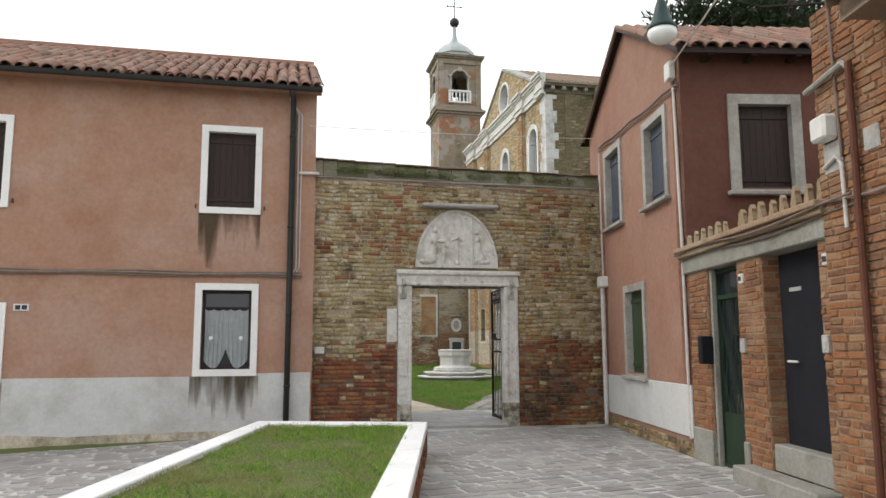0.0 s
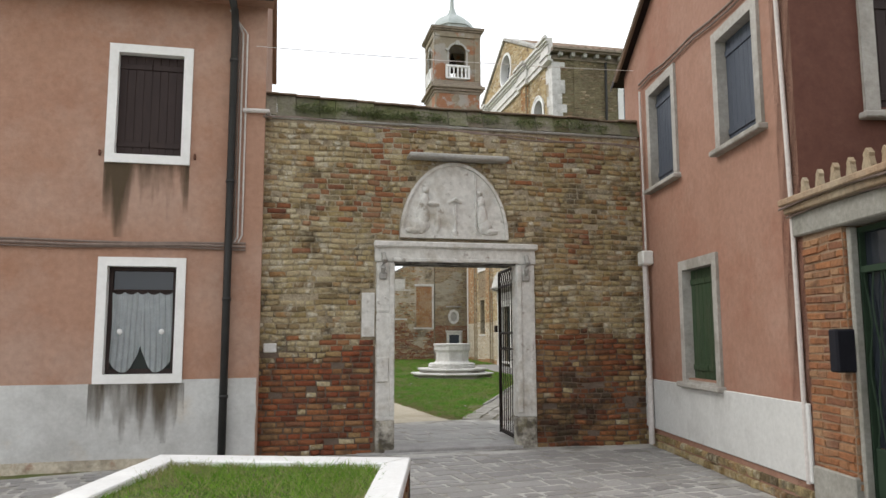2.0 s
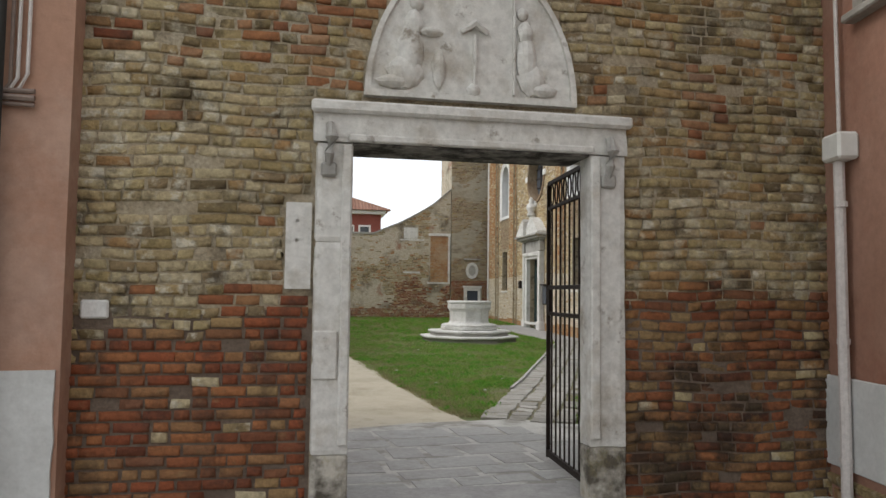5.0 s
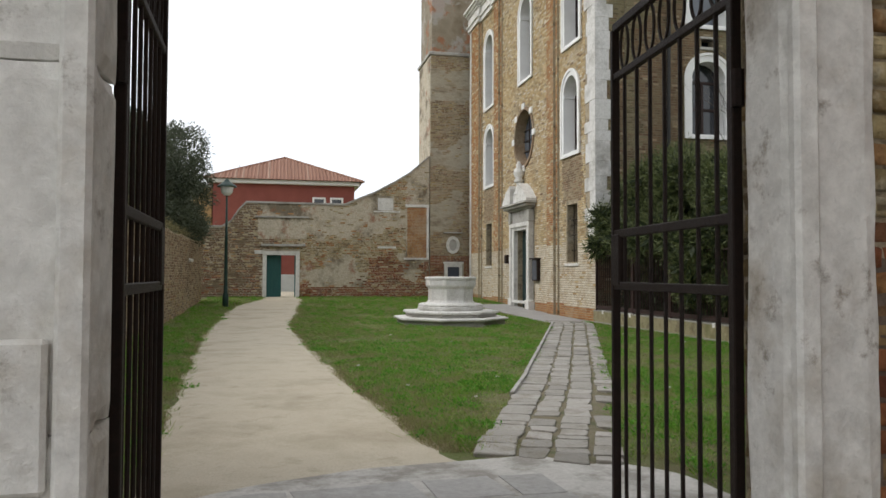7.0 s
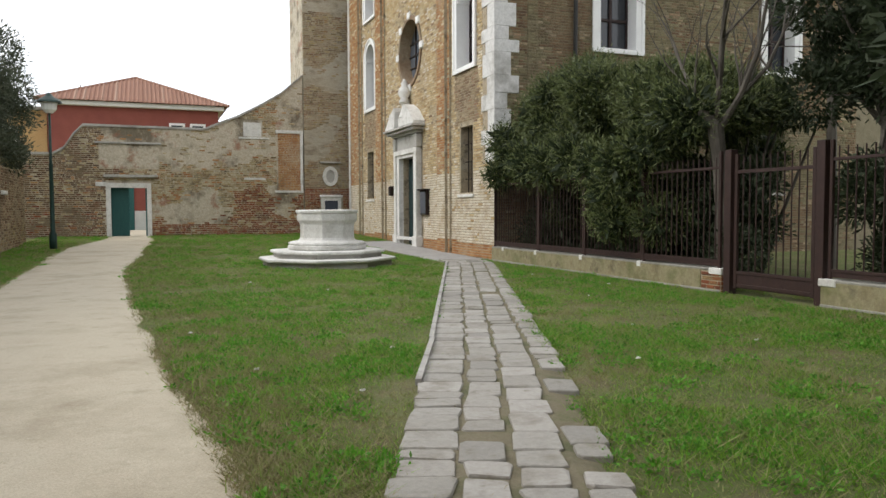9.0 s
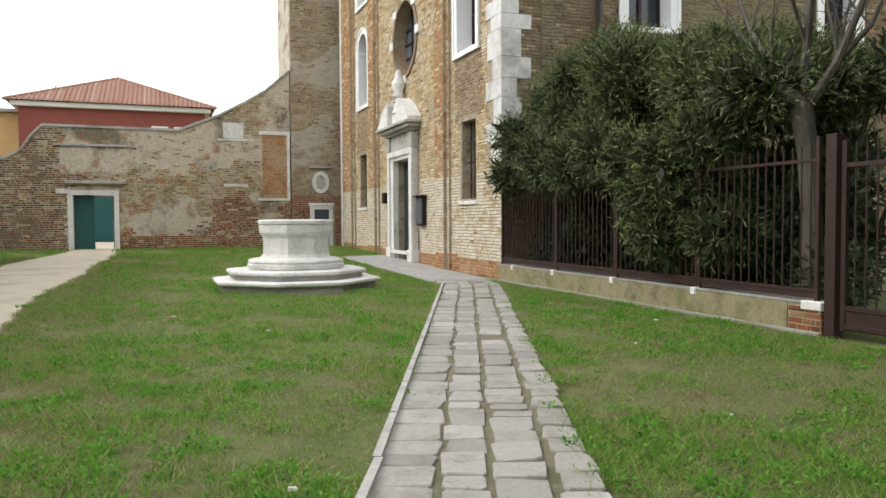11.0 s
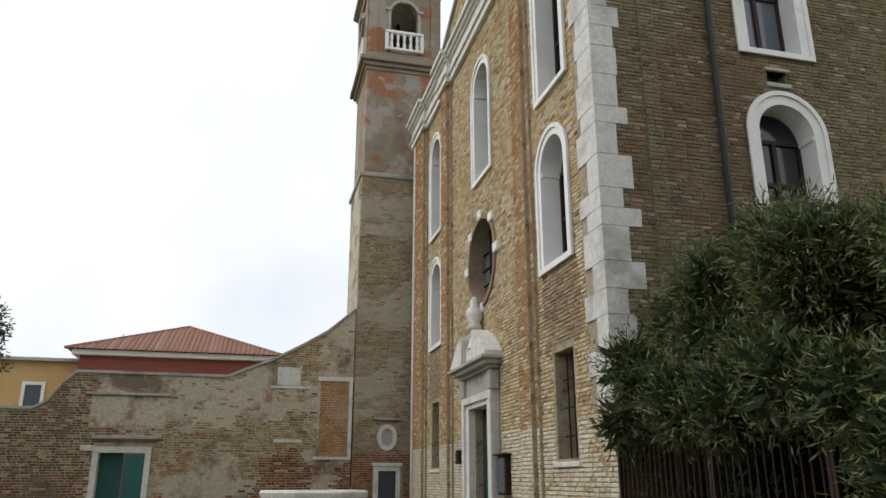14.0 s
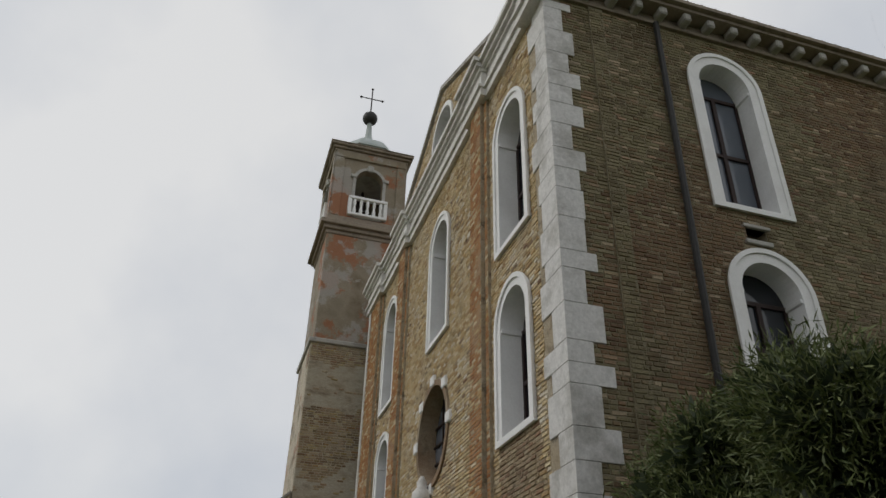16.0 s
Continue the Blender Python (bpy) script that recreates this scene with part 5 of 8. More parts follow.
    part("plain_bar", Build().box(-4.08, -4.005, -0.015, -0.012, 2.15, 2.22).box(-3.985, -3.91, -0.015, -0.012, 2.15, 2.22), INK, pl)


pink_house()

# ---- the houses on the other side of the street ----
RS = pose(5.97, 13.75, 0, 0, 0, -99.37)


def rose_house():
    th = thing("rose_house", RS, "two-storey rose rendered gabled house with tiled roof", "house")
    out = [(-0.9, -0.2), (4.1, -0.2), (4.1, 5.62), (1.66, 6.95), (-0.9, 5.72)]
    wins = [(0.2, 1.3, 3.68, 5.14, "blue"), (2.48, 3.56, 3.66, 5.0, "blue"), (1.19, 2.33, 1.06, 2.55, "green")]
    part("wall", Build().pierced(out, [rect(a + 0.05, b - 0.05, c + 0.05, d - 0.05) for a, b, c, d, k in wins], 0.0, 0.35), STUCCO_ROSE, th)
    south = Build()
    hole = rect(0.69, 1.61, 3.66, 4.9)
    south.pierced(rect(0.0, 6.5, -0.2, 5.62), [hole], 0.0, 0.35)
    # Darker than the street wall to stand in for the overhang's shade.
    wall2 = part("wall", south, STUCCO_SHADED, th, "dark red side wall, the eaves' shade put into its colour")
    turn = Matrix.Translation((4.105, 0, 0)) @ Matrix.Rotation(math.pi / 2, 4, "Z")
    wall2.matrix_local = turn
    part("wall", Build().box(-0.9, 3.75, 6.1, 6.5, -0.2, 5.6), STUCCO_ROSE, th)
    for a, b, c, d, k in wins:
        window_unit(th, a, b, c, d, FRAME_GREY, k, w=0.12, sill=True, deep=0.3, foot=0.03)
    w = window_unit(th, 0.64, 1.66, 3.6, 4.95, FRAME_GREY, "shutter", w=0.14, sill=True, deep=0.3, foot=0.03)
    w.matrix_local = turn
    part("plinth", Build().box(-0.3, 4.08, -0.03, 0.0, 0.36, 1.03, c=0.008), STUCCO_GREY, th, "pale grey rendered plinth")
    rng = np.random.default_rng(12)
    b = Build()
    brick_mesh(b, courses(rect(-0.3, 4.08, 0.0, 0.36), [], 0.0, 0.36, rng, pitch=0.1, long=0.3, spread=0.5), rng, 0.03, worn=0.015, rough=0.015)
    part("rubble_footing", b, BRICK_OCHRE, th, "rough brown brick footing", kind="stuff")
    roof = Build()
    roof.add([(1.66, -0.14, 7.0), (4.42, -0.14, 5.50), (4.42, 7, 5.50), (1.66, 7, 7.0), (-1.2, -0.14, 5.66), (-1.2, 7, 5.66)], [(0, 1, 2, 3), (4, 0, 3, 5)])
    roof.add([(1.66, -0.14, 7.0), (4.42, -0.14, 5.50), (4.42, -0.14, 5.43), (1.66, -0.14, 6.92), (-1.2, -0.14, 5.66), (-1.2, -0.14, 5.58)], [(0, 3, 2, 1), (4, 5, 3, 0)])
    part("roof_deck", roof, SHUTTER, th)
    soff = Build()
    for k in range(9):
        soff.box(4.08, 4.40, 0.3 + k * 0.6, 0.38 + k * 0.6, 5.40, 5.46)
    soff.box(4.36, 4.42, -0.12, 6.8, 5.42, 5.50)
    part("eaves_beam", soff, SHUTTER, th, "dark eaves timber")
    tiles = tile_mesh(0.2, 0.5)
    rg = random.Random(3)
    sl = math.atan2(1.5, 2.76)
    for i in range(24):
        for r in range(6):
            ob = new("roof_tile", tiles)
            ob.parent = th
            s = 4.46 - r * 0.4
            ob.matrix_local = Matrix.Translation((s, -0.08 + i * 0.205 + rg.uniform(-0.01, 0.01), 5.495 + (4.42 - s) * math.tan(sl) + rg.uniform(0, 0.01))) @ Matrix.Rotation(math.pi / 2, 4, "Z") @ Matrix.Rotation(sl + 0.03, 4, "X")
    verge = Build()
    verge.tube([(-0.98, -0.12, 5.7), (1.66, -0.12, 6.99)], 0.035, 6)
    verge.tube([(4.4, -0.12, 5.55), (1.66, -0.12, 6.99)], 0.045, 6)
    part("verge_tile", verge, TILE_GREY, th)
    for k, r in enumerate((0.016, 0.012)):
        part("wall_cable", Build().tube([(-0.1 + i * 0.52, -0.03, 5.33 - 0.028 * i - 0.06 * k + 0.02 * math.sin(i * 2)) for i in range(9)], r, 6), CABLE, th, "dusty cable along the wall")
    part("conduit", Build().tube([(3.93, -0.03, 5.1), (4.0, -0.03, 2.9), (4.02, -0.03, 0.35)], 0.022, 8), PIPE_PALE, th, "pale conduit down the corner")
    part("meter_box", Build().box(3.78, 3.98, -0.1, 0.0, 5.22, 5.48, c=0.015), PLASTIC, th, "small off-white junction box")
    dp = Build().tube([(-0.02, -0.05, 5.2), (0.02, -0.05, 2.75)], 0.016, 6)
    dp.tube([(0.06, -0.08, 2.65), (0.08, -0.08, 0.15)], 0.04, 10)
    for z in (2.3, 1.3, 0.45):
        dp.tube([(0.075, -0.08, z - 0.02), (0.075, -0.08, z + 0.02)], 0.047, 10)
    part("conduit", dp, PIPE_PALE, th, "pale pipe up the wall corner")
    part("meter_box", Build().box(-0.04, 0.2, -0.16, 0.0, 2.62, 2.82, c=0.02), PLASTIC, th, "off-white box on the pipe")


rose_house()


def garden_wall():
    th = thing("garden_wall", RS, "orange brick street wall with two doorways", "wall")
    out = rect(4.1, 7.45, -0.2, 2.48)
    d1, d2 = rect(4.69, 5.54, -0.1, 2.47), rect(6.12, 7.22, -0.1, 2.47)
    d1b, d2b = rect(4.69, 5.54, -0.3, 2.48), rect(6.12, 7.22, -0.3, 2.48)
    core = Build()
    for a, b in ((4.1, 4.69), (5.54, 6.12), (7.22, 7.45)):
        core.box(a, b, 0.0, 0.42, -0.2, 2.48)
    part("wall_core", core, MORTAR_WARM, th)
    rng = np.random.default_rng(31)
    b = Build()
    brick_mesh(b, courses(out, [d1b, d2b], 0.06, 2.46, rng, pitch=0.07, joint=0.01, long=0.26), rng, 0.012, worn=0.01, rough=0.008, wave=0.005)
    for s, sgn in ((4.69, 1), (5.54, -1), (6.12, 1), (7.22, -1)):
        side = Build()
        brick_mesh(side, courses(rect(0.0, 0.40, 0.06, 2.46), [], 0.06, 2.46, rng, pitch=0.07, long=0.26), rng, 0.01)
        ob = part("reveal_brick", side, BRICK_ORANGE, th, kind="stuff")
        ob.matrix_local = (Matrix.Translation((s, 0.0, 0)) @ Matrix.Rotation(math.pi / 2, 4, "Z")) if sgn > 0 else (Matrix.Translation((s, 0.40, 0)) @ Matrix.Rotation(-math.pi / 2, 4, "Z"))
    part("brickwork", b, BRICK_ORANGE, th, "orange brickwork", kind="stuff")
    part("beam", Build().box(4.02, 7.52, -0.05, 0.42, 2.48, 2.68, c=0.012), CONCRETE, th, "grey concrete beam over the doorways")
    part("cornice", Build().box(4.02, 7.5, -0.12, 0.42, 2.68, 2.75, c=0.01).box(4.02, 7.5, -0.17, 0.42, 2.75, 2.81, c=0.01), BRICK_BROWN, th)
    rg = random.Random(9)
    tile = Build()
    tile.pierced([(-0.07, 0), (0.07, 0), (0.085, 0.1), (0.05, 0.2), (0.06, 0.24), (0.0, 0.3), (-0.06, 0.24), (-0.05, 0.2), (-0.085, 0.1)], [], -0.035, 0.03)
    me = tile.mesh("crest_tile", [BRICK_BROWN])
    k = 0
    for i in range(15):
        s = 4.2 + i * 0.225
        if i in (6,):
            continue
        ob = new("crest_tile", me)
        ob.parent = th
        big = 1.15 if i > 6 else 1.0
        ob.matrix_local = Matrix.Translation((s, 0.0, 2.805)) @ Matrix.Rotation(rg.uniform(-0.12, 0.12), 4, "Y") @ Matrix.Rotation(rg.uniform(-0.2, 0.2), 4, "Z") @ Matrix.Scale(0.68 * big * rg.uniform(0.85, 1.1), 4)
    for z, y in ((2.66, -0.06), (2.73, -0.13)):
        part("wall_cable", Build().tube([(4.0 + i * 0.5, y - 0.015, z + 0.03 * math.sin(i)) for i in range(9)], 0.011, 6), CABLE, th)
    # green iron door with glazed leaf pattern
    dr = new("door")
    dr.parent = th
    part("door_frame", Build().pierced(rect(4.70, 5.53, 0.12, 2.46), [rect(4.75, 5.48, 0.16, 2.10), rect(4.75, 5.48, 2.15, 2.42)], 0.10, 0.16), DOOR_GREEN, dr)
    part("panel", Build().box(4.75, 5.48, 0.115, 0.145, 0.16, 0.75, c=0.006), DOOR_GREEN, dr, "solid green lower panel")
    part("pane", Build().box(4.75, 5.48, 0.15, 0.158, 0.75, 2.42), GLASS, dr)
    rr = random.Random(5)
    for i in range(9):
        x = 4.78 + i * 0.083
        part("scroll_bar", Build().tube([(x + 0.03 * math.sin(j * 1.1 + i * 2), 0.122, 0.76 + j * 0.135) for j in range(11)], 0.008, 5), DOOR_GREEN, dr)
    part("letter_box", Build().box(4.60, 4.72, -0.12, 0.12, 1.32, 1.66, c=0.015), BLACK_DOOR, th, "black metal letter box")
    part("door_jamb", Build().box(4.69, 4.74, 0.03, 0.10, 0.1, 2.47, c=0.01), CONCRETE, th)
    part("jamb_foot", Build().box(4.1, 4.70, -0.035, 0.1, 0.0, 0.52, c=0.012), CONCRETE, th, "grey rendered pier foot")
    part("jamb_foot", Build().box(5.54, 5.66, -0.03, 0.1, 0.0, 0.5, c=0.012), CONCRETE, th)
    # black door up two steps
    dr = new("door")
    dr.parent = th
    part("leaf", Build().box(6.16, 7.20, 0.17, 0.22, 0.55, 2.47, c=0.004), BLACK_DOOR, dr, "blue-black flush door")
    part("handle", Build().tube([(6.33, 0.12, 1.38), (6.52, 0.12, 1.38)], 0.012, 8), PLASTIC, dr, "pale lever handle")
    part("plate", Build().box(6.36, 6.58, 0.162, 0.17, 2.08, 2.12), STONE_GREY, dr)
    part("step", Build().box(5.7, 7.36, -0.24, 0.02, 0.0, 0.28, c=0.015), CONCRETE, th, "white stone doorstep")
    part("step", Build().box(6.13, 7.21, 0.02, 0.22, 0.28, 0.55, c=0.012), CONCRETE, th)
    for s, z in ((5.66, 1.54), (7.30, 1.55)):
        part("bell_panel", Build().box(s - 0.05, s + 0.05, -0.045, 0.0, z - 0.08, z + 0.08, c=0.008).box(s - 0.03, s + 0.03, -0.052, -0.04, z - 0.05, z + 0.03, c=0.004), STONE_GREY, th, "small grey intercom panel")
    for s, z in ((5.68, 2.27), (7.37, 2.29)):
        pl = part("number_plate", Build().box(s - 0.05, s + 0.05, -0.035, 0.0, z - 0.05, z + 0.06, c=0.01), PLASTIC, th, "white number plate")
        part("plain_bar", Build().box(s - 0.03, s + 0.03, -0.039, -0.034, z - 0.02, z + 0.03), INK, pl)


garden_wall()


scrap = Build()
scrap.box(-0.13, 0.13, -0.07, 0.07, 0.0, 0.006, c=0.002)
solid("paper_scrap", scrap, PAINT_WHITE, "white scrap of paper lying on the paving", "paper", m=RS @ pose(6.85, -0.62, 0.03, 0, 0, 20))


def brick_house():
    th = thing("orange_brick_house", RS, "tall orange brick house with pipes and cables", "house")
    part("wall_core", Build().box(7.45, 17.0, -0.06, 5.0, -0.2, 4.5), MORTAR_WARM, th)
    rng = np.random.default_rng(41)
    b = Build()
    brick_mesh(b, courses(rect(7.45, 10.5, 0.02, 4.5), [], 0.02, 4.5, rng, pitch=0.07, joint=0.01, long=0.26), rng, 0.012, y=-0.06, worn=0.01, rough=0.008, wave=0.005)
    part("brickwork", b, BRICK_ORANGE, th, "orange brickwork", kind="stuff")
    c = Build()
    brick_mesh(c, courses(rect(-3, 0.06, 2.6, 4.5), [], 2.6, 4.5, rng, pitch=0.07, long=0.26), rng, 0.012)
    ob = part("brickwork", c, BRICK_ORANGE, th, kind="stuff")
    ob.matrix_local = Matrix.Translation((7.45, 0, 0)) @ Matrix.Rotation(-math.pi / 2, 4, "Z")
    roof = Build().box(8.45, 17.0, -0.40, 0.0, 4.02, 4.1).box(8.45, 17.0, -0.40, -0.34, 4.0, 4.16)
    part("eaves_board", roof, TILE_GREY, th)
    tiles = tile_mesh(0.2, 0.5)
    for i in range(14):
        ob = new("roof_tile", tiles)
        ob.parent = th
        ob.matrix_local = Matrix.Translation((8.5 + i * 0.21, -0.48, 4.13)) @ Matrix.Rotation(0.3, 4, "X")
    part("downpipe", Build().tube([(8.06, -0.12, 3.84), (8.06, -0.12, 0.05)], 0.03, 8), PIPE_RUST, th, "rust-red downpipe")
    part("gutter_arm", Build().tube([(7.40, -0.12, 3.80), (7.98, -0.12, 3.86), (8.06, -0.12, 3.80)], 0.028, 8), CONCRETE, th, "grey pipe arm feeding the downpipe")
    part("cable", Build().tube([(7.78, -0.09, 4.5), (7.8, -0.09, 3.9), (7.83, -0.09, 3.1)], 0.012, 6), CABLE, th)
    part("cable", Build().tube([(7.45, -0.09, 2.78), (8.2, -0.1, 2.72), (9.5, -0.1, 2.74)], 0.014, 6), CABLE, th)
    part("meter_box", Build().box(7.55, 7.78, -0.2, -0.06, 3.28, 3.5, c=0.025), PLASTIC, th, "off-white electric box")
    part("plaster_patch", Build().box(7.55, 7.82, -0.082, -0.06, 3.0, 3.27, c=0.01), STONE_GREY, th)
    part("plaster_patch", Build().box(8.12, 8.32, -0.082, -0.06, 3.06, 3.26, c=0.01), STONE_GREY, th)
    part("pipe_elbow", Build().tube([(7.58, -0.1, 3.06), (7.78, -0.11, 3.12), (7.84, -0.1, 3.04), (7.85, -0.1, 2.5)], 0.018, 8), PIPE_PALE, th)
    br = Build()
    br.tube([(7.5 + 0.1 * (1 - k / 14) * math.cos(k * 0.8), -0.25 + 0.0 * k, 4.55 + 0.1 * (1 - k / 14) * math.sin(k * 0.8)) for k in range(14)], 0.012, 5)
    br.tube([(7.75, -0.06, 4.5), (7.4, -0.5, 4.62)], 0.012, 5)
    part("scroll_bracket", br, IRON, th, "curled iron lamp bracket")


brick_house()


def street_lamp():
    m = pose(4.68, 9.0, 5.34)
    th = thing("hanging_street_lamp", m, "green metal street lamp with a clear white bowl", "lamp")
    part("cap", Build().lathe([(0.19, 0.16), (0.17, 0.22), (0.12, 0.3), (0.09, 0.42), (0.07, 0.5), (0.03, 0.62)], 0, 0, 20), LAMP_GREEN, th, smooth=True)
    part("bowl", Build().lathe([(0.02, -0.02), (0.1, 0.0), (0.165, 0.05), (0.185, 0.11), (0.18, 0.165)], 0, 0, 20), LAMP_GLASS, th, "milky glass bowl", smooth=True)
    part("arm", Build().tube([(0, 0, 0.6), (0.02, -0.1, 0.85), (0.5, -1.0, 0.95), (1.0, -2.1, 0.8)], 0.022, 8), LAMP_GREEN, th)


street_lamp()


def wire(name, pts, r, label, mat=CABLE):
    b = Build()
    b.tube(pts, r, 5)
    solid(name, b, mat, label, "cable")


def sag(a, b, drop, n=14):
    a, b = Vector(a), Vector(b)
    return [tuple(a.lerp(b, i / n) - Vector((0, 0, drop * 4 * (i / n) * (1 - i / n)))) for i in range(n + 1)]


wire("overhead_cable", sag((0.45, 13.6, 5.37), (5.72, 13.55, 5.42), 0.03), 0.005, "thin pale cable across the gateway", PIPE_PALE)
wire("overhead_cable", sag((5.2, 9.75, 5.35), (4.3, 5.2, 5.9), 0.05), 0.012, "thin pale cable between the houses", PIPE_PALE)
wire("wall_wire", [(0.55 + i * 0.45, 13.80, 4.50 + 0.03 * math.sin(i * 1.3) - 0.012 * i) for i in range(13)], 0.012, "black wire under the coping")
wire("wall_wire", [(2.6 + i * 0.4, 13.79, 4.47 + 0.02 * math.sin(i * 2.1) - 0.014 * i) for i in range(9)], 0.01, "black wire under the coping")

# ---- church ----
FA = pose(12.0, 47.4, 0, 0, 0, -90)
FL = pose(12.0, 33.05, 0)
FA_OUT = [(0.0, -0.2), (14.35, -0.2), (14.35, 13.76), (7.7, 17.0), (0.0, 13.25)]
FA_ARCHED = [(11.68, 13.22, 5.37, 8.2), (11.76, 13.34, 8.97, 12.42), (7.08, 8.70, 8.98, 12.45), (2.05, 3.65, 5.42, 8.27), (2.0, 3.6, 9.02, 12.6)]
FL_ARCHED = [(3.0, 4.62, 9.21, 13.06), (2.96, 4.61, 5.75, 8.42), (8.93, 10.5, 9.2, 13.1), (8.93, 10.5, 5.47, 8.42), (15.0, 16.6, 9.2, 13.25), (15.0, 16.6, 5.6, 8.5)]


def arched_window(parent, u0, u1, z0, top, w=0.2, deep=0.5, sky=False):
    win = new("window")
    win.parent = parent
    part("window_frame", Build().pierced(arch(u0, u1, z0, top, 20), [arch(u0 + w, u1 - w, z0 + 0.12, top - w, 20)], -0.05, deep), STONE_WHITE, win, "white stone arched frame")
    part("frame_moulding", Build().pierced(arch(u0 - 0.03, u1 + 0.03, z0 - 0.02, top + 0.03, 20), [arch(u0 + 0.06, u1 - 0.06, z0 + 0.08, top - 0.06, 20)], -0.085, -0.045), STONE_WHITE, win)
    a, b = u0 + w, u1 - w
    part("pane", Build().pierced(arch(a, b, z0 + 0.1, top - w, 16), [], deep - 0.1, deep - 0.09), GLASS_SKY if sky else GLASS, win)
    g = Build()
    zs = top - w - (b - a) / 2
    c = (a + b) / 2
    g.box(c - 0.045, c + 0.045, deep - 0.15, deep - 0.1, z0 + 0.12, zs, c=0.004)
    for k in (1, 2):
        z = z0 + 0.12 + (zs - z0 - 0.12) * k / 2
        g.box(a, b, deep - 0.145, deep - 0.105, z - 0.04, z + 0.04, c=0.004)
    for u in (a + 0.03, b - 0.03):
        g.box(u - 0.03, u + 0.03, deep - 0.145, deep - 0.102, z0 + 0.12, zs, c=0.004)
    part("glazing_bar", g, SHUTTER, win)
    for u in (a - 0.02, b + 0.02):
        part("impost", Build().box(u - 0.06, u + 0.06, -0.03, deep - 0.12, zs - 0.06, zs + 0.02, c=0.01), STONE_WHITE, win)


def church():
    th = thing("church", Matrix(), "tall brick church with white stone trim", "church")
    # west front
    fa = new("facade")
    fa.parent, fa.matrix_local = th, FA
    door = rect(6.9, 8.3, 0.1, 3.3)
    rects = [rect(12.0, 13.0, 1.85, 3.86), rect(2.2, 3.2, 1.85, 3.86)]
    ocu = ring(7.66, 6.83, 1.2, 36)
    top = ring(7.75, 15.35, 0.95, 28)
    holes = [arch(a + 0.03, b - 0.03, c + 0.03, d - 0.03, 20) for a, b, c, d in FA_ARCHED] + rects + [ocu, top, door]
    part("wall_core", Build().pierced(FA_OUT, holes, 0.0, 0.7), MORTAR, fa)
    rng = np.random.default_rng(51)
    skip = [arch(a, b, c, d, 20) for a, b, c, d in FA_ARCHED] + rects + [ring(7.66, 6.83, 1.22, 28), ring(7.75, 15.35, 0.97, 28), rect(6.28, 8.92, -0.3, 4.1), rect(13.6, 14.35, 2.7, 13.4)]
    bricks = courses(FA_OUT, skip, 0.1, 16.9, rng, pitch=0.075, long=0.25)
    kinds = []
    for b in bricks:
        u, z = (b[0] + b[1]) / 2, (b[2] + b[3]) / 2
        if z < 0.48 + 0.1 * noise.noise((u, 0, 0)):
            k = 2
        elif z < 2.55 + 0.1 * noise.noise((u * 2, z, 3)):
            k = 0 if rng.random() > 0.08 else 1
        elif (11.7 < u < 13.3 or 1.9 < u < 3.5) and 3.86 < z < 5.35:
            k = 3
        else:
            k = 1 if rng.random() > 0.14 + 0.3 * noise.noise((u * 0.5, z * 0.5, 9)) else (0 if rng.random() > 0.4 else 3)
        kinds.append(k)
    b = Build()
    brick_mesh(b, bricks, rng, 0.016, kinds, worn=0.009, rough=0.008)
    part("brickwork", b, [BRICK_PALE, BRICK_GOLD, BRICK_RUST, BRICK_BROWN], fa, "pale and golden weathered brickwork", kind="stuff")
    # flat brick pilasters with a stepped edge
    for k, (a, c) in enumerate(((10.42, 11.38), (3.85, 4.85), (0.0, 1.6))):
        pil = Build()
        pil.box(a, c, -0.07, 0.0, 0.0, 13.42)
        pil.box(a + 0.16, c - 0.16, -0.16, -0.07, 0.0, 13.42)
        ob = part("pilaster", pil, MORTAR, fa)
        bb = Build()
        fields = [(rect(a, a + 0.16, 0.1, 13.4), -0.07), (rect(c - 0.16, c, 0.1, 13.4), -0.07), (rect(a + 0.16, c - 0.16, 0.1, 13.4), -0.16)]
        for r, y in fields:
            bl = courses(r, [], 0.1, 13.4, rng, pitch=0.075, long=0.25)
            ks = [0 if q[2] < 2.5 else (2 if rng.random() < 0.75 else 1) for q in bl]
            ks = [2 if q[2] < 0.5 else s for q, s in zip(bl, ks)]
            brick_mesh(bb, bl, rng, 0.012, ks, y=y)
        part("pilaster_brick", bb, [BRICK_PALE, BRICK_GOLD, BRICK_RUST], ob, "rust and gold brick pilaster", kind="stuff")
    strip = Build().box(-0.06, 0.12, -0.2, 0.0, 0.4, 13.4, c=0.01)
    part("edge_strip", strip, STONE, fa)
    # entablature, broken forward over the pilasters
    ent = Build()
    for z0, z1, p in ((13.40, 13.62, 0.12), (13.62, 13.70, 0.18), (13.70, 14.10, 0.10), (14.10, 14.20, 0.16), (14.20, 14.32, 0.24), (14.32, 14.44, 0.32)):
        ent.box(-0.1, 14.40, -p, 0.02, z0, z1)
        for a, c in ((10.3, 11.5), (3.75, 4.95), (-0.3, 1.7), (13.55, 14.5)):
            ent.box(a - (p - 0.1) * 0.5, c + (p - 0.1) * 0.5, -p - 0.13, -p + 0.01, z0, z1 + 0.002)
    part("entablature", ent, STONE, fa, "white stone entablature with broken cornice")
    cap = Build()
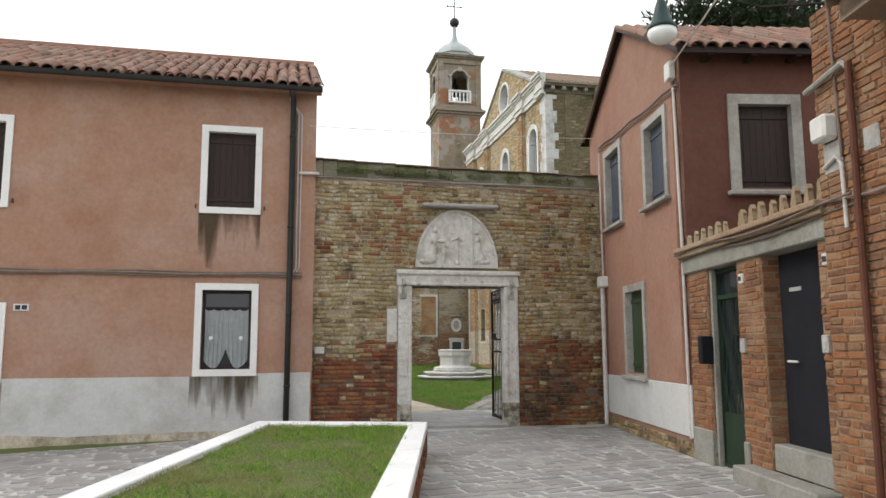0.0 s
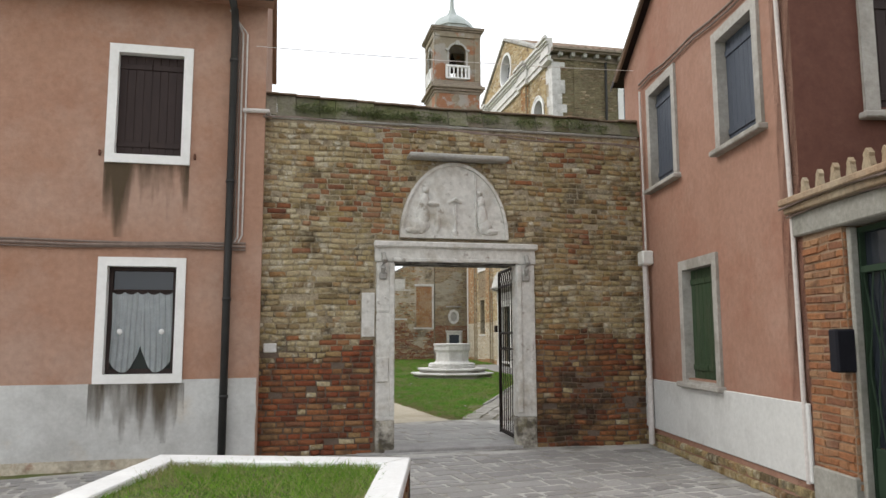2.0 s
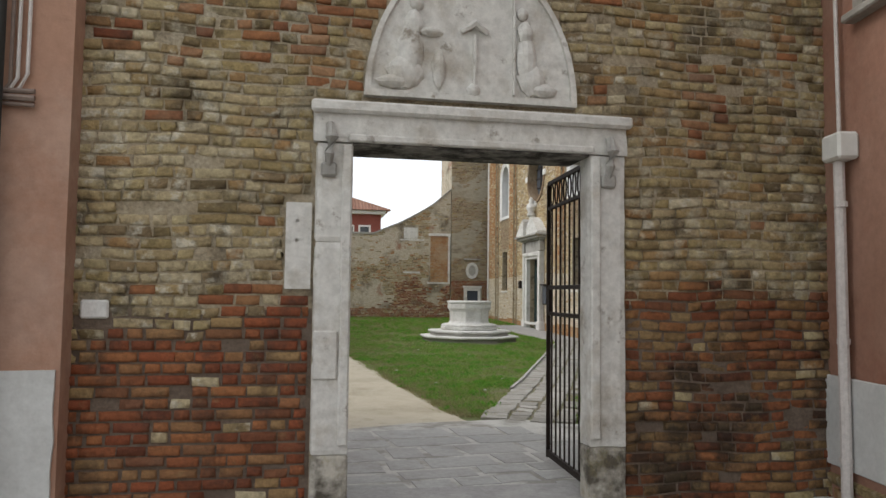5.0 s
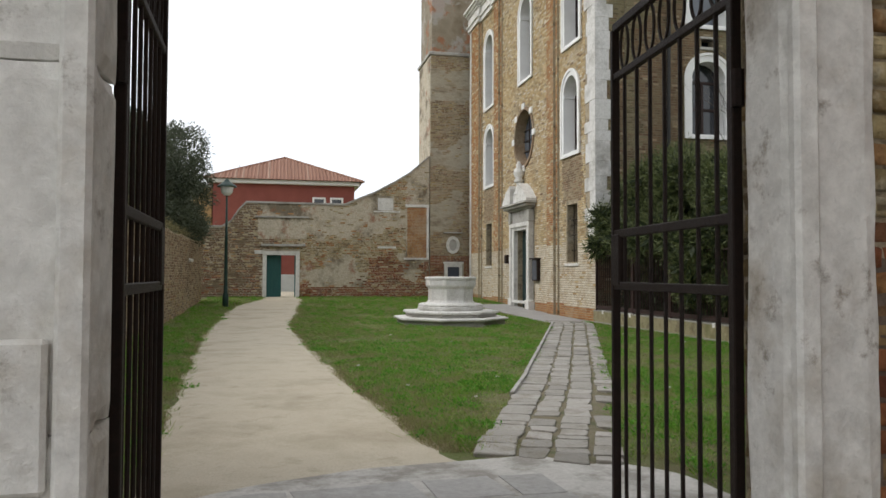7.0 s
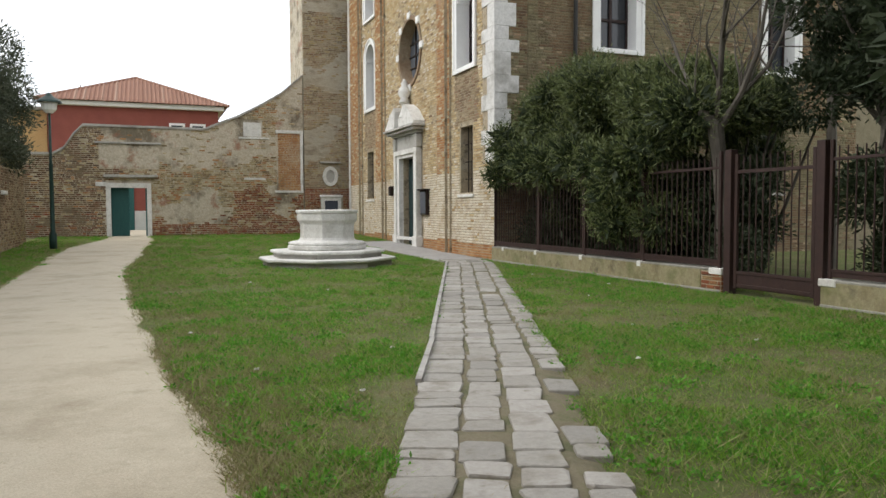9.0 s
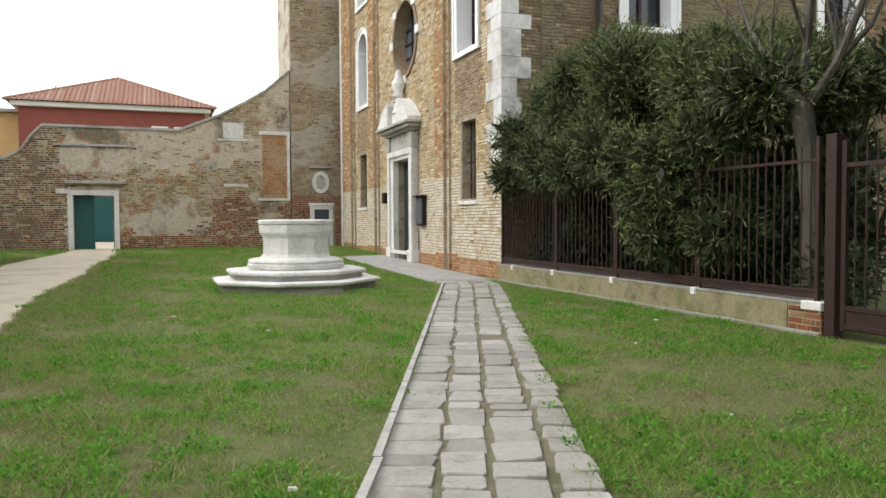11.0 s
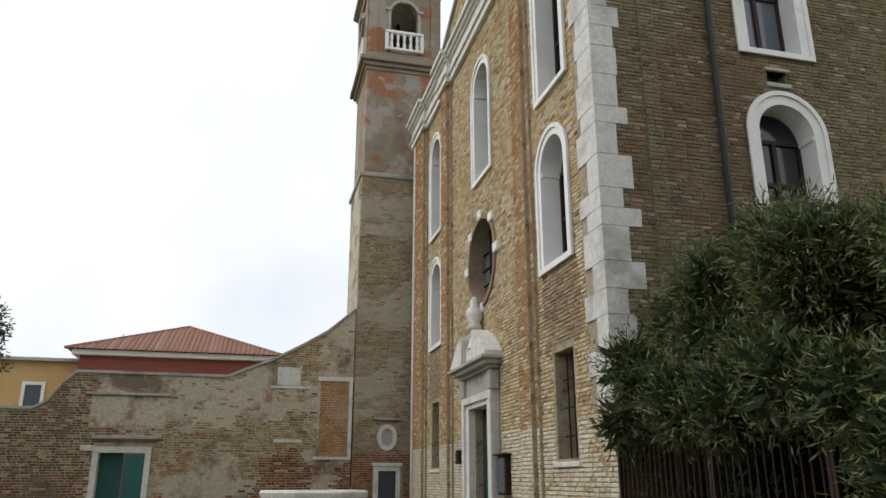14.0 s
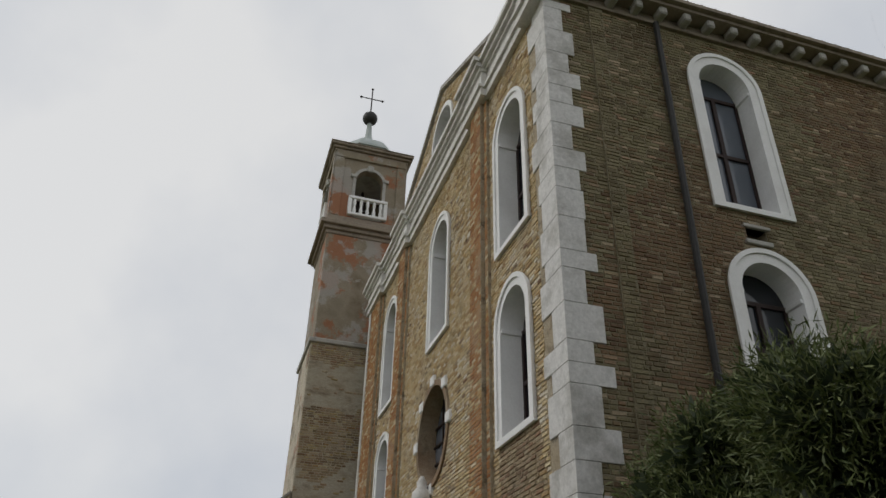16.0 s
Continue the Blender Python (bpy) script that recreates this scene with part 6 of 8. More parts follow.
    cap.add([(-0.2, -0.1, 13.18), (7.7, -0.1, 17.03), (14.5, -0.1, 13.72), (14.5, -0.1, 13.84), (7.7, -0.1, 17.17), (-0.2, -0.1, 13.3), (-0.2, 0.7, 13.18), (7.7, 0.7, 17.03), (14.5, 0.7, 13.72), (14.5, 0.7, 13.84), (7.7, 0.7, 17.17), (-0.2, 0.7, 13.3)],
            [(0, 1, 4, 5), (1, 2, 3, 4), (5, 4, 10, 11), (4, 3, 9, 10), (1, 0, 6, 7), (2, 1, 7, 8)])
    part("gable_coping", cap, STONE_GREY, fa)
    for a in FA_ARCHED:
        arched_window(fa, *a)
    for r in rects:
        (a, c), (d, _), (_, e), _ = r
        win = new("window")
        win.parent = fa
        part("reveal", Build().pierced(rect(a, d, c, e), [rect(a + 0.07, d - 0.07, c + 0.06, e - 0.07)], 0.0, 0.5), MORTAR, win)
        part("pane", Build().box(a, d, 0.42, 0.43, c, e), GLASS, win)
        part("window_sill", Build().box(a - 0.06, d + 0.06, -0.06, 0.3, c - 0.08, c + 0.01, c=0.012), STONE, win)
        for i in range(3):
            part("iron_bar", Build().tube([(a, 0.16, c + 0.45 + i * 0.5), (d, 0.16, c + 0.45 + i * 0.5)], 0.014, 6), IRON, win)
        for i in range(3):
            part("iron_bar", Build().tube([(a + 0.25 * (i + 1), 0.17, c), (a + 0.25 * (i + 1), 0.17, e)], 0.014, 6), IRON, win)
    # round windows
    for uc, zc, r, stone in ((7.66, 6.83, 1.2, False), (7.75, 15.35, 0.95, True)):
        win = new("round_window")
        win.parent = fa
        part("window_frame", Build().pierced(ring(uc, zc, r, 36), [ring(uc, zc, r - 0.13, 36)], -0.05, 0.5), STONE_WHITE if stone else BRICK_BROWN, win)
        part("pane", Build().pierced(ring(uc, zc, r - 0.1, 30), [], 0.38, 0.39), GLASS_SKY, win)
        g = Build()
        for o in (-0.42, 0.0, 0.42):
            h = math.sqrt((r - 0.12) ** 2 - o * o)
            g.box(uc + o - 0.02, uc + o + 0.02, 0.34, 0.38, zc - h, zc + h)
            g.box(uc - h, uc + h, 0.335, 0.375, zc + o - 0.02, zc + o + 0.02)
        part("glazing_bar", g, IRON, win)
        if not stone:
            for du, dz in ((0, 1), (-1, 0), (1, 0), (0.72, 0.72), (-0.72, 0.72), (0, -1)):
                part("keystone", Build().box(uc + du * (r + 0.02) - 0.14, uc + du * (r + 0.02) + 0.14, -0.08, 0.42, zc + dz * (r + 0.02) - 0.12, zc + dz * (r + 0.02) + 0.12, c=0.02), STONE_WHITE, win, "white keystone")
    # doorway
    dw = new("doorway")
    dw.parent = fa
    part("door_frame", Build().pierced([(6.45, 0.0), (6.85, 0.0), (6.85, 3.22), (8.35, 3.22), (8.35, 0.0), (8.75, 0.0), (8.75, 3.5), (6.45, 3.5)], [], -0.16, 0.5), STONE, dw, "white stone door frame")
    part("frame_moulding", Build().pierced([(6.4, 0.5), (8.8, 0.5), (8.8, 3.5), (6.4, 3.5)], [rect(6.6, 8.6, 0.4, 3.34)], -0.22, -0.15), STONE, dw)
    for a in (6.33, 8.45):
        part("pedestal", Build().box(a, a + 0.42, -0.26, 0.0, 0.05, 0.55, c=0.02), STONE, dw)
    part("frieze", Build().box(6.45, 8.75, -0.14, 0.05, 3.5, 3.98, c=0.01).box(6.35, 6.6, -0.24, 0.0, 3.5, 3.96, c=0.03).box(8.6, 8.85, -0.24, 0.0, 3.5, 3.96, c=0.03), STONE_GREY, dw)
    cor = Build()
    for z0, z1, p in ((3.98, 4.06, 0.26), (4.06, 4.16, 0.40), (4.16, 4.24, 0.50)):
        cor.box(6.55 - p, 8.65 + p, -p, 0.02, z0, z1, c=0.012)
    part("cornice", cor, STONE_GREY, dw)
    for s in (-1, 1):
        ped = Build()
        c0 = 7.6 + s * 1.5
        pts = [(c0, 4.24), (c0, 4.34), (7.6 + s * 0.95, 4.78), (7.6 + s * 0.5, 4.98), (7.6 + s * 0.42, 4.85), (7.6 + s * 0.5, 4.24)]
        if s > 0:
            pts = pts[::-1]
        ped.pierced(pts, [], -0.42, 0.02)
        part("pediment_half", ped, STONE, dw, "broken pediment half in white stone")
    part("pedestal", Build().box(7.32, 7.88, -0.34, 0.0, 4.24, 4.6, c=0.02).lathe([(0.24, 4.6), (0.18, 4.75), (0.12, 4.95), (0.16, 5.08)], 7.6, -0.16, 10), STONE, dw)
    leafs = Build().box(6.85, 7.59, 0.20, 0.26, 0.1, 3.22, c=0.006).box(7.61, 8.35, 0.20, 0.26, 0.1, 3.22, c=0.006)
    for a in (6.93, 7.69):
        for z0, z1 in ((0.25, 1.1), (1.2, 2.05), (2.15, 3.05)):
            leafs.box(a, a + 0.58, 0.175, 0.205, z0, z1, c=0.012)
    part("door", leafs, DOOR_TEAL, dw, "dark teal panelled double door")
    part("step", Build().box(6.5, 8.7, -0.3, 0.45, -0.1, 0.16, c=0.015), STONE_GREY, dw)
    # corner stones, on both sides of the corner
    rg = random.Random(17)
    z, k = 2.68, 0
    while z < 13.35:
        h = rg.uniform(0.3, 0.62)
        h = min(h, 13.4 - z)
        a, c = (rg.uniform(0.62, 0.84), rg.uniform(0.32, 0.46)) if k % 2 else (rg.uniform(0.36, 0.56), rg.uniform(0.46, 0.74))
        q = Build().box(12.0 - 0.028, 12.0 + c, 33.05 - 0.028, 33.05 + a, z + 0.002, z + h - 0.002, c=0.007)
        part("corner_stone", q, STONE_QUOIN, th)
        z += h
        k += 1
    # flank
    fl = new("flank")
    fl.parent, fl.matrix_local = th, FL
    out = rect(0.7, 27.0, -0.2, 13.6)
    vents = [rect(3.56, 3.98, 8.62, 8.88), rect(9.5, 9.95, 8.62, 8.88)]
    lows = [rect(9.0, 9.95, 1.9, 3.95)]
    holes = [arch(a + 0.03, b - 0.03, c + 0.03, d - 0.03, 20) for a, b, c, d in FL_ARCHED]
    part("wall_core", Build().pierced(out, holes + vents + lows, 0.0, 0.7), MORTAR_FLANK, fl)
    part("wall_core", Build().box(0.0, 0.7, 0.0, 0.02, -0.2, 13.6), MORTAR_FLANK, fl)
    full = rect(0.0, 13.0, 0.05, 13.55)
    skip = [arch(a, b, c, d, 20) for a, b, c, d in FL_ARCHED[:4]] + vents + lows + [rect(-0.1, 0.32, 2.7, 13.4)]
    bl = courses(full, skip, 0.05, 13.55, rng, pitch=0.075, long=0.25)
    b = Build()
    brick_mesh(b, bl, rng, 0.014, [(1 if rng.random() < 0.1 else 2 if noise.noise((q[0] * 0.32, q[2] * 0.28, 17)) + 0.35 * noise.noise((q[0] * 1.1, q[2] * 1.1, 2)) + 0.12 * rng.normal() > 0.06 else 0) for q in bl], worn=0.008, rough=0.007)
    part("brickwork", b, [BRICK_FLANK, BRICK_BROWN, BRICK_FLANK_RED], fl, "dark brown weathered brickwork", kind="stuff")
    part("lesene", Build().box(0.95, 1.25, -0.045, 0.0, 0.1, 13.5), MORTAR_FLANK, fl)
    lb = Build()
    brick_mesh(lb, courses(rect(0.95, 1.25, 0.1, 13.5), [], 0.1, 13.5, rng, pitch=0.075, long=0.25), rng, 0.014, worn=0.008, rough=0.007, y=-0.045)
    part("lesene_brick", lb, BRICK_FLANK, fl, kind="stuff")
    for a in FL_ARCHED:
        arched_window(fl, *a, w=0.24, sky=a[2] > 8)
    for r in vents + lows:
        (a, c), (d, _), (_, e), _ = r
        part("dark_opening", Build().box(a, d, 0.3, 0.32, c, e), GLASS, fl)
        part("sill", Build().box(a - 0.06, d + 0.06, -0.06, 0.2, c - 0.08, c + 0.01, c=0.01), STONE_GREY, fl)
        part("head_stone", Build().box(a - 0.06, d + 0.06, -0.06, 0.2, e, e + 0.07, c=0.01), STONE_GREY, fl)
    part("downpipe", Build().tube([(2.42, -0.1, 13.5), (2.32, -0.1, 0.1)], 0.06, 8), PIPE_DARK, fl, "dark church downpipe")
    cor = Build()
    for z0, z1, p in ((13.5, 13.6, 0.08), (13.76, 13.84, 0.38), (13.84, 13.93, 0.48)):
        cor.box(-0.1, 27.0, -p, 0.1, z0, z1)
    cor.box(-0.1, 27, -0.05, 0.1, 13.6, 13.76)
    part("cornice", cor, STONE_BROWN, fl)
    for i in range(48):
        u = 0.3 + i * 0.55
        part("cornice_bracket", Build().box(u - 0.09, u + 0.09, -0.33, -0.05, 13.58, 13.77, c=0.03), STONE_GREY, fl)
    # roof and the far walls
    roof = Build()
    roof.add([(12.5, 32.62, 13.92), (39, 32.62, 13.92), (39, 39.7, 17.0), (12.5, 39.7, 17.0), (12.5, 47.3, 13.4), (39, 47.3, 13.4)], [(0, 1, 2, 3), (3, 2, 5, 4)])
    part("roof_deck", roof, TILE_GREY, th)
    rt = Build()
    for i in range(80):
        x = 12.7 + i * 0.33
        rt.add([(x - 0.11, 32.6, 13.93), (x, 32.6, 14.0), (x + 0.11, 32.6, 13.93), (x - 0.11, 39.7, 17.05), (x, 39.7, 17.17), (x + 0.11, 39.7, 17.05)], [(0, 1, 4, 3), (1, 2, 5, 4), (0, 2, 1)])
    part("roof_tiles", rt, TILE_GREY, th, "weathered tiled church roof", kind="stuff")
    far = Build().box(38.4, 39, 33.1, 47, -0.2, 14.2).box(12.7, 39, 46.6, 47.2, -0.2, 13.4)
    part("wall", far, BRICK_BROWN, th)


church()
nb = thing("notice_board", FA @ pose(8.95, -0.02, 1.26), "dark framed glass notice board by the door", "notice board")
part("case", Build().box(0.0, 0.56, -0.12, 0.02, 0.0, 0.8, c=0.015), IRON, nb)
part("pane", Build().box(0.05, 0.51, -0.128, -0.12, 0.05, 0.75), GLASS_SKY, nb)
part("hood", Build().box(-0.06, 0.62, -0.2, 0.02, 0.8, 0.84, c=0.01), IRON, nb)
mb = Build().box(5.55, 5.8, -0.16, 0.0, 1.95, 2.3, c=0.02)
solid("wall_lantern_box", mb, IRON, "small dark box beside the church door", "box", m=FA)


def urn_statue():
    b = Build()
    b.lathe([(0.16, 5.06), (0.2, 5.14), (0.13, 5.24), (0.22, 5.4), (0.2, 5.55), (0.1, 5.66), (0.12, 5.76), (0.03, 5.9)], 7.6, -0.2, 12)
    solid("stone_bust", b, STONE, "small plain white stone finial form", "statue", m=FA, smooth=True)


urn_statue()


# ---- bell tower ----
def bell_tower():
    x0, x1, y0, y1 = 9.99, 13.05, 48.28, 51.34
    cx, cy = (x0 + x1) / 2, (y0 + y1) / 2
    th = thing("bell_tower", Matrix.Translation((cx, cy, 0)), "square brick bell tower with lead cupola", "tower")
    h = (x1 - x0) / 2
    part("shaft", Build().box(-h, h, -h, h, -0.2, 12.5, c=0.02), TOWER_LOW, th, "worn brown rendered lower shaft")
    rng = np.random.default_rng(61)
    bb = Build()
    bl = [q for q in courses(rect(-h, h, 2.4, 12.4), [], 2.4, 12.4, rng, pitch=0.08, long=0.26) if noise.noise((q[0] * 0.6, q[2] * 0.6, 5)) > 0.0 or rng.random() < 0.1]
    brick_mesh(bb, bl, rng, 0.012, [0 if rng.random() > 0.3 else 1 for q in bl], y=-h, worn=0.01)
    bl = courses(rect(-h, h - 0.95, 0.3, 2.4), [rect(-0.86 + 0.05, 0.2, 0.3, 2.05)], 0.3, 2.4, rng, pitch=0.075, long=0.25)
    brick_mesh(bb, bl, rng, 0.012, 2, y=-h)
    part("brickwork", bb, [BRICK_BROWN, BRICK_OCHRE, BRICK_RED], th, "patches of bare brick", kind="stuff")
    part("string_course", Build().box(-h - 0.09, h + 0.09, -h - 0.09, h + 0.09, 12.42, 12.6, c=0.03), STONE_GREY, th)
    part("corner_strip", Build().box(-h - 0.012, -h + 0.1, -h + 0.1, h - 0.1, 4.8, 12.4), PLASTER_OLD, th)
    k = h - 0.08
    part("shaft", Build().box(-k, k, -k, k, 12.6, 17.1, c=0.02), TOWER_RENDER, th, "upper shaft with patchy red and grey render")
    cor = Build()
    for z0, z1, p in ((17.0, 17.16, 0.05), (17.16, 17.32, 0.16), (17.32, 17.5, 0.30), (17.5, 17.66, 0.12), (17.66, 17.85, 0.06)):
        cor.box(-k - p, k + p, -k - p, k + p, z0, z1, c=0.02)
    part("cornice", cor, STONE_BROWN, th, "stepped brown stone cornice")
    for r in range(4):
        wall = part("belfry_wall", Build().pierced(rect(-k, k, 17.85, 21.02), [arch(-0.55, 0.55, 17.95, 20.28, 18)], -k + (0.0 if r % 2 == 0 else 0.002), -k + 0.35), TOWER_RENDER, th)
        turn = Matrix.Rotation(r * math.pi / 2, 4, "Z")
        wall.matrix_local = turn
        tr = Build()
        for u in (-k, k - 0.36):
            tr.box(u, u + 0.36, -k - 0.07, -k, 17.85, 20.7, c=0.015)
        tr.box(-k, k, -k - 0.09, -k, 20.7, 21.02, c=0.02)
        p = part("corner_pilaster", tr, TOWER_RENDER, th)
        p.matrix_local = turn
        tr = Build().pierced(arch(-0.67, 0.67, 17.95, 20.40, 18), [arch(-0.55, 0.55, 17.9, 20.28, 18)], -k - 0.05, -k)
        for u in (-0.78, 0.54):
            tr.box(u, u + 0.24, -k - 0.1, -k, 19.8, 19.95, c=0.02)
        tr.box(-0.13, 0.13, -k - 0.12, -k, 20.2, 20.5, c=0.03)
        p = part("arch_trim", tr, STONE_GREY, th)
        p.matrix_local = turn
        bal = Build().box(-0.78, 0.78, -k - 0.16, -k + 0.02, 18.72, 18.85, c=0.02).box(-0.78, 0.78, -k - 0.16, -k + 0.02, 17.95, 18.07, c=0.02)
        for u in (-0.72, 0.72):
            bal.box(u - 0.07, u + 0.07, -k - 0.14, -k - 0.02, 18.07, 18.72, c=0.01)
        p = part("balustrade", bal, STONE_WHITE, th, "white stone balustrade")
        p.matrix_local = turn
        for i in range(5):
            bs = part("baluster", Build().lathe([(0.05, 18.07), (0.075, 18.2), (0.04, 18.38), (0.07, 18.55), (0.05, 18.72)], -0.52 + i * 0.26, -k - 0.08, 8), STONE_WHITE, p)
    part("belfry_floor", Build().box(-k + 0.3, k - 0.3, -k + 0.3, k - 0.3, 17.8, 17.9), STONE_GREY, th)
    part("belfry_ceiling", Build().box(-k + 0.3, k - 0.3, -k + 0.3, k - 0.3, 20.7, 20.8), STONE_GREY, th)
    part("bell", Build().lathe([(0.42, 19.0), (0.36, 19.1), (0.3, 19.4), (0.26, 19.7), (0.12, 19.85), (0.05, 20.2)], 0, 0, 16), IRON, th, "dark bronze bell", smooth=True)
    cor = Build()
    for z0, z1, p in ((20.98, 21.08, 0.08), (21.08, 21.19, 0.17), (21.19, 21.30, 0.27), (21.30, 21.35, 0.29)):
        cor.box(-k - p, k + p, -k - p, k + p, z0, z1, c=0.02)
    part("cornice", cor, STONE_BROWN, th, "projecting top cornice")
    part("drum", Build().lathe([(1.42, 21.35), (1.40, 21.72)], 0, 0, 8, turn=math.pi / 8), LEAD, th)
    part("cupola", Build().lathe([(1.50, 21.72), (1.46, 21.84), (1.30, 22.1), (1.04, 22.38), (0.74, 22.58), (0.46, 22.72), (0.27, 22.95), (0.15, 23.3), (0.10, 24.05)], 0, 0, 8, turn=math.pi / 8), LEAD, th, "pale lead covered octagonal cupola")
    bm = bmesh.new()
    bmesh.ops.create_uvsphere(bm, u_segments=16, v_segments=10, radius=0.34)
    for q in bm.verts:
        q.co.z += 24.35
    part("ball", Build().bm(bm), PIPE_DARK, th, "dark metal ball", smooth=True)
    cr = Build().tube([(0, 0, 24.6), (0, 0, 26.15)], 0.03, 6).tube([(-0.5, 0, 25.55), (0.5, 0, 25.55)], 0.025, 6)
    for p in ((-0.5, 25.55), (0.5, 25.55), (0, 26.15)):
        cr.lathe([(0.01, p[1] - 0.08), (0.07, p[1]), (0.01, p[1] + 0.08)], p[0], 0, 6)
    part("cross", cr, IRON, th, "thin iron cross")


bell_tower()
tf = pose(0, 48.28, 0)
ov = thing("oval_plaque", tf, "carved oval stone plaque with a small ledge", "plaque")
part("surround", Build().pierced(ring(11.15, 2.95, 0.34, 24, 0.44), [ring(11.15, 2.95, 0.2, 24, 0.29)], -0.09, 0.0), STONE, ov)
part("tablet", Build().pierced(ring(11.15, 2.95, 0.22, 24, 0.31), [], -0.04, 0.0), STONE_GREY, ov)
part("ledge", Build().box(10.68, 11.62, -0.14, 0.0, 3.52, 3.6, c=0.01), STONE_GREY, ov)
nd = thing("small_niche_door", tf, "small grey-blue door in a stone frame", "door")
part("door_frame", Build().pierced(rect(10.72, 11.62, 0.25, 2.0), [rect(10.88, 11.48, 0.25, 1.86)], -0.09, 0.0), STONE, nd)
part("lintel", Build().box(10.66, 11.68, -0.13, 0.0, 2.0, 2.12, c=0.015), STONE, nd)
part("leaf", Build().box(10.88, 11.48, -0.03, 0.0, 0.25, 1.86).box(10.95, 11.41, -0.045, -0.03, 1.2, 1.75, c=0.006).box(10.95, 11.41, -0.045, -0.03, 0.4, 1.08, c=0.006), SHUTTER_BLUE, nd)


# ---- far wall of the yard ----
def back_wall():
    th = thing("wall_back", pose(0, 48.28, 0), "old patched brick wall rising in a curve to the tower", "wall", kind="structure")
    out = [(-6.0, -0.2), (9.95, -0.2), (9.95, 7.28), (9.0, 6.45), (8.2, 5.95), (7.2, 5.4), (6.3, 5.03), (5.8, 4.8), (1.2, 4.82), (0.85, 4.45), (0.5, 3.9), (0.1, 3.66), (-6.0, 3.6)]
    door = rect(2.14, 3.52, 0.3, 2.4)
    part("wall_core", Build().pierced(out, [door], 0.0, 0.5), PLASTER_OLD, th)
    rng = np.random.default_rng(71)
    skip = [rect(1.98, 3.68, -0.3, 2.6), rect(1.75, 4.0, 3.15, 4.12), rect(8.8, 10.1, 2.25, 4.85), rect(7.35, 8.2, 4.55, 5.25)]
    bl, ks = [], []
    for q in courses(out, skip, 0.25, 7.2, rng, pitch=0.078, long=0.26):
        u, z = (q[0] + q[1]) / 2, (q[2] + q[3]) / 2
        n1 = noise.noise((u * 0.45, z * 0.6, 1)) + 0.35 * noise.noise((u * 1.6, z * 1.6, 4))
        if n1 < 0.06 and z > 0.9 and u > 1.9 and rng.random() < 0.9:
            continue
        bl.append(q)
        ks.append(5 if u < 2.6 + noise.noise((z, 1, 1)) and rng.random() < 0.75 else 2 if (z < 1.35 + noise.noise((u * 0.7, 0, 2)) + (0.9 if u > 7 else 0) and rng.random() < 0.85) else (3 if rng.random() < 0.18 else 1 if rng.random() < 0.4 else 4))
    b = Build()
    brick_mesh(b, bl, rng, 0.014, ks, worn=0.01, rough=0.009)
    gh = courses(rect(8.85, 9.95, 2.3, 4.78), [], 2.3, 4.78, rng, pitch=0.075, long=0.25)
    brick_mesh(b, gh, rng, 0.01, 3)
    part("brickwork", b, [BRICK_BROWN, BRICK_OCHRE, BRICK_RED, BRICK_RUST, BRICK_CREAM, BRICK_SOOT], th, "brown and red brickwork with peeling plaster", kind="stuff")
    cap = Build()
    top = out[2:]
    for (a, c), (d, e) in zip(top[:-1], top[1:]):
        cap.add([(a, -0.06, c), (d, -0.06, e), (d, 0.55, e), (a, 0.55, c), (a, -0.06, c + 0.09), (d, -0.06, e + 0.09), (d, 0.55, e + 0.09), (a, 0.55, c + 0.09)], [(4, 7, 6, 5), (0, 4, 5, 1), (3, 2, 6, 7), (0, 1, 2, 3)])
    part("coping", cap, STONE_GREY, th, "dark weathered coping")
    part("render_panel", Build().box(1.78, 2.95, -0.02, 0.0, 3.18, 4.1, c=0.006).box(3.12, 4.0, -0.02, 0.0, 3.18, 4.1, c=0.006), PLASTER_OLD, th, "pale plaster panel over the door")
    part("panel_ledge", Build().box(1.6, 4.1, -0.1, 0.0, 4.14, 4.22, c=0.01).box(1.9, 3.95, -0.22, 0.0, 2.78, 2.9, c=0.02), STONE_GREY, th)
    part("grey_patch", Build().box(7.4, 8.15, -0.018, 0.0, 4.6, 5.2, c=0.006).box(7.2, 8.5, -0.03, 0.0, 4.5, 4.58, c=0.006).box(7.4, 8.3, -0.02, 0.0, 2.75, 2.85), STONE, th)
    part("blocked_window_trim", Build().box(9.82, 9.94, -0.06, 0.0, 2.3, 4.9, c=0.01).box(8.75, 9.95, -0.05, 0.0, 4.78, 4.92, c=0.01).box(8.7, 9.94, -0.06, 0.0, 2.2, 2.3, c=0.01), STONE, th)
    part("door_frame", Build().pierced([(1.98, 0.2), (3.68, 0.2), (3.68, 2.56), (1.98, 2.56)], [rect(2.15, 3.51, 0.25, 2.38)], -0.09, 0.5), STONE, th, "white stone door frame")
    part("lintel_stub", Build().box(1.6, 2.0, -0.08, 0.0, 2.42, 2.6, c=0.015), STONE, th)
    part("door", Build().box(2.15, 2.83, 0.3, 0.36, 0.35, 2.38, c=0.006), TEAL, th, "teal painted door leaf")
    lf = part("door", Build().box(0.0, 0.68, 0.0, 0.05, 0.35, 2.38, c=0.006), TEAL, th, "teal painted door leaf standing open")
    lf.matrix_local = Matrix.Translation((3.5, 0.46, 0)) @ Matrix.Rotation(radians(88), 4, "Z")


back_wall()


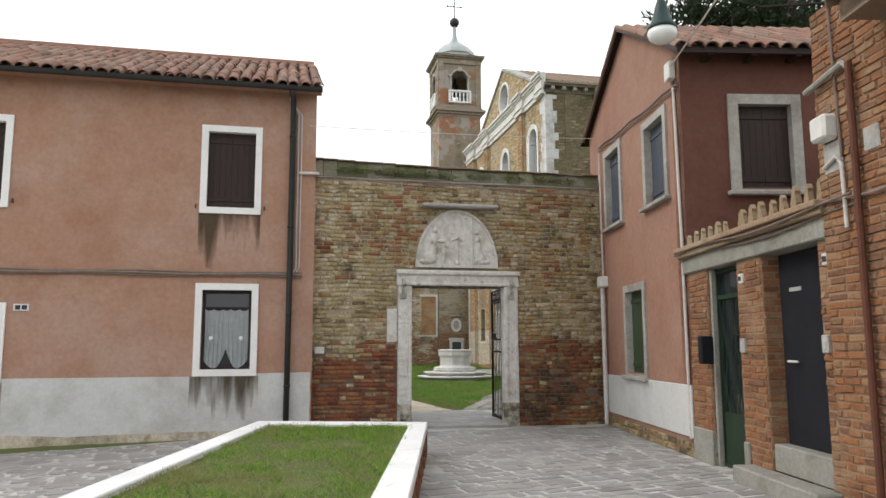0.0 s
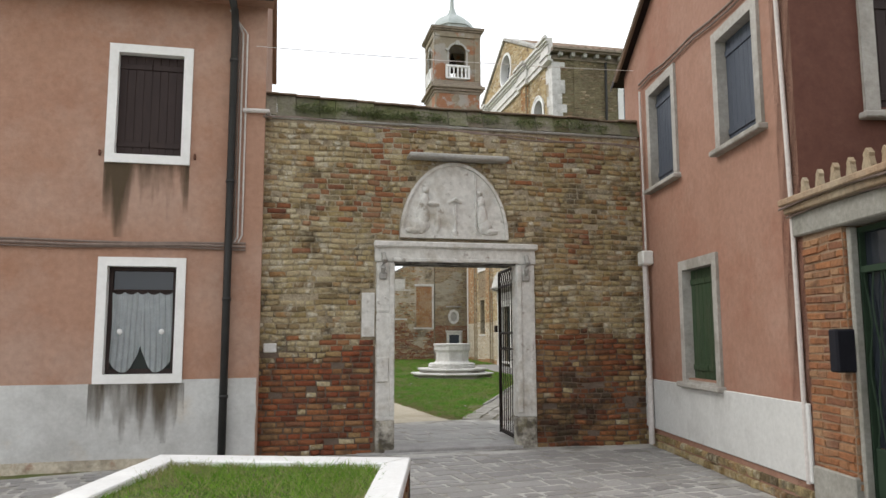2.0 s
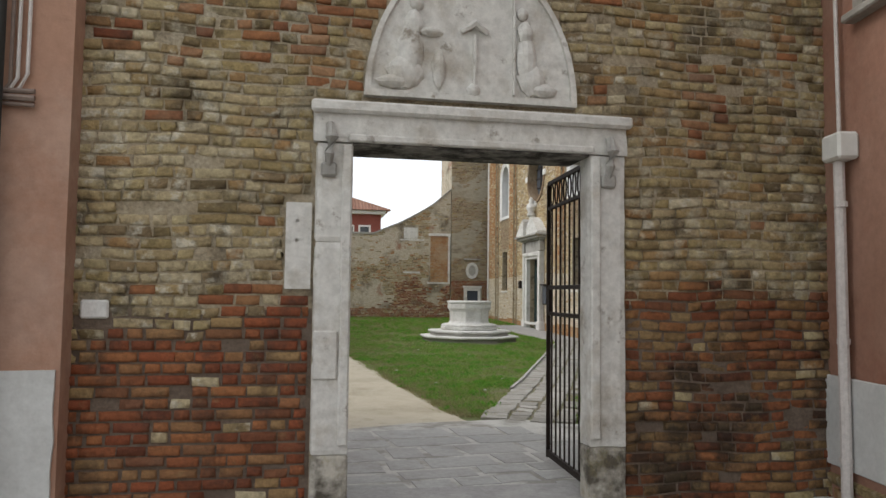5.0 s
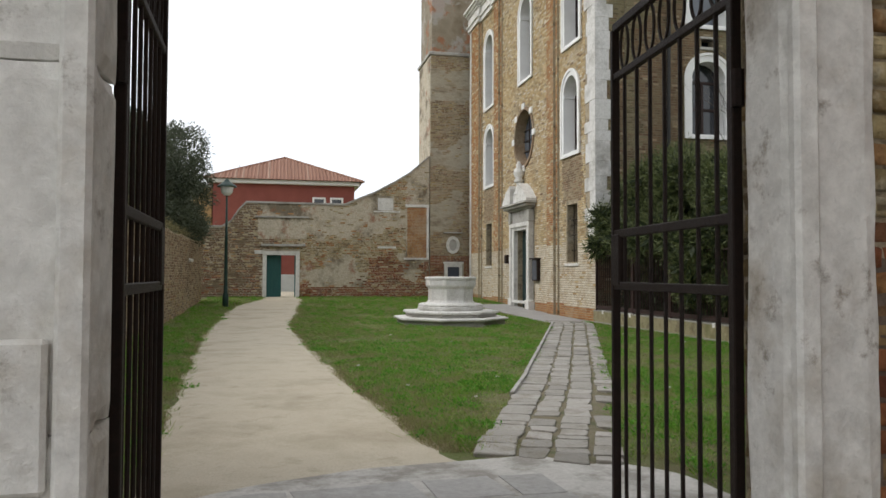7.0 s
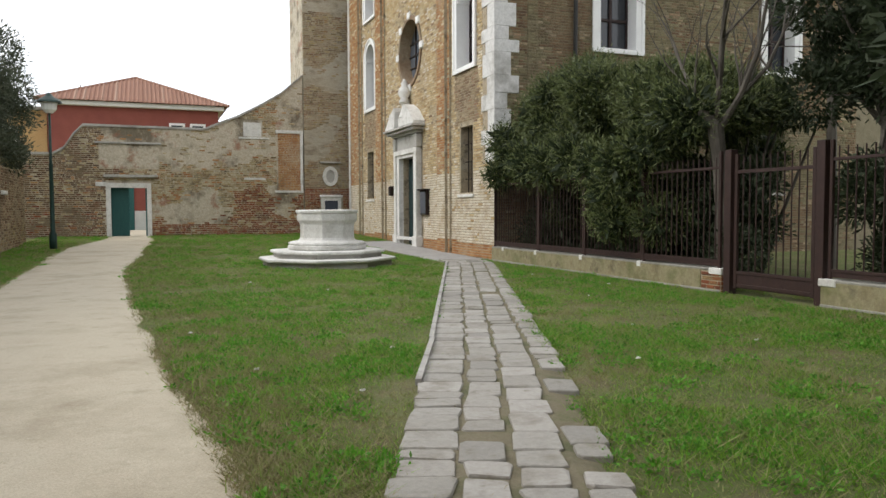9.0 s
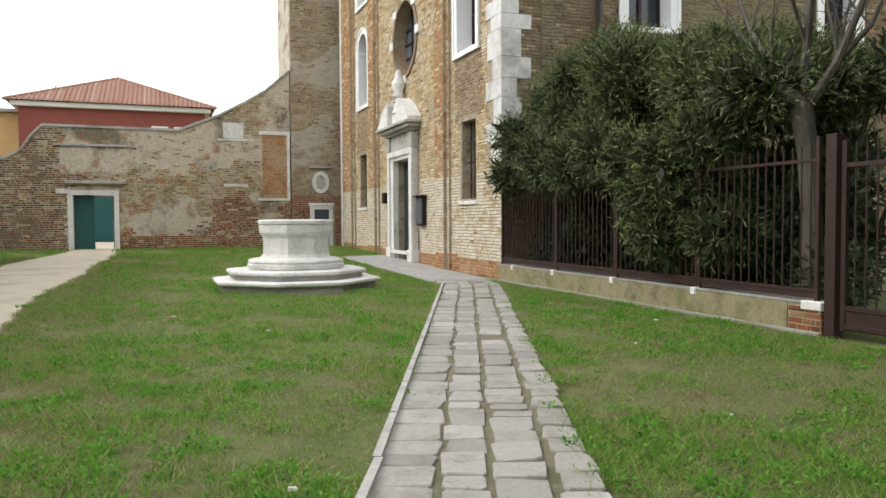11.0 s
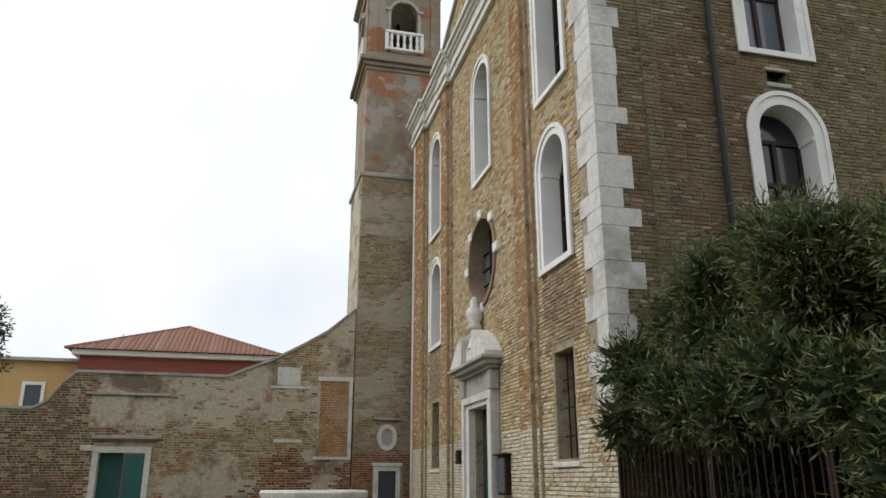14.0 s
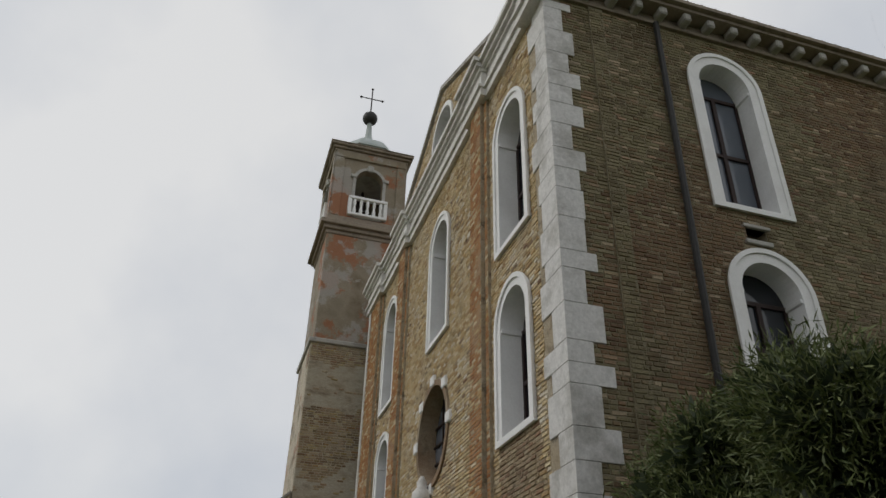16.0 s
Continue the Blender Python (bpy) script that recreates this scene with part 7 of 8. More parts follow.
def far_houses():
    th = thing("red_house", Matrix(), "dark red house with hipped tile roof", "house")
    part("wall", Build().box(-1.3, 7.4, 60, 68, -0.2, 7.1), STUCCO_RED, th)
    part("plinth", Build().box(2.86, 7.42, 59.96, 60.0, -0.1, 1.45), STUCCO_GREY, th)
    part("cornice", Build().box(-1.6, 7.7, 59.7, 68.3, 7.1, 7.36, c=0.03), PAINT_WHITE, th, "pale eaves cornice")
    part("gate", Build().box(1.2, 2.85, 59.93, 59.99, 0.1, 2.7, c=0.01), TEAL, th, "teal gate")
    for u in (5.17, 6.28):
        w = new("window")
        w.parent = th
        part("window_frame", Build().pierced(rect(u - 0.42, u + 0.42, 5.5, 6.35), [rect(u - 0.3, u + 0.3, 5.62, 6.23)], 59.95, 60.02), PAINT_WHITE, w)
        part("pane", Build().box(u - 0.3, u + 0.3, 59.985, 59.995, 5.62, 6.23), GLASS, w)
    ap = (3.05, 64.0, 9.4)
    e = [(-1.85, 59.5, 7.36), (7.95, 59.5, 7.36), (7.95, 68.5, 7.36), (-1.85, 68.5, 7.36)]
    part("roof_deck", Build().add([*e, ap], [(0, 1, 4), (1, 2, 4), (2, 3, 4), (3, 0, 4)]), TILE_FAR, th)
    rt = Build()
    n = 44
    for side in range(4):
        a, b, top = Vector(e[side]), Vector(e[(side + 1) % 4]), Vector(ap)
        mid = (a + b) / 2
        up = Vector((0, 0, 0.07))
        for i in range(n):
            f = (i + 0.5) / n
            p = a.lerp(b, f)
            t = 1 - abs(2 * f - 1)
            q = p + (top - mid) * t
            s = (b - a).normalized() * 0.075
            m = p.lerp(q, 0.5)
            rt.add([tuple(p - s), tuple(p + up), tuple(p + s), tuple(q - s), tuple(q + up), tuple(q + s)], [(0, 1, 4, 3), (1, 2, 5, 4), (0, 2, 1)])
    part("roof_tiles", rt, TILE_FAR, th, "orange terracotta roof tiles", kind="stuff")
    hips = Build()
    for p in e:
        hips.tube([p, ap], 0.09, 6)
    part("hip_ridge", hips, TILE_FAR, th)
    part("finial", Build().lathe([(0.12, 7.75), (0.16, 8.0), (0.05, 8.2), (0.02, 8.45)], 0.2, 61.6, 8), STONE_GREY, th)
    o = thing("ochre_house", Matrix(), "ochre rendered house behind the wall", "house")
    part("wall", Build().box(-16, -1.5, 61.5, 70, -0.2, 6.95), STUCCO_OCHRE, o)
    part("eaves", Build().box(-16.2, -1.4, 61.2, 70, 6.95, 7.12, c=0.02), STONE_GREY, o)
    w = new("window")
    w.parent = o
    part("window_frame", Build().pierced(rect(-3.9, -2.9, 4.2, 6.0), [rect(-3.75, -3.05, 4.35, 5.85)], 61.42, 61.52), PAINT_WHITE, w)
    part("pane", Build().box(-3.75, -3.05, 61.48, 61.49, 4.35, 5.85), GLASS, w)


far_houses()


# ---- side wall with trees behind it ----
def side_wall():
    th = thing("wall_side", pose(-0.4, 14.4, 0, 0, 0, 90), "low old brick wall overgrown along the top", "wall", kind="structure")
    top = [(30.0, 2.55)] + [(29.5 - k * 1.0, 2.75 + 0.12 * noise.noise((k * 0.6, 0, 3))) for k in range(29)] + [(0.0, 2.8)]
    out = [(0.0, -0.2), (30.0, -0.2)] + top
    part("wall_core", Build().pierced(out, [], 0.0, 0.5), MORTAR, th)
    rng = np.random.default_rng(81)
    bl = courses(out, [], 0.05, 2.9, rng, pitch=0.078, long=0.26)
    bl = [q for q in bl if q[0] > 7]
    b = Build()
    ks = [1 if q[2] < 0.9 + noise.noise((q[0] * 0.5, 0, 6)) and rng.random() < 0.35 else (0 if rng.random() < 0.75 else 2) for q in bl]
    brick_mesh(b, bl, rng, 0.016, ks, worn=0.01, rough=0.01)
    part("brickwork", b, [BRICK_BROWN, BRICK_OCHRE, BRICK_SOOT], th, "brown weathered brickwork", kind="stuff")
    for u, z in ((25.8, 1.9), (15.5, 1.75)):
        part("white_sill", Build().box(u - 0.35, u + 0.35, -0.1, 0.0, z, z + 0.12, c=0.02), STONE, th)
    r2 = np.random.default_rng(9)
    wd = Build()
    cs = [(u, 0.2, 2.8 + 0.1 * r2.random()) for u in np.arange(8, 30, 0.5)]
    leaf_cloud(wd, cs, [(0.4, 0.25, 0.18)] * len(cs), 5000, r2, 0.16, 0.014, droop=-0.3, shell=0.2)
    solid("wall_top_weeds", wd, LEAF_DRY, "dry grass and weeds on the wall", "weeds", kind="stuff", m=pose(-0.4, 14.4, 0, 0, 0, 90))


side_wall()


def tree(name, label, base, trunk_h, r, clumps, count, mat, leaf, seed, category="tree", shell=0.5):
    rng = np.random.default_rng(seed)
    th = thing(name, Matrix.Translation(base), label, category)
    tr = Build()
    tr.tube([(0, 0, -0.1), (0.03, 0.02, trunk_h * 0.5), (-0.04, 0.05, trunk_h)], [r, r * 0.8, r * 0.6], 8)
    for (x, y, z), s in clumps:
        tr.tube([(-0.04, 0.05, trunk_h * 0.85), (x * 0.4, y * 0.4, trunk_h + (z - trunk_h) * 0.4), (x * 0.9, y * 0.9, z)], [r * 0.5, r * 0.3, r * 0.08], 6)
    part("trunk", tr, BARK, th)
    b = Build()
    leaf_cloud(b, [c for c, s in clumps], [s for c, s in clumps], count, rng, leaf[0], leaf[1], shell=shell)
    part("crown", b, mat, th)
    return th


def heap(rng, n, box, size):
    out = []
    for _ in range(n):
        out.append((tuple(rng.uniform(a, b) for a, b in box), tuple(size * rng.uniform(0.6, 1.25) * k for k in (1, 1, 0.85))))
    return out


rt1 = random.Random(21)
for k, (x, y, h) in enumerate(((-2.2, 28.0, 5.2), (-1.9, 33.0, 6.2), (-1.7, 38.0, 7.0), (-1.6, 43.0, 7.0), (-4.5, 38.0, 7.6))):
    tree("evergreen_tree", "dark evergreen tree crowding over the wall", (x, y, 0.1), 2.6, 0.16, heap(rt1, 18, ((-1.4, 1.1), (-2.4, 2.4), (2.9, h - 0.9)), 0.95), 30000, LEAF_OLIVE, (0.17, 0.045), 100 + k)
tree("conifer_tree", "tall dark dense evergreen beside the fence gate", (14.0, 19.3, 0.1), 4.0, 0.3, heap(rt1, 64, ((-2.7, 3.0), (-2.0, 2.4), (1.6, 11.5)), 1.3), 110000, LEAF_DARK, (0.32, 0.08), 121)


# ---- lamp post ----
lp = thing("lamp_post", Matrix.Translation((0.8, 41.0, 0.2)), "dark green post lamp with a flat hood", "lamp")
part("post", Build().lathe([(0.11, 0.0), (0.11, 0.5), (0.07, 0.6), (0.055, 2.6), (0.065, 2.62), (0.045, 2.7), (0.035, 4.2)], 0, 0, 10), LAMP_GREEN, lp, smooth=True)
part("hood", Build().lathe([(0.36, 4.52), (0.34, 4.57), (0.12, 4.72), (0.04, 4.82)], 0, 0, 16), LAMP_GREEN, lp)
part("lantern_glass", Build().lathe([(0.1, 4.2), (0.2, 4.3), (0.24, 4.52)], 0, 0, 12), LAMP_GLASS, lp)


# ---- well ----
def well():
    th = thing("stone_well", Matrix.Translation((7.55, 33.15, 0.1)), "octagonal white stone wellhead on two steps", "well")
    t8 = math.pi / 8

    def octo(prof):
        return Build().lathe(prof, 0, 0, 8, turn=t8)
    k = 1 / math.cos(t8)
    part("base", octo([(1.46 * k, -0.1), (1.44 * k, 0.115)]), STONE_GREY, th, "grey lower course")
    part("step", octo([(1.46 * k, 0.115), (1.53 * k, 0.125), (1.545 * k, 0.15), (1.54 * k, 0.185), (1.50 * k, 0.20)]), STONE, th, "lower octagonal step with a worn nosing")
    part("riser", octo([(1.22 * k, 0.19), (1.215 * k, 0.295)]), STONE_GREY, th)
    part("step", octo([(1.22 * k, 0.295), (1.28 * k, 0.305), (1.29 * k, 0.33), (1.28 * k, 0.36), (1.24 * k, 0.375)]), STONE, th, "upper octagonal step with a worn nosing")
    foot = Build()
    rows = [(0.90, 0.37), (0.935, 0.40), (0.94, 0.47), (0.90, 0.50), (0.925, 0.515), (0.91, 0.55), (0.82, 0.575), (0.70, 0.59)]
    sides = 32
    for j, (r, z) in enumerate(rows):
        for i in range(sides):
            a = 2 * math.pi * i / sides
            m = r * (1 + 0.018 * noise.noise((3 * math.cos(a), 3 * math.sin(a), 9 * z))) * (1.0 + 0.035 * abs(math.cos(4 * (a - t8))) - 0.02)
            foot.v.append((m * math.cos(a), m * math.sin(a), z + 0.008 * noise.noise((5 * math.cos(a), 5 * math.sin(a), 2 * j))))
    for j in range(len(rows) - 1):
        for i in range(sides):
            foot.f.append((j * sides + i, j * sides + (i + 1) % sides, (j + 1) * sides + (i + 1) % sides, (j + 1) * sides + i))
            foot.m.append(0)
    part("plinth", foot, STONE, th, "crumbling rough-hewn plinth ring")
    body = [(0.68 * k, 0.58), (0.635 * k, 0.61), (0.605 * k, 0.66), (0.60 * k, 0.80), (0.605 * k, 0.97), (0.625 * k, 1.02), (0.665 * k, 1.06), (0.675 * k, 1.09), (0.675 * k, 1.22), (0.655 * k, 1.235)]
    part("basin", octo(body), STONE, th, "smooth octagonal stone basin")
    rim = Build()
    prof = [(0.65 * k, 1.23), (0.69 * k, 1.245), (0.70 * k, 1.30), (0.68 * k, 1.325), (0.55 * k, 1.33), (0.53 * k, 1.0)]
    vs = [(r * math.cos(t8 + s * math.pi / 4), r * math.sin(t8 + s * math.pi / 4), z) for r, z in prof for s in range(8)]
    rim.add(vs, [(i * 8 + s, i * 8 + (s + 1) % 8, (i + 1) * 8 + (s + 1) % 8, (i + 1) * 8 + s) for i in range(len(prof) - 1) for s in range(8)])
    part("rim", rim, STONE, th)
    part("lid", Build().lathe([(0.5, 1.2), (0.5, 1.22)], 0, 0, 8, turn=t8), IRON, th)


well()


# ---- fence ----
def fence():
    rng = np.random.default_rng(91)
    runs = [(33.0, 24.6), (22.72, 13.6)]
    for a, b in runs:
        th = thing("fence_wall", pose(11.9, a, 0, 0, 0, -90), "low mossy brick wall carrying the railings", "wall")
        ln = a - b
        part("wall_core", Build().box(0, ln, 0.0, 0.28, -0.1, 0.42), MORTAR, th)
        bb = Build()
        brick_mesh(bb, courses(rect(ln - 0.45, ln, 0.05, 0.42), [], 0.05, 0.42, rng, pitch=0.07, long=0.25), rng, 0.01)
        part("render_coat", Build().box(0, ln - 0.46, -0.012, 0.0, 0.0, 0.42, c=0.004), MOSSY_RENDER, th, "mossy yellowish cement render")
        part("brickwork", bb, BRICK_RED, th, kind="stuff")
        e = Build()
        brick_mesh(e, courses(rect(0, 0.28, 0.05, 0.42), [], 0.05, 0.42, rng, pitch=0.07, long=0.25), rng, 0.01)
        ob = part("end_brickwork", e, BRICK_RED, th, kind="stuff")
        ob.matrix_local = Matrix.Translation((ln, 0, 0)) @ Matrix.Rotation(math.pi / 2, 4, "Z")
        part("coping", Build().box(0, ln, -0.015, 0.3, 0.42, 0.455, c=0.008), CONCRETE, th, "mossy cement coping")
        part("footing_strip", Build().box(0, ln, -0.03, 0.0, 0.0, 0.12, c=0.01), CONCRETE, th)
    posts = [(33.0 - 1.86 * 0, 30.64), (30.64, 28.69), (28.69, 26.71), (26.71, 24.69), (22.68, 20.7), (20.7, 18.7), (18.7, 16.7), (16.7, 14.7)]
    me_bar = Build().tube([(0, 0, 0.0), (0, 0, 1.72)], 0.011, 6).mesh("bar", [IRON_BROWN])
    for k, (a, b) in enumerate(posts):
        th = thing("iron_railing", pose(11.98, a, 0.455, 0, 0, -90), "red-brown iron railing panel on the low wall", "railing", "garden railings")
        ln = a - b
        for u in (0.03, ln - 0.03):
            part("post", Build().box(u - 0.025, u + 0.025, -0.025, 0.025, 0.0, 1.86, c=0.004), IRON_BROWN, th)
        for z in (0.12, 1.60):
            part("rail", Build().box(0.05, ln - 0.05, -0.02, 0.02, z - 0.02, z + 0.02, c=0.003), IRON_BROWN, th)
        part("bottom_plate", Build().box(0.05, ln - 0.05, -0.01, 0.01, 0.03, 0.10), IRON_BROWN, th)
        n = int(ln / 0.13)
        for i in range(1, n):
            ob = new("bar", me_bar)
            ob.parent = th
            ob.location = (ln * i / n, 0, 0.05)
    for y, s in ((32.35, 0.45), (30.64, 0.45), (28.69, 0.48), (26.71, 0.5), (24.72, 1.3), (22.62, 1.25), (20.7, 0.5)):
        solid("white_stone_block", Build().box(11.875, 12.0, y - 0.11 * s, y + 0.11 * s, 0.36, 0.462, c=0.01), STONE, "small white stone block set in the wall", "stone")
    th = thing("iron_gate", pose(11.98, 24.5, 0.12, 0, 0, -90), "red-brown iron garden gate, closed", "gate")
    for u in (0.0, 1.72):
        part("gate_post", Build().box(u - 0.07, u + 0.07, -0.07, 0.07, -0.1, 2.2, c=0.006), IRON_BROWN, th)
    for u in (0.13, 1.58):
        part("stile", Build().box(u - 0.03, u + 0.03, -0.025, 0.025, 0.05, 2.12, c=0.004), IRON_BROWN, th)
    for z in (0.1, 0.3, 1.85):
        part("rail", Build().box(0.13, 1.58, -0.02, 0.02, z - 0.025, z + 0.025, c=0.003), IRON_BROWN, th)
    for i in range(1, 11):
        part("bar", Build().tube([(0.13 + 1.45 * i / 11, 0, 0.08), (0.13 + 1.45 * i / 11, 0, 2.1)], 0.011, 6), IRON_BROWN, th)
    part("kick_plate", Build().box(0.16, 1.55, -0.008, 0.008, 0.06, 0.3), IRON_BROWN, th)


fence()


# ---- oleander, pruned tree ----
def oleander():
    rg = random.Random(33)
    base = (14.0, 28.6, 0.1)
    clumps = []
    for _ in range(80):
        y = rg.uniform(-2.1, 3.6)
        x = rg.uniform(-1.5, 1.9)
        top = 4.75 - 0.09 * abs(y - 0.6) ** 1.5 - 0.10 * (x - 0.2) ** 2 - 0.25 * max(0.0, -y)
        z = rg.uniform(1.4, max(1.6, top - 0.6)) if rg.random() < 0.55 else top - 0.65
        clumps.append(((x, y, z), (rg.uniform(0.5, 0.95), rg.uniform(0.55, 1.0), rg.uniform(0.45, 0.8))))
    for y, z, s in ((-1.1, 1.1, 0.5), (-0.9, 1.6, 0.6), (-1.3, 2.1, 0.65), (-0.4, 2.2, 0.6), (0.5, 2.4, 0.6), (1.5, 2.3, 0.6), (2.4, 2.4, 0.65), (3.2, 2.6, 0.55), (3.7, 3.0, 0.55), (-2.0, 2.4, 0.5), (3.9, 2.2, 0.45)):
        clumps.append(((-2.05, y, z), (0.55, s, s * 0.95)))
    for x, y, z, r in ((-1.2, 3.5, 3.7, 0.7), (-0.8, 3.0, 4.2, 0.75), (-1.3, 2.5, 4.0, 0.7), (-0.4, 2.2, 4.5, 0.7), (-1.0, 3.9, 3.0, 0.65), (-1.2, 1.4, 4.2, 0.7), (-1.75, -1.6, 1.6, 0.6), (-1.8, -2.1, 1.1, 0.55), (-1.7, -0.6, 1.3, 0.6), (-1.5, -2.4, 3.0, 0.8)):
        clumps.append(((x, y, z), (r, r * 1.1, r * 0.85)))
    th = thing("oleander_bush", Matrix.Translation(base), "huge dense oleander spilling over the railings", "bush")
    rng = np.random.default_rng(34)
    for i in range(16):
        a = rg.uniform(-1, 1), rg.uniform(-2.2, 2.2)
        st = Build().tube([(a[0] * 0.5, a[1], -0.1), (a[0] * 0.9, a[1] * 1.1, 1.2), (a[0] * 1.4, a[1] * 1.3, 3.0)], [0.05, 0.04, 0.02], 6)
        part("stem", st, BARK, th)
    b = Build()
    leaf_cloud(b, [c for c, s in clumps], [s for c, s in clumps], 190000, rng, 0.13, 0.02, shell=0.55, droop=0.1)
    part("foliage", b, LEAF, th)
    # Darker leaves behind the railings, coloured to stand for shade inside the bush.
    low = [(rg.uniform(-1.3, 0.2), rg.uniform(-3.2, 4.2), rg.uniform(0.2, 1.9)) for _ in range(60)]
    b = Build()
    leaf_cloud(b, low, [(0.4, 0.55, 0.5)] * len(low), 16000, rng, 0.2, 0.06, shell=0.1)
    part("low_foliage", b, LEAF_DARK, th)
    # Inner leaves get the dark colour too, as shade painted between the clumps.
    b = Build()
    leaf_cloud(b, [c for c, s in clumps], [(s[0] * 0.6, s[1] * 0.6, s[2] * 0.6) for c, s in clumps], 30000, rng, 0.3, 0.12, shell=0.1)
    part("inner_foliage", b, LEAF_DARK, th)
    for k, (x, y, zt) in enumerate(((13.6, 32.2, 1.6), (13.3, 25.6, 1.3), (14.8, 23.6, 1.2))):
        tree("garden_shrub", "low dark shrub behind the railings", (x, y, 0.1), 0.5, 0.05, heap(rg, 7, ((-0.7, 0.7), (-0.6, 0.6), (0.3, zt)), 0.5), 4000, LEAF_DARK, (0.14, 0.04), 140 + k, "shrub")


oleander()


def pruned_tree():
    rg = random.Random(44)
    th = thing("pruned_tree", Matrix.Translation((12.75, 25.5, 0.1)), "bare pruned tree with a grey forked trunk", "tree")
    b = Build()
    b.tube([(0, 0, -0.1), (0.0, 0.02, 1.2), (-0.04, 0.06, 2.1), (-0.1, 0.12, 2.75)], [0.15, 0.13, 0.125, 0.14], 12)
    b.tube([(-0.1, 0.12, 2.7), (-0.16, 0.3, 2.95), (-0.18, 0.36, 3.02)], [0.12, 0.11, 0.10], 12)

    part("trunk", b, BARK, th, "grey trunk with a sawn-off stump")

    def limb(p, d, ln, r, depth, b):
        p, d = Vector(p), Vector(d).normalized()
        pts, rad = [p], [r]
        for i in range(4):
            d = (d + Vector((rg.uniform(-0.25, 0.25), rg.uniform(-0.25, 0.25), rg.uniform(-0.05, 0.25)))).normalized()
            pts.append(pts[-1] + d * ln / 4)
            rad.append(r * (1 - 0.2 * (i + 1)))
        b.tube(pts, rad, 6)
        if depth:
            for i in (1, 2, 3, 4):
                for _ in range(2 if depth > 1 else 1):
                    limb(pts[i], d + Vector((rg.uniform(-1, 1), rg.uniform(-1, 1), rg.uniform(-0.2, 0.6))), ln * rg.uniform(0.4, 0.65), rad[i] * 0.55, depth - 1, b)
    for p, d, ln, r in (((-0.1, 0.12, 2.7), (0.1, -0.1, 1), 3.0, 0.075), ((-0.08, 0.1, 2.6), (0.5, -0.6, 1.1), 3.0, 0.065), ((-0.1, 0.16, 2.8), (-0.2, 0.7, 1.0), 2.6, 0.05), ((-0.1, 0.05, 2.7), (0.9, -0.3, 1.1), 2.8, 0.055)):
        branch = Build()
        limb(p, d, ln, r, 2, branch)
        part("limb", branch, BARK, th)


pruned_tree()


rt9 = random.Random(91)
tree("evergreen_tree", "dark leafy evergreen behind the garden gate, leaves hanging low", (15.3, 24.4, 0.1), 3.2, 0.14, heap(rt9, 34, ((-1.0, 1.6), (-2.6, 1.1), (2.8, 8.0)), 0.8) + heap(rt9, 20, ((-1.6, 1.0), (-3.4, -0.7), (0.8, 3.4)), 0.7), 70000, LEAF_DARK, (0.17, 0.055), 133)


def bare_branches():
    rg = random.Random(50)
    th = thing("bare_tree", Matrix.Translation((17.6, 27.5, 0.1)), "bare thin-twigged tree before the church flank", "tree")
    part("trunk", Build().tube([(0, 0, -0.1), (0.05, 0.1, 3.5), (-0.1, 0.2, 7.0)], [0.14, 0.1, 0.05], 8), BARK, th)
    for i in range(26):
        z = 4.5 + i * 0.13
        b = Build()
        a = rg.uniform(2.2, 4.2)
        d = Vector((math.cos(a), math.sin(a), rg.uniform(0.1, 0.6)))
        p = Vector((-0.05, 0.15, z))
        pts = [p]
        for k in range(4):
            d = (d + Vector((rg.uniform(-0.3, 0.3), rg.uniform(-0.3, 0.3), rg.uniform(-0.1, 0.25)))).normalized()
            pts.append(pts[-1] + d * 0.5)
            if k > 0:
                e = (d + Vector((rg.uniform(-0.8, 0.8), rg.uniform(-0.8, 0.8), rg.uniform(-0.3, 0.5)))).normalized()
                b.tube([pts[-1], pts[-1] + e * 0.3, pts[-1] + e * 0.6 + Vector((0, 0, 0.06))], [0.008, 0.006, 0.003], 4)
        b.tube(pts, [0.022, 0.017, 0.012, 0.008, 0.004], 5)
        part("branch", b, BARK, th)


bare_branches()


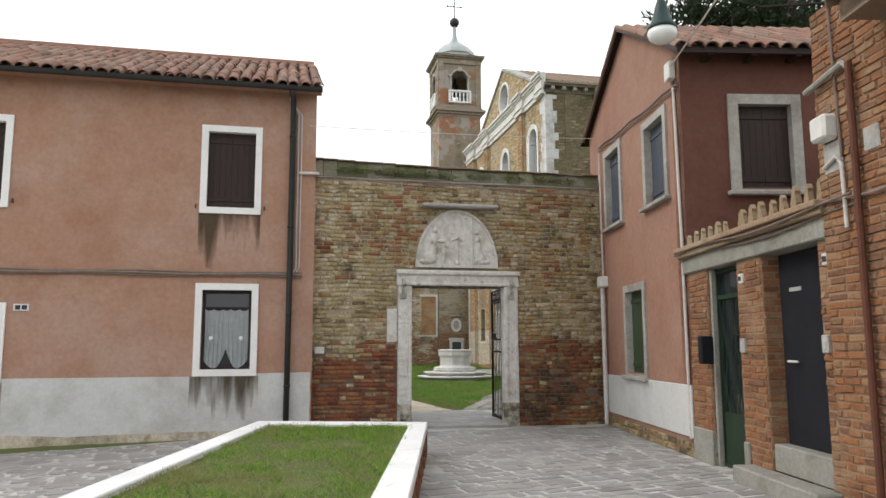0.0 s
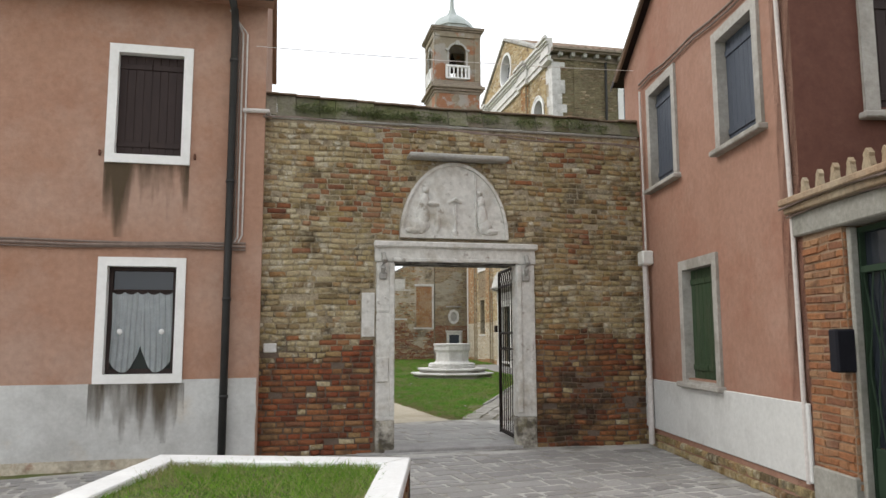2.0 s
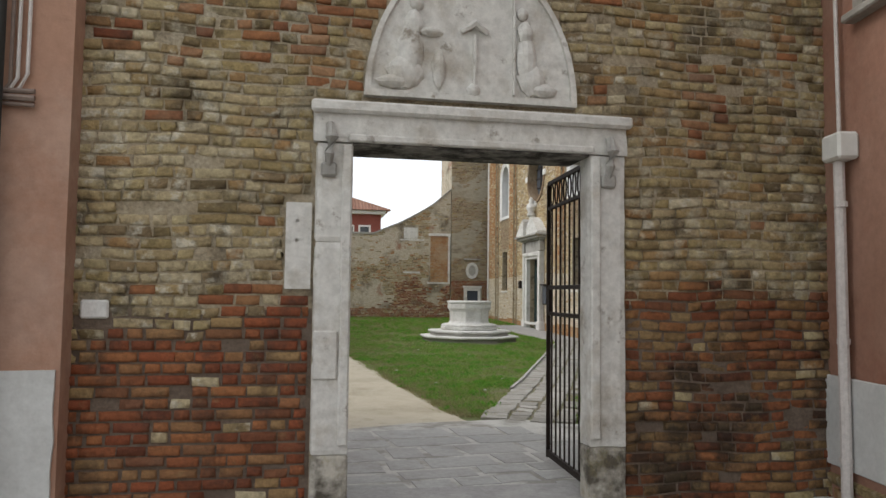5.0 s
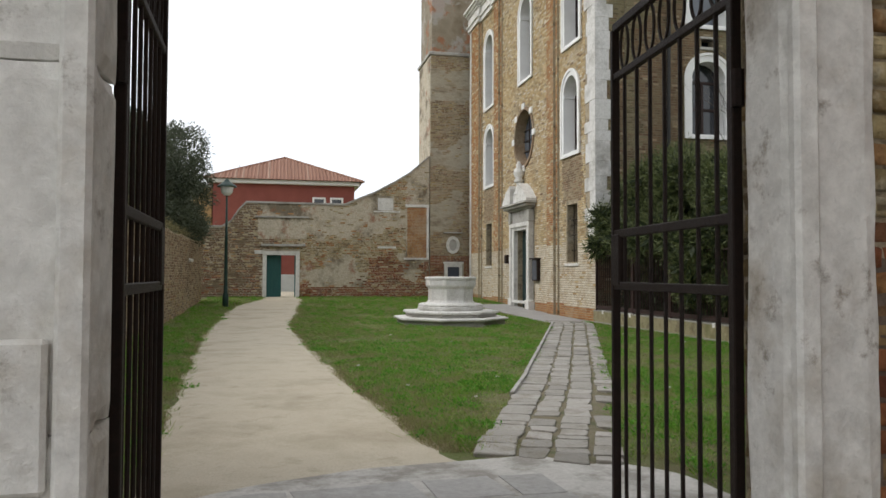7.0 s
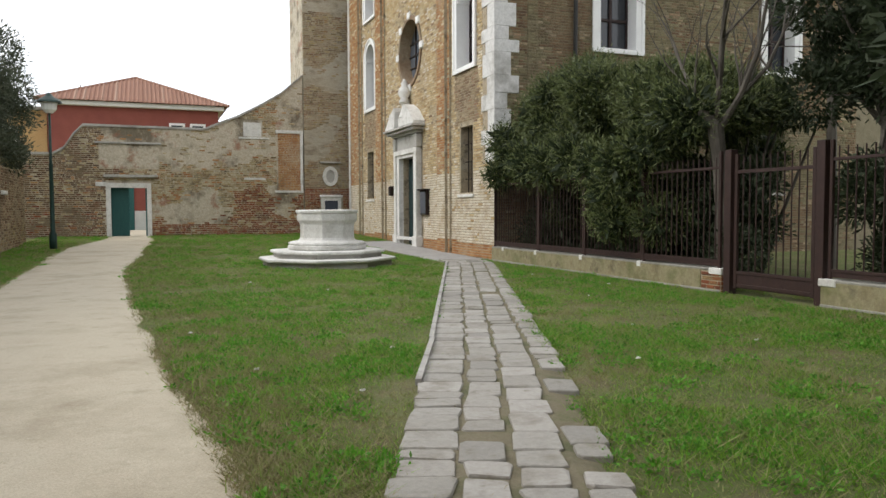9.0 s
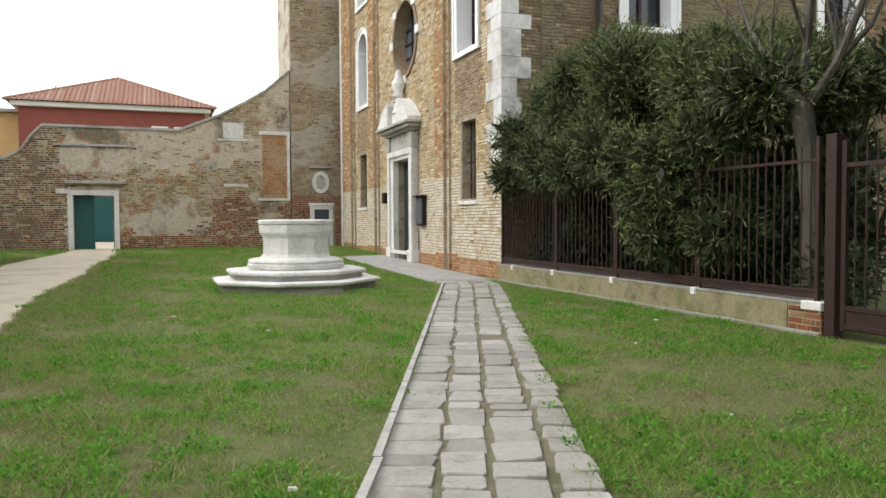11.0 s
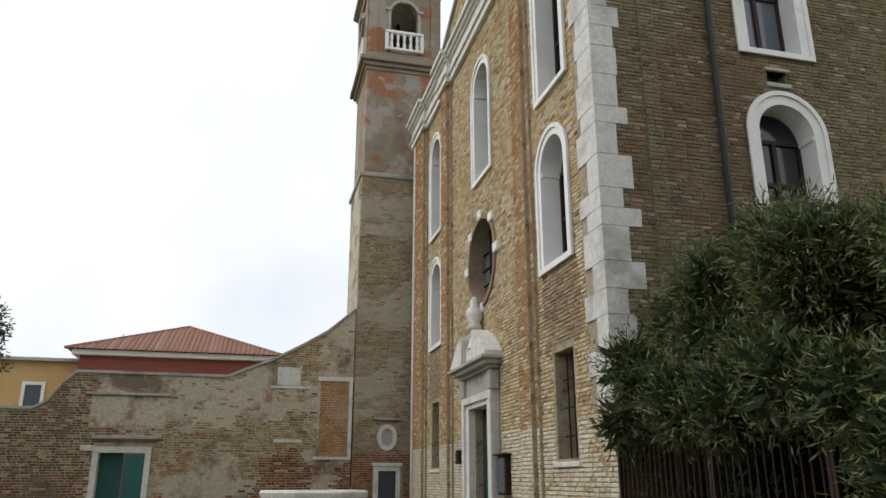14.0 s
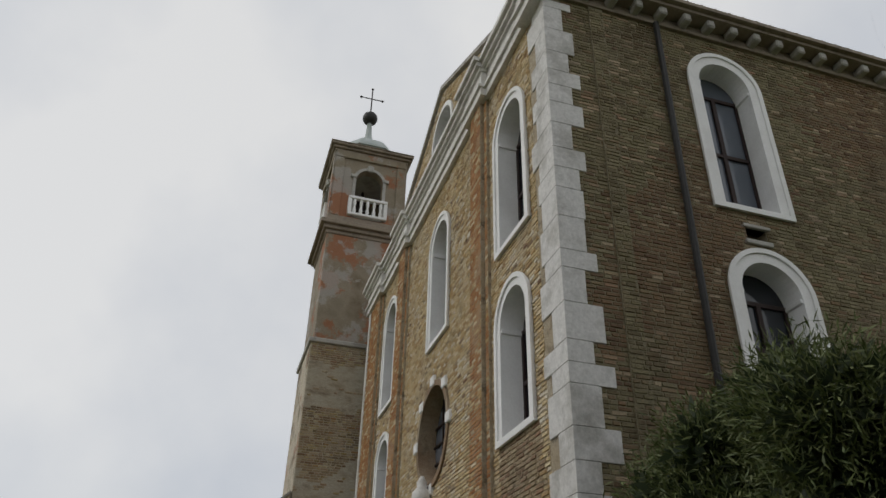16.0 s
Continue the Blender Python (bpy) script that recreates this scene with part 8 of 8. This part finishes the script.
# ---- grass ----
def blades():
    rng = np.random.default_rng(7)

    waves = [(rng.uniform(0, 2 * math.pi), f * rng.uniform(0.8, 1.25), rng.uniform(0, 6.3)) for f in (1.6, 2.3, 3.4, 5.0, 7.5, 11.0, 15.0) for _ in range(3)]

    def clumpy(x, y):
        """0 on thin worn turf to 1 in thick tufts."""
        v = sum(np.sin((x * math.cos(a) + y * math.sin(a)) * f + p) / f ** 0.35 for a, f, p in waves)
        return np.clip(0.5 + v / 5.0, 0, 1)

    def fill(n, pts, keep, zf, lo, hi, wide):
        x, y = pts(n)
        ok = keep(x, y)
        x, y = x[ok], y[ok]
        tuft = clumpy(x, y)
        ok = rng.random(len(x)) < 0.52 + 0.65 * tuft
        x, y, tuft = x[ok], y[ok], tuft[ok]
        k = len(x)
        h = rng.uniform(lo, hi, k) * (0.6 + 0.8 * rng.random(k)) * (0.6 + 1.0 * tuft)
        a = rng.uniform(0, 2 * math.pi, k)
        w = wide * rng.uniform(0.6, 1.3, k)
        lean = h[:, None] * rng.normal(0, 1.0, (k, 2))
        z = zf(x, y)
        dx, dy = np.cos(a) * w, np.sin(a) * w
        v = np.stack([np.stack([x - dx, y - dy, z], 1), np.stack([x + dx, y + dy, z], 1), np.stack([x + lean[:, 0], y + lean[:, 1], z + h], 1)], 1)
        b = Build()
        b.v = list(map(tuple, v.reshape(-1, 3).tolist()))
        b.f = list(map(tuple, np.arange(3 * k).reshape(-1, 3).tolist()))
        b.m = [0] * k
        return b

    def yard(n):
        return rng.uniform(-0.4, 13.2, n), 14.4 + 34 * rng.random(n) ** 1.5

    line = np.array([(4.63, 17.5), (6.4, 21.45), (8.22, 25.8), (10.75, 31.85), (11.15, 34.0), (11.2, 41.5)])

    def clear(x, y):
        ok = np.ones(len(x), bool)
        gl = np.interp(y, [14.2, 16.5, 19, 25.2, 33, 41, 45.5, 48.3], [1.7, 1.75, 1.68, 1.3, 0.95, 1.1, 1.95, 2.1])
        gr = np.interp(y, [14.2, 16.5, 18.4, 24.6, 33, 40, 45, 48.3], [5.6, 5.4, 4.0, 3.45, 3.1, 3.5, 3.75, 3.6])
        edge = rng.normal(0, 0.09, len(x))
        ok &= (x < gl + edge) | (x > gr + edge)
        ok &= (y > 17.6 + edge) | (x > 5.6) | (x < 1.4)
        for (ax, ay), (bx, by) in zip(line[:-1], line[1:]):
            t = np.clip(((x - ax) * (bx - ax) + (y - ay) * (by - ay)) / ((bx - ax) ** 2 + (by - ay) ** 2), 0, 1)
            d = np.hypot(x - ax - t * (bx - ax), y - ay - t * (by - ay))
            ok &= d > 0.53 + 0.4 * edge
        ok &= ~((x > 10.3) & (y > 33) & (y < 42))
        ok &= np.hypot(x - 7.55, y - 33.15) > 1.5
        ok &= ~((np.abs(x - 12.05) < 0.25))
        return ok

    def height(x, y):
        t = np.clip((y - 33) / 15, 0, 1)
        return 0.085 + 0.3 * t * t * (3 - 2 * t)
    solid("lawn_grass", fill(880000, yard, clear, height, 0.014, 0.056, 0.0046), BLADES, "short patchy green and dry lawn grass", "grass", kind="stuff")

    def fringe(n):
        y = rng.uniform(17.6, 44, n)
        gl = np.interp(y, [14.2, 16.5, 19, 25.2, 33, 41, 45.5], [1.7, 1.75, 1.68, 1.3, 0.95, 1.1, 1.95])
        gr = np.interp(y, [14.2, 16.5, 18.4, 24.6, 33, 40, 45], [5.0, 4.6, 4.0, 3.45, 3.1, 3.5, 3.75])
        side = rng.random(n) < 0.72
        off = np.abs(rng.normal(0, 1, n)) * (0.5 + 0.05 * np.clip(y - 20, 0, 20)) - 0.12
        return np.where(side, gr + off, gl - off * 0.5), y
    solid("dry_grass", fill(170000, fringe, lambda x, y: (y > 18.0) | (x < 1.6), lambda x, y: height(x, y) - 0.004, 0.008, 0.035, 0.005), LEAF_DRY, "dry brown grass fraying over the sand path", "grass", kind="stuff")

    solid("withered_grass", fill(170000, yard, lambda x, y: clear(x, y) & (clumpy(x, y) < 0.5), height, 0.012, 0.045, 0.0045), LEAF_DRY, "withered straw-coloured grass between the tufts", "grass", kind="stuff")
    weeds = Build()
    n = 11000
    wx, wy = yard(n)
    ok = clear(wx, wy) & (wx < 11.7)
    ok &= rng.random(n) < 1.6 * clumpy(wx, wy) ** 1.5
    cs = np.stack([wx[ok], wy[ok], height(wx[ok], wy[ok]) + 0.015], 1)
    leaf_cloud(weeds, cs, np.array([(0.09, 0.09, 0.02)] * len(cs)) * rng.uniform(0.4, 1.8, (len(cs), 1)), 170000, rng, 0.038, 0.018, shell=0.1, droop=0.2)
    solid("lawn_weeds", weeds, CLOVER, "low broad-leaved weeds in the lawn", "weeds", kind="stuff")

    def bed(n):
        u, v = rng.random(n), rng.random(n)
        a, b, c, d = (np.array(p) for p in PLANTER)
        p = (a + (b - a) * u[:, None]) * (1 - v)[:, None] + (d + (c - d) * u[:, None]) * v[:, None]
        return p[:, 0], p[:, 1]
    solid("bed_grass", fill(60000, bed, lambda x, y: y > 1.5, lambda x, y: 0.0 * x + 0.495, 0.02, 0.055, 0.006), BLADES, "short green grass in the raised bed", "grass", kind="stuff")


blades()

lit = Build()
rl = random.Random(77)
for x, y in ((5.6, 21.9), (3.9, 23.5), (4.9, 20.4), (6.2, 27.2), (4.6, 26.0), (8.5, 22.2), (9.6, 24.8), (10.6, 28.4), (5.2, 29.0), (7.4, 20.6), (9.0, 20.9), (4.3, 21.4), (6.9, 29.9), (10.9, 26.2)):
    r, a = rl.uniform(0.015, 0.035), rl.uniform(0, 6)
    lit.add([(x + r * k * math.cos(a + j * 1.26), y + r * k * rl.uniform(0.5, 0.9) * math.sin(a + j * 1.26), 0.115 + 0.012 * h + rl.uniform(0, 0.008)) for h, k in ((0, 1.0), (1, 0.8)) for j in range(5)], [(5, 6, 7, 8, 9)] + [(j, (j + 1) % 5, 5 + (j + 1) % 5, 5 + j) for j in range(5)])
solid("pale_litter", lit, PLASTIC, "small pale scraps scattered on the grass", "litter", kind="stuff")

# ---- pieces of the wall, path and paving ----
rngp = np.random.default_rng(15)
for q in NEAR_BRICKS:
    w, h = q[1] - q[0], q[3] - q[2]
    key = "brick_%d" % round(w / 0.02)
    me = bpy.data.meshes.get(key)
    if me is None:
        b = Build()
        wq = round(w / 0.02) * 0.02
        brick_mesh(b, [(-wq / 2, wq / 2, -h / 2, h / 2)], rngp, 0.022, worn=0.014, rough=0.009, soft=True)
        me = b.mesh(key, [BRICK_RED_PIECE], smooth=True)
    ob = new("brick", me)
    ob.parent = GATE_WALL
    ob.location = ((q[0] + q[1]) / 2, rngp.uniform(-0.005, 0.003), (q[2] + q[3]) / 2)
stone_path()


def off_square(x, y):
    if y > 13.6 or x < -5 or x > 6.0 - 0.165 * (13.75 - y) - 0.05 or y < 3.0:
        return True
    e = 1.99 - (10.74 - y) * 0.219
    return (y < 11.45 and x < e + 0.1 and x > -0.25 - (11.45 - y) * 0.229 - 0.12 and y < 11.5 - 0.32 * (x + 0.22) + 0.1) or (5.0 < x and 6.3 < y < 8.4 and x > 4.55)


laid_slabs(pavement, "paving_slab", (-7, 9.0, 3.6, 15.5), off_square, np.random.default_rng(16), 300, PAVING, (0.36, 0.23), rot=0.16, dz=0.004)
laid_slabs(apron, "paving_slab", (1.5, 5.5, 13.95, 17.3), lambda x, y: x < 1.7 or x > 5.2 or y > 17.2 or abs(x - 3.17) > 2 - max(0, y - 16) * 0.6, np.random.default_rng(18), 120, APRON_SLAB, (0.7, 0.42), 0.1, 0.008)
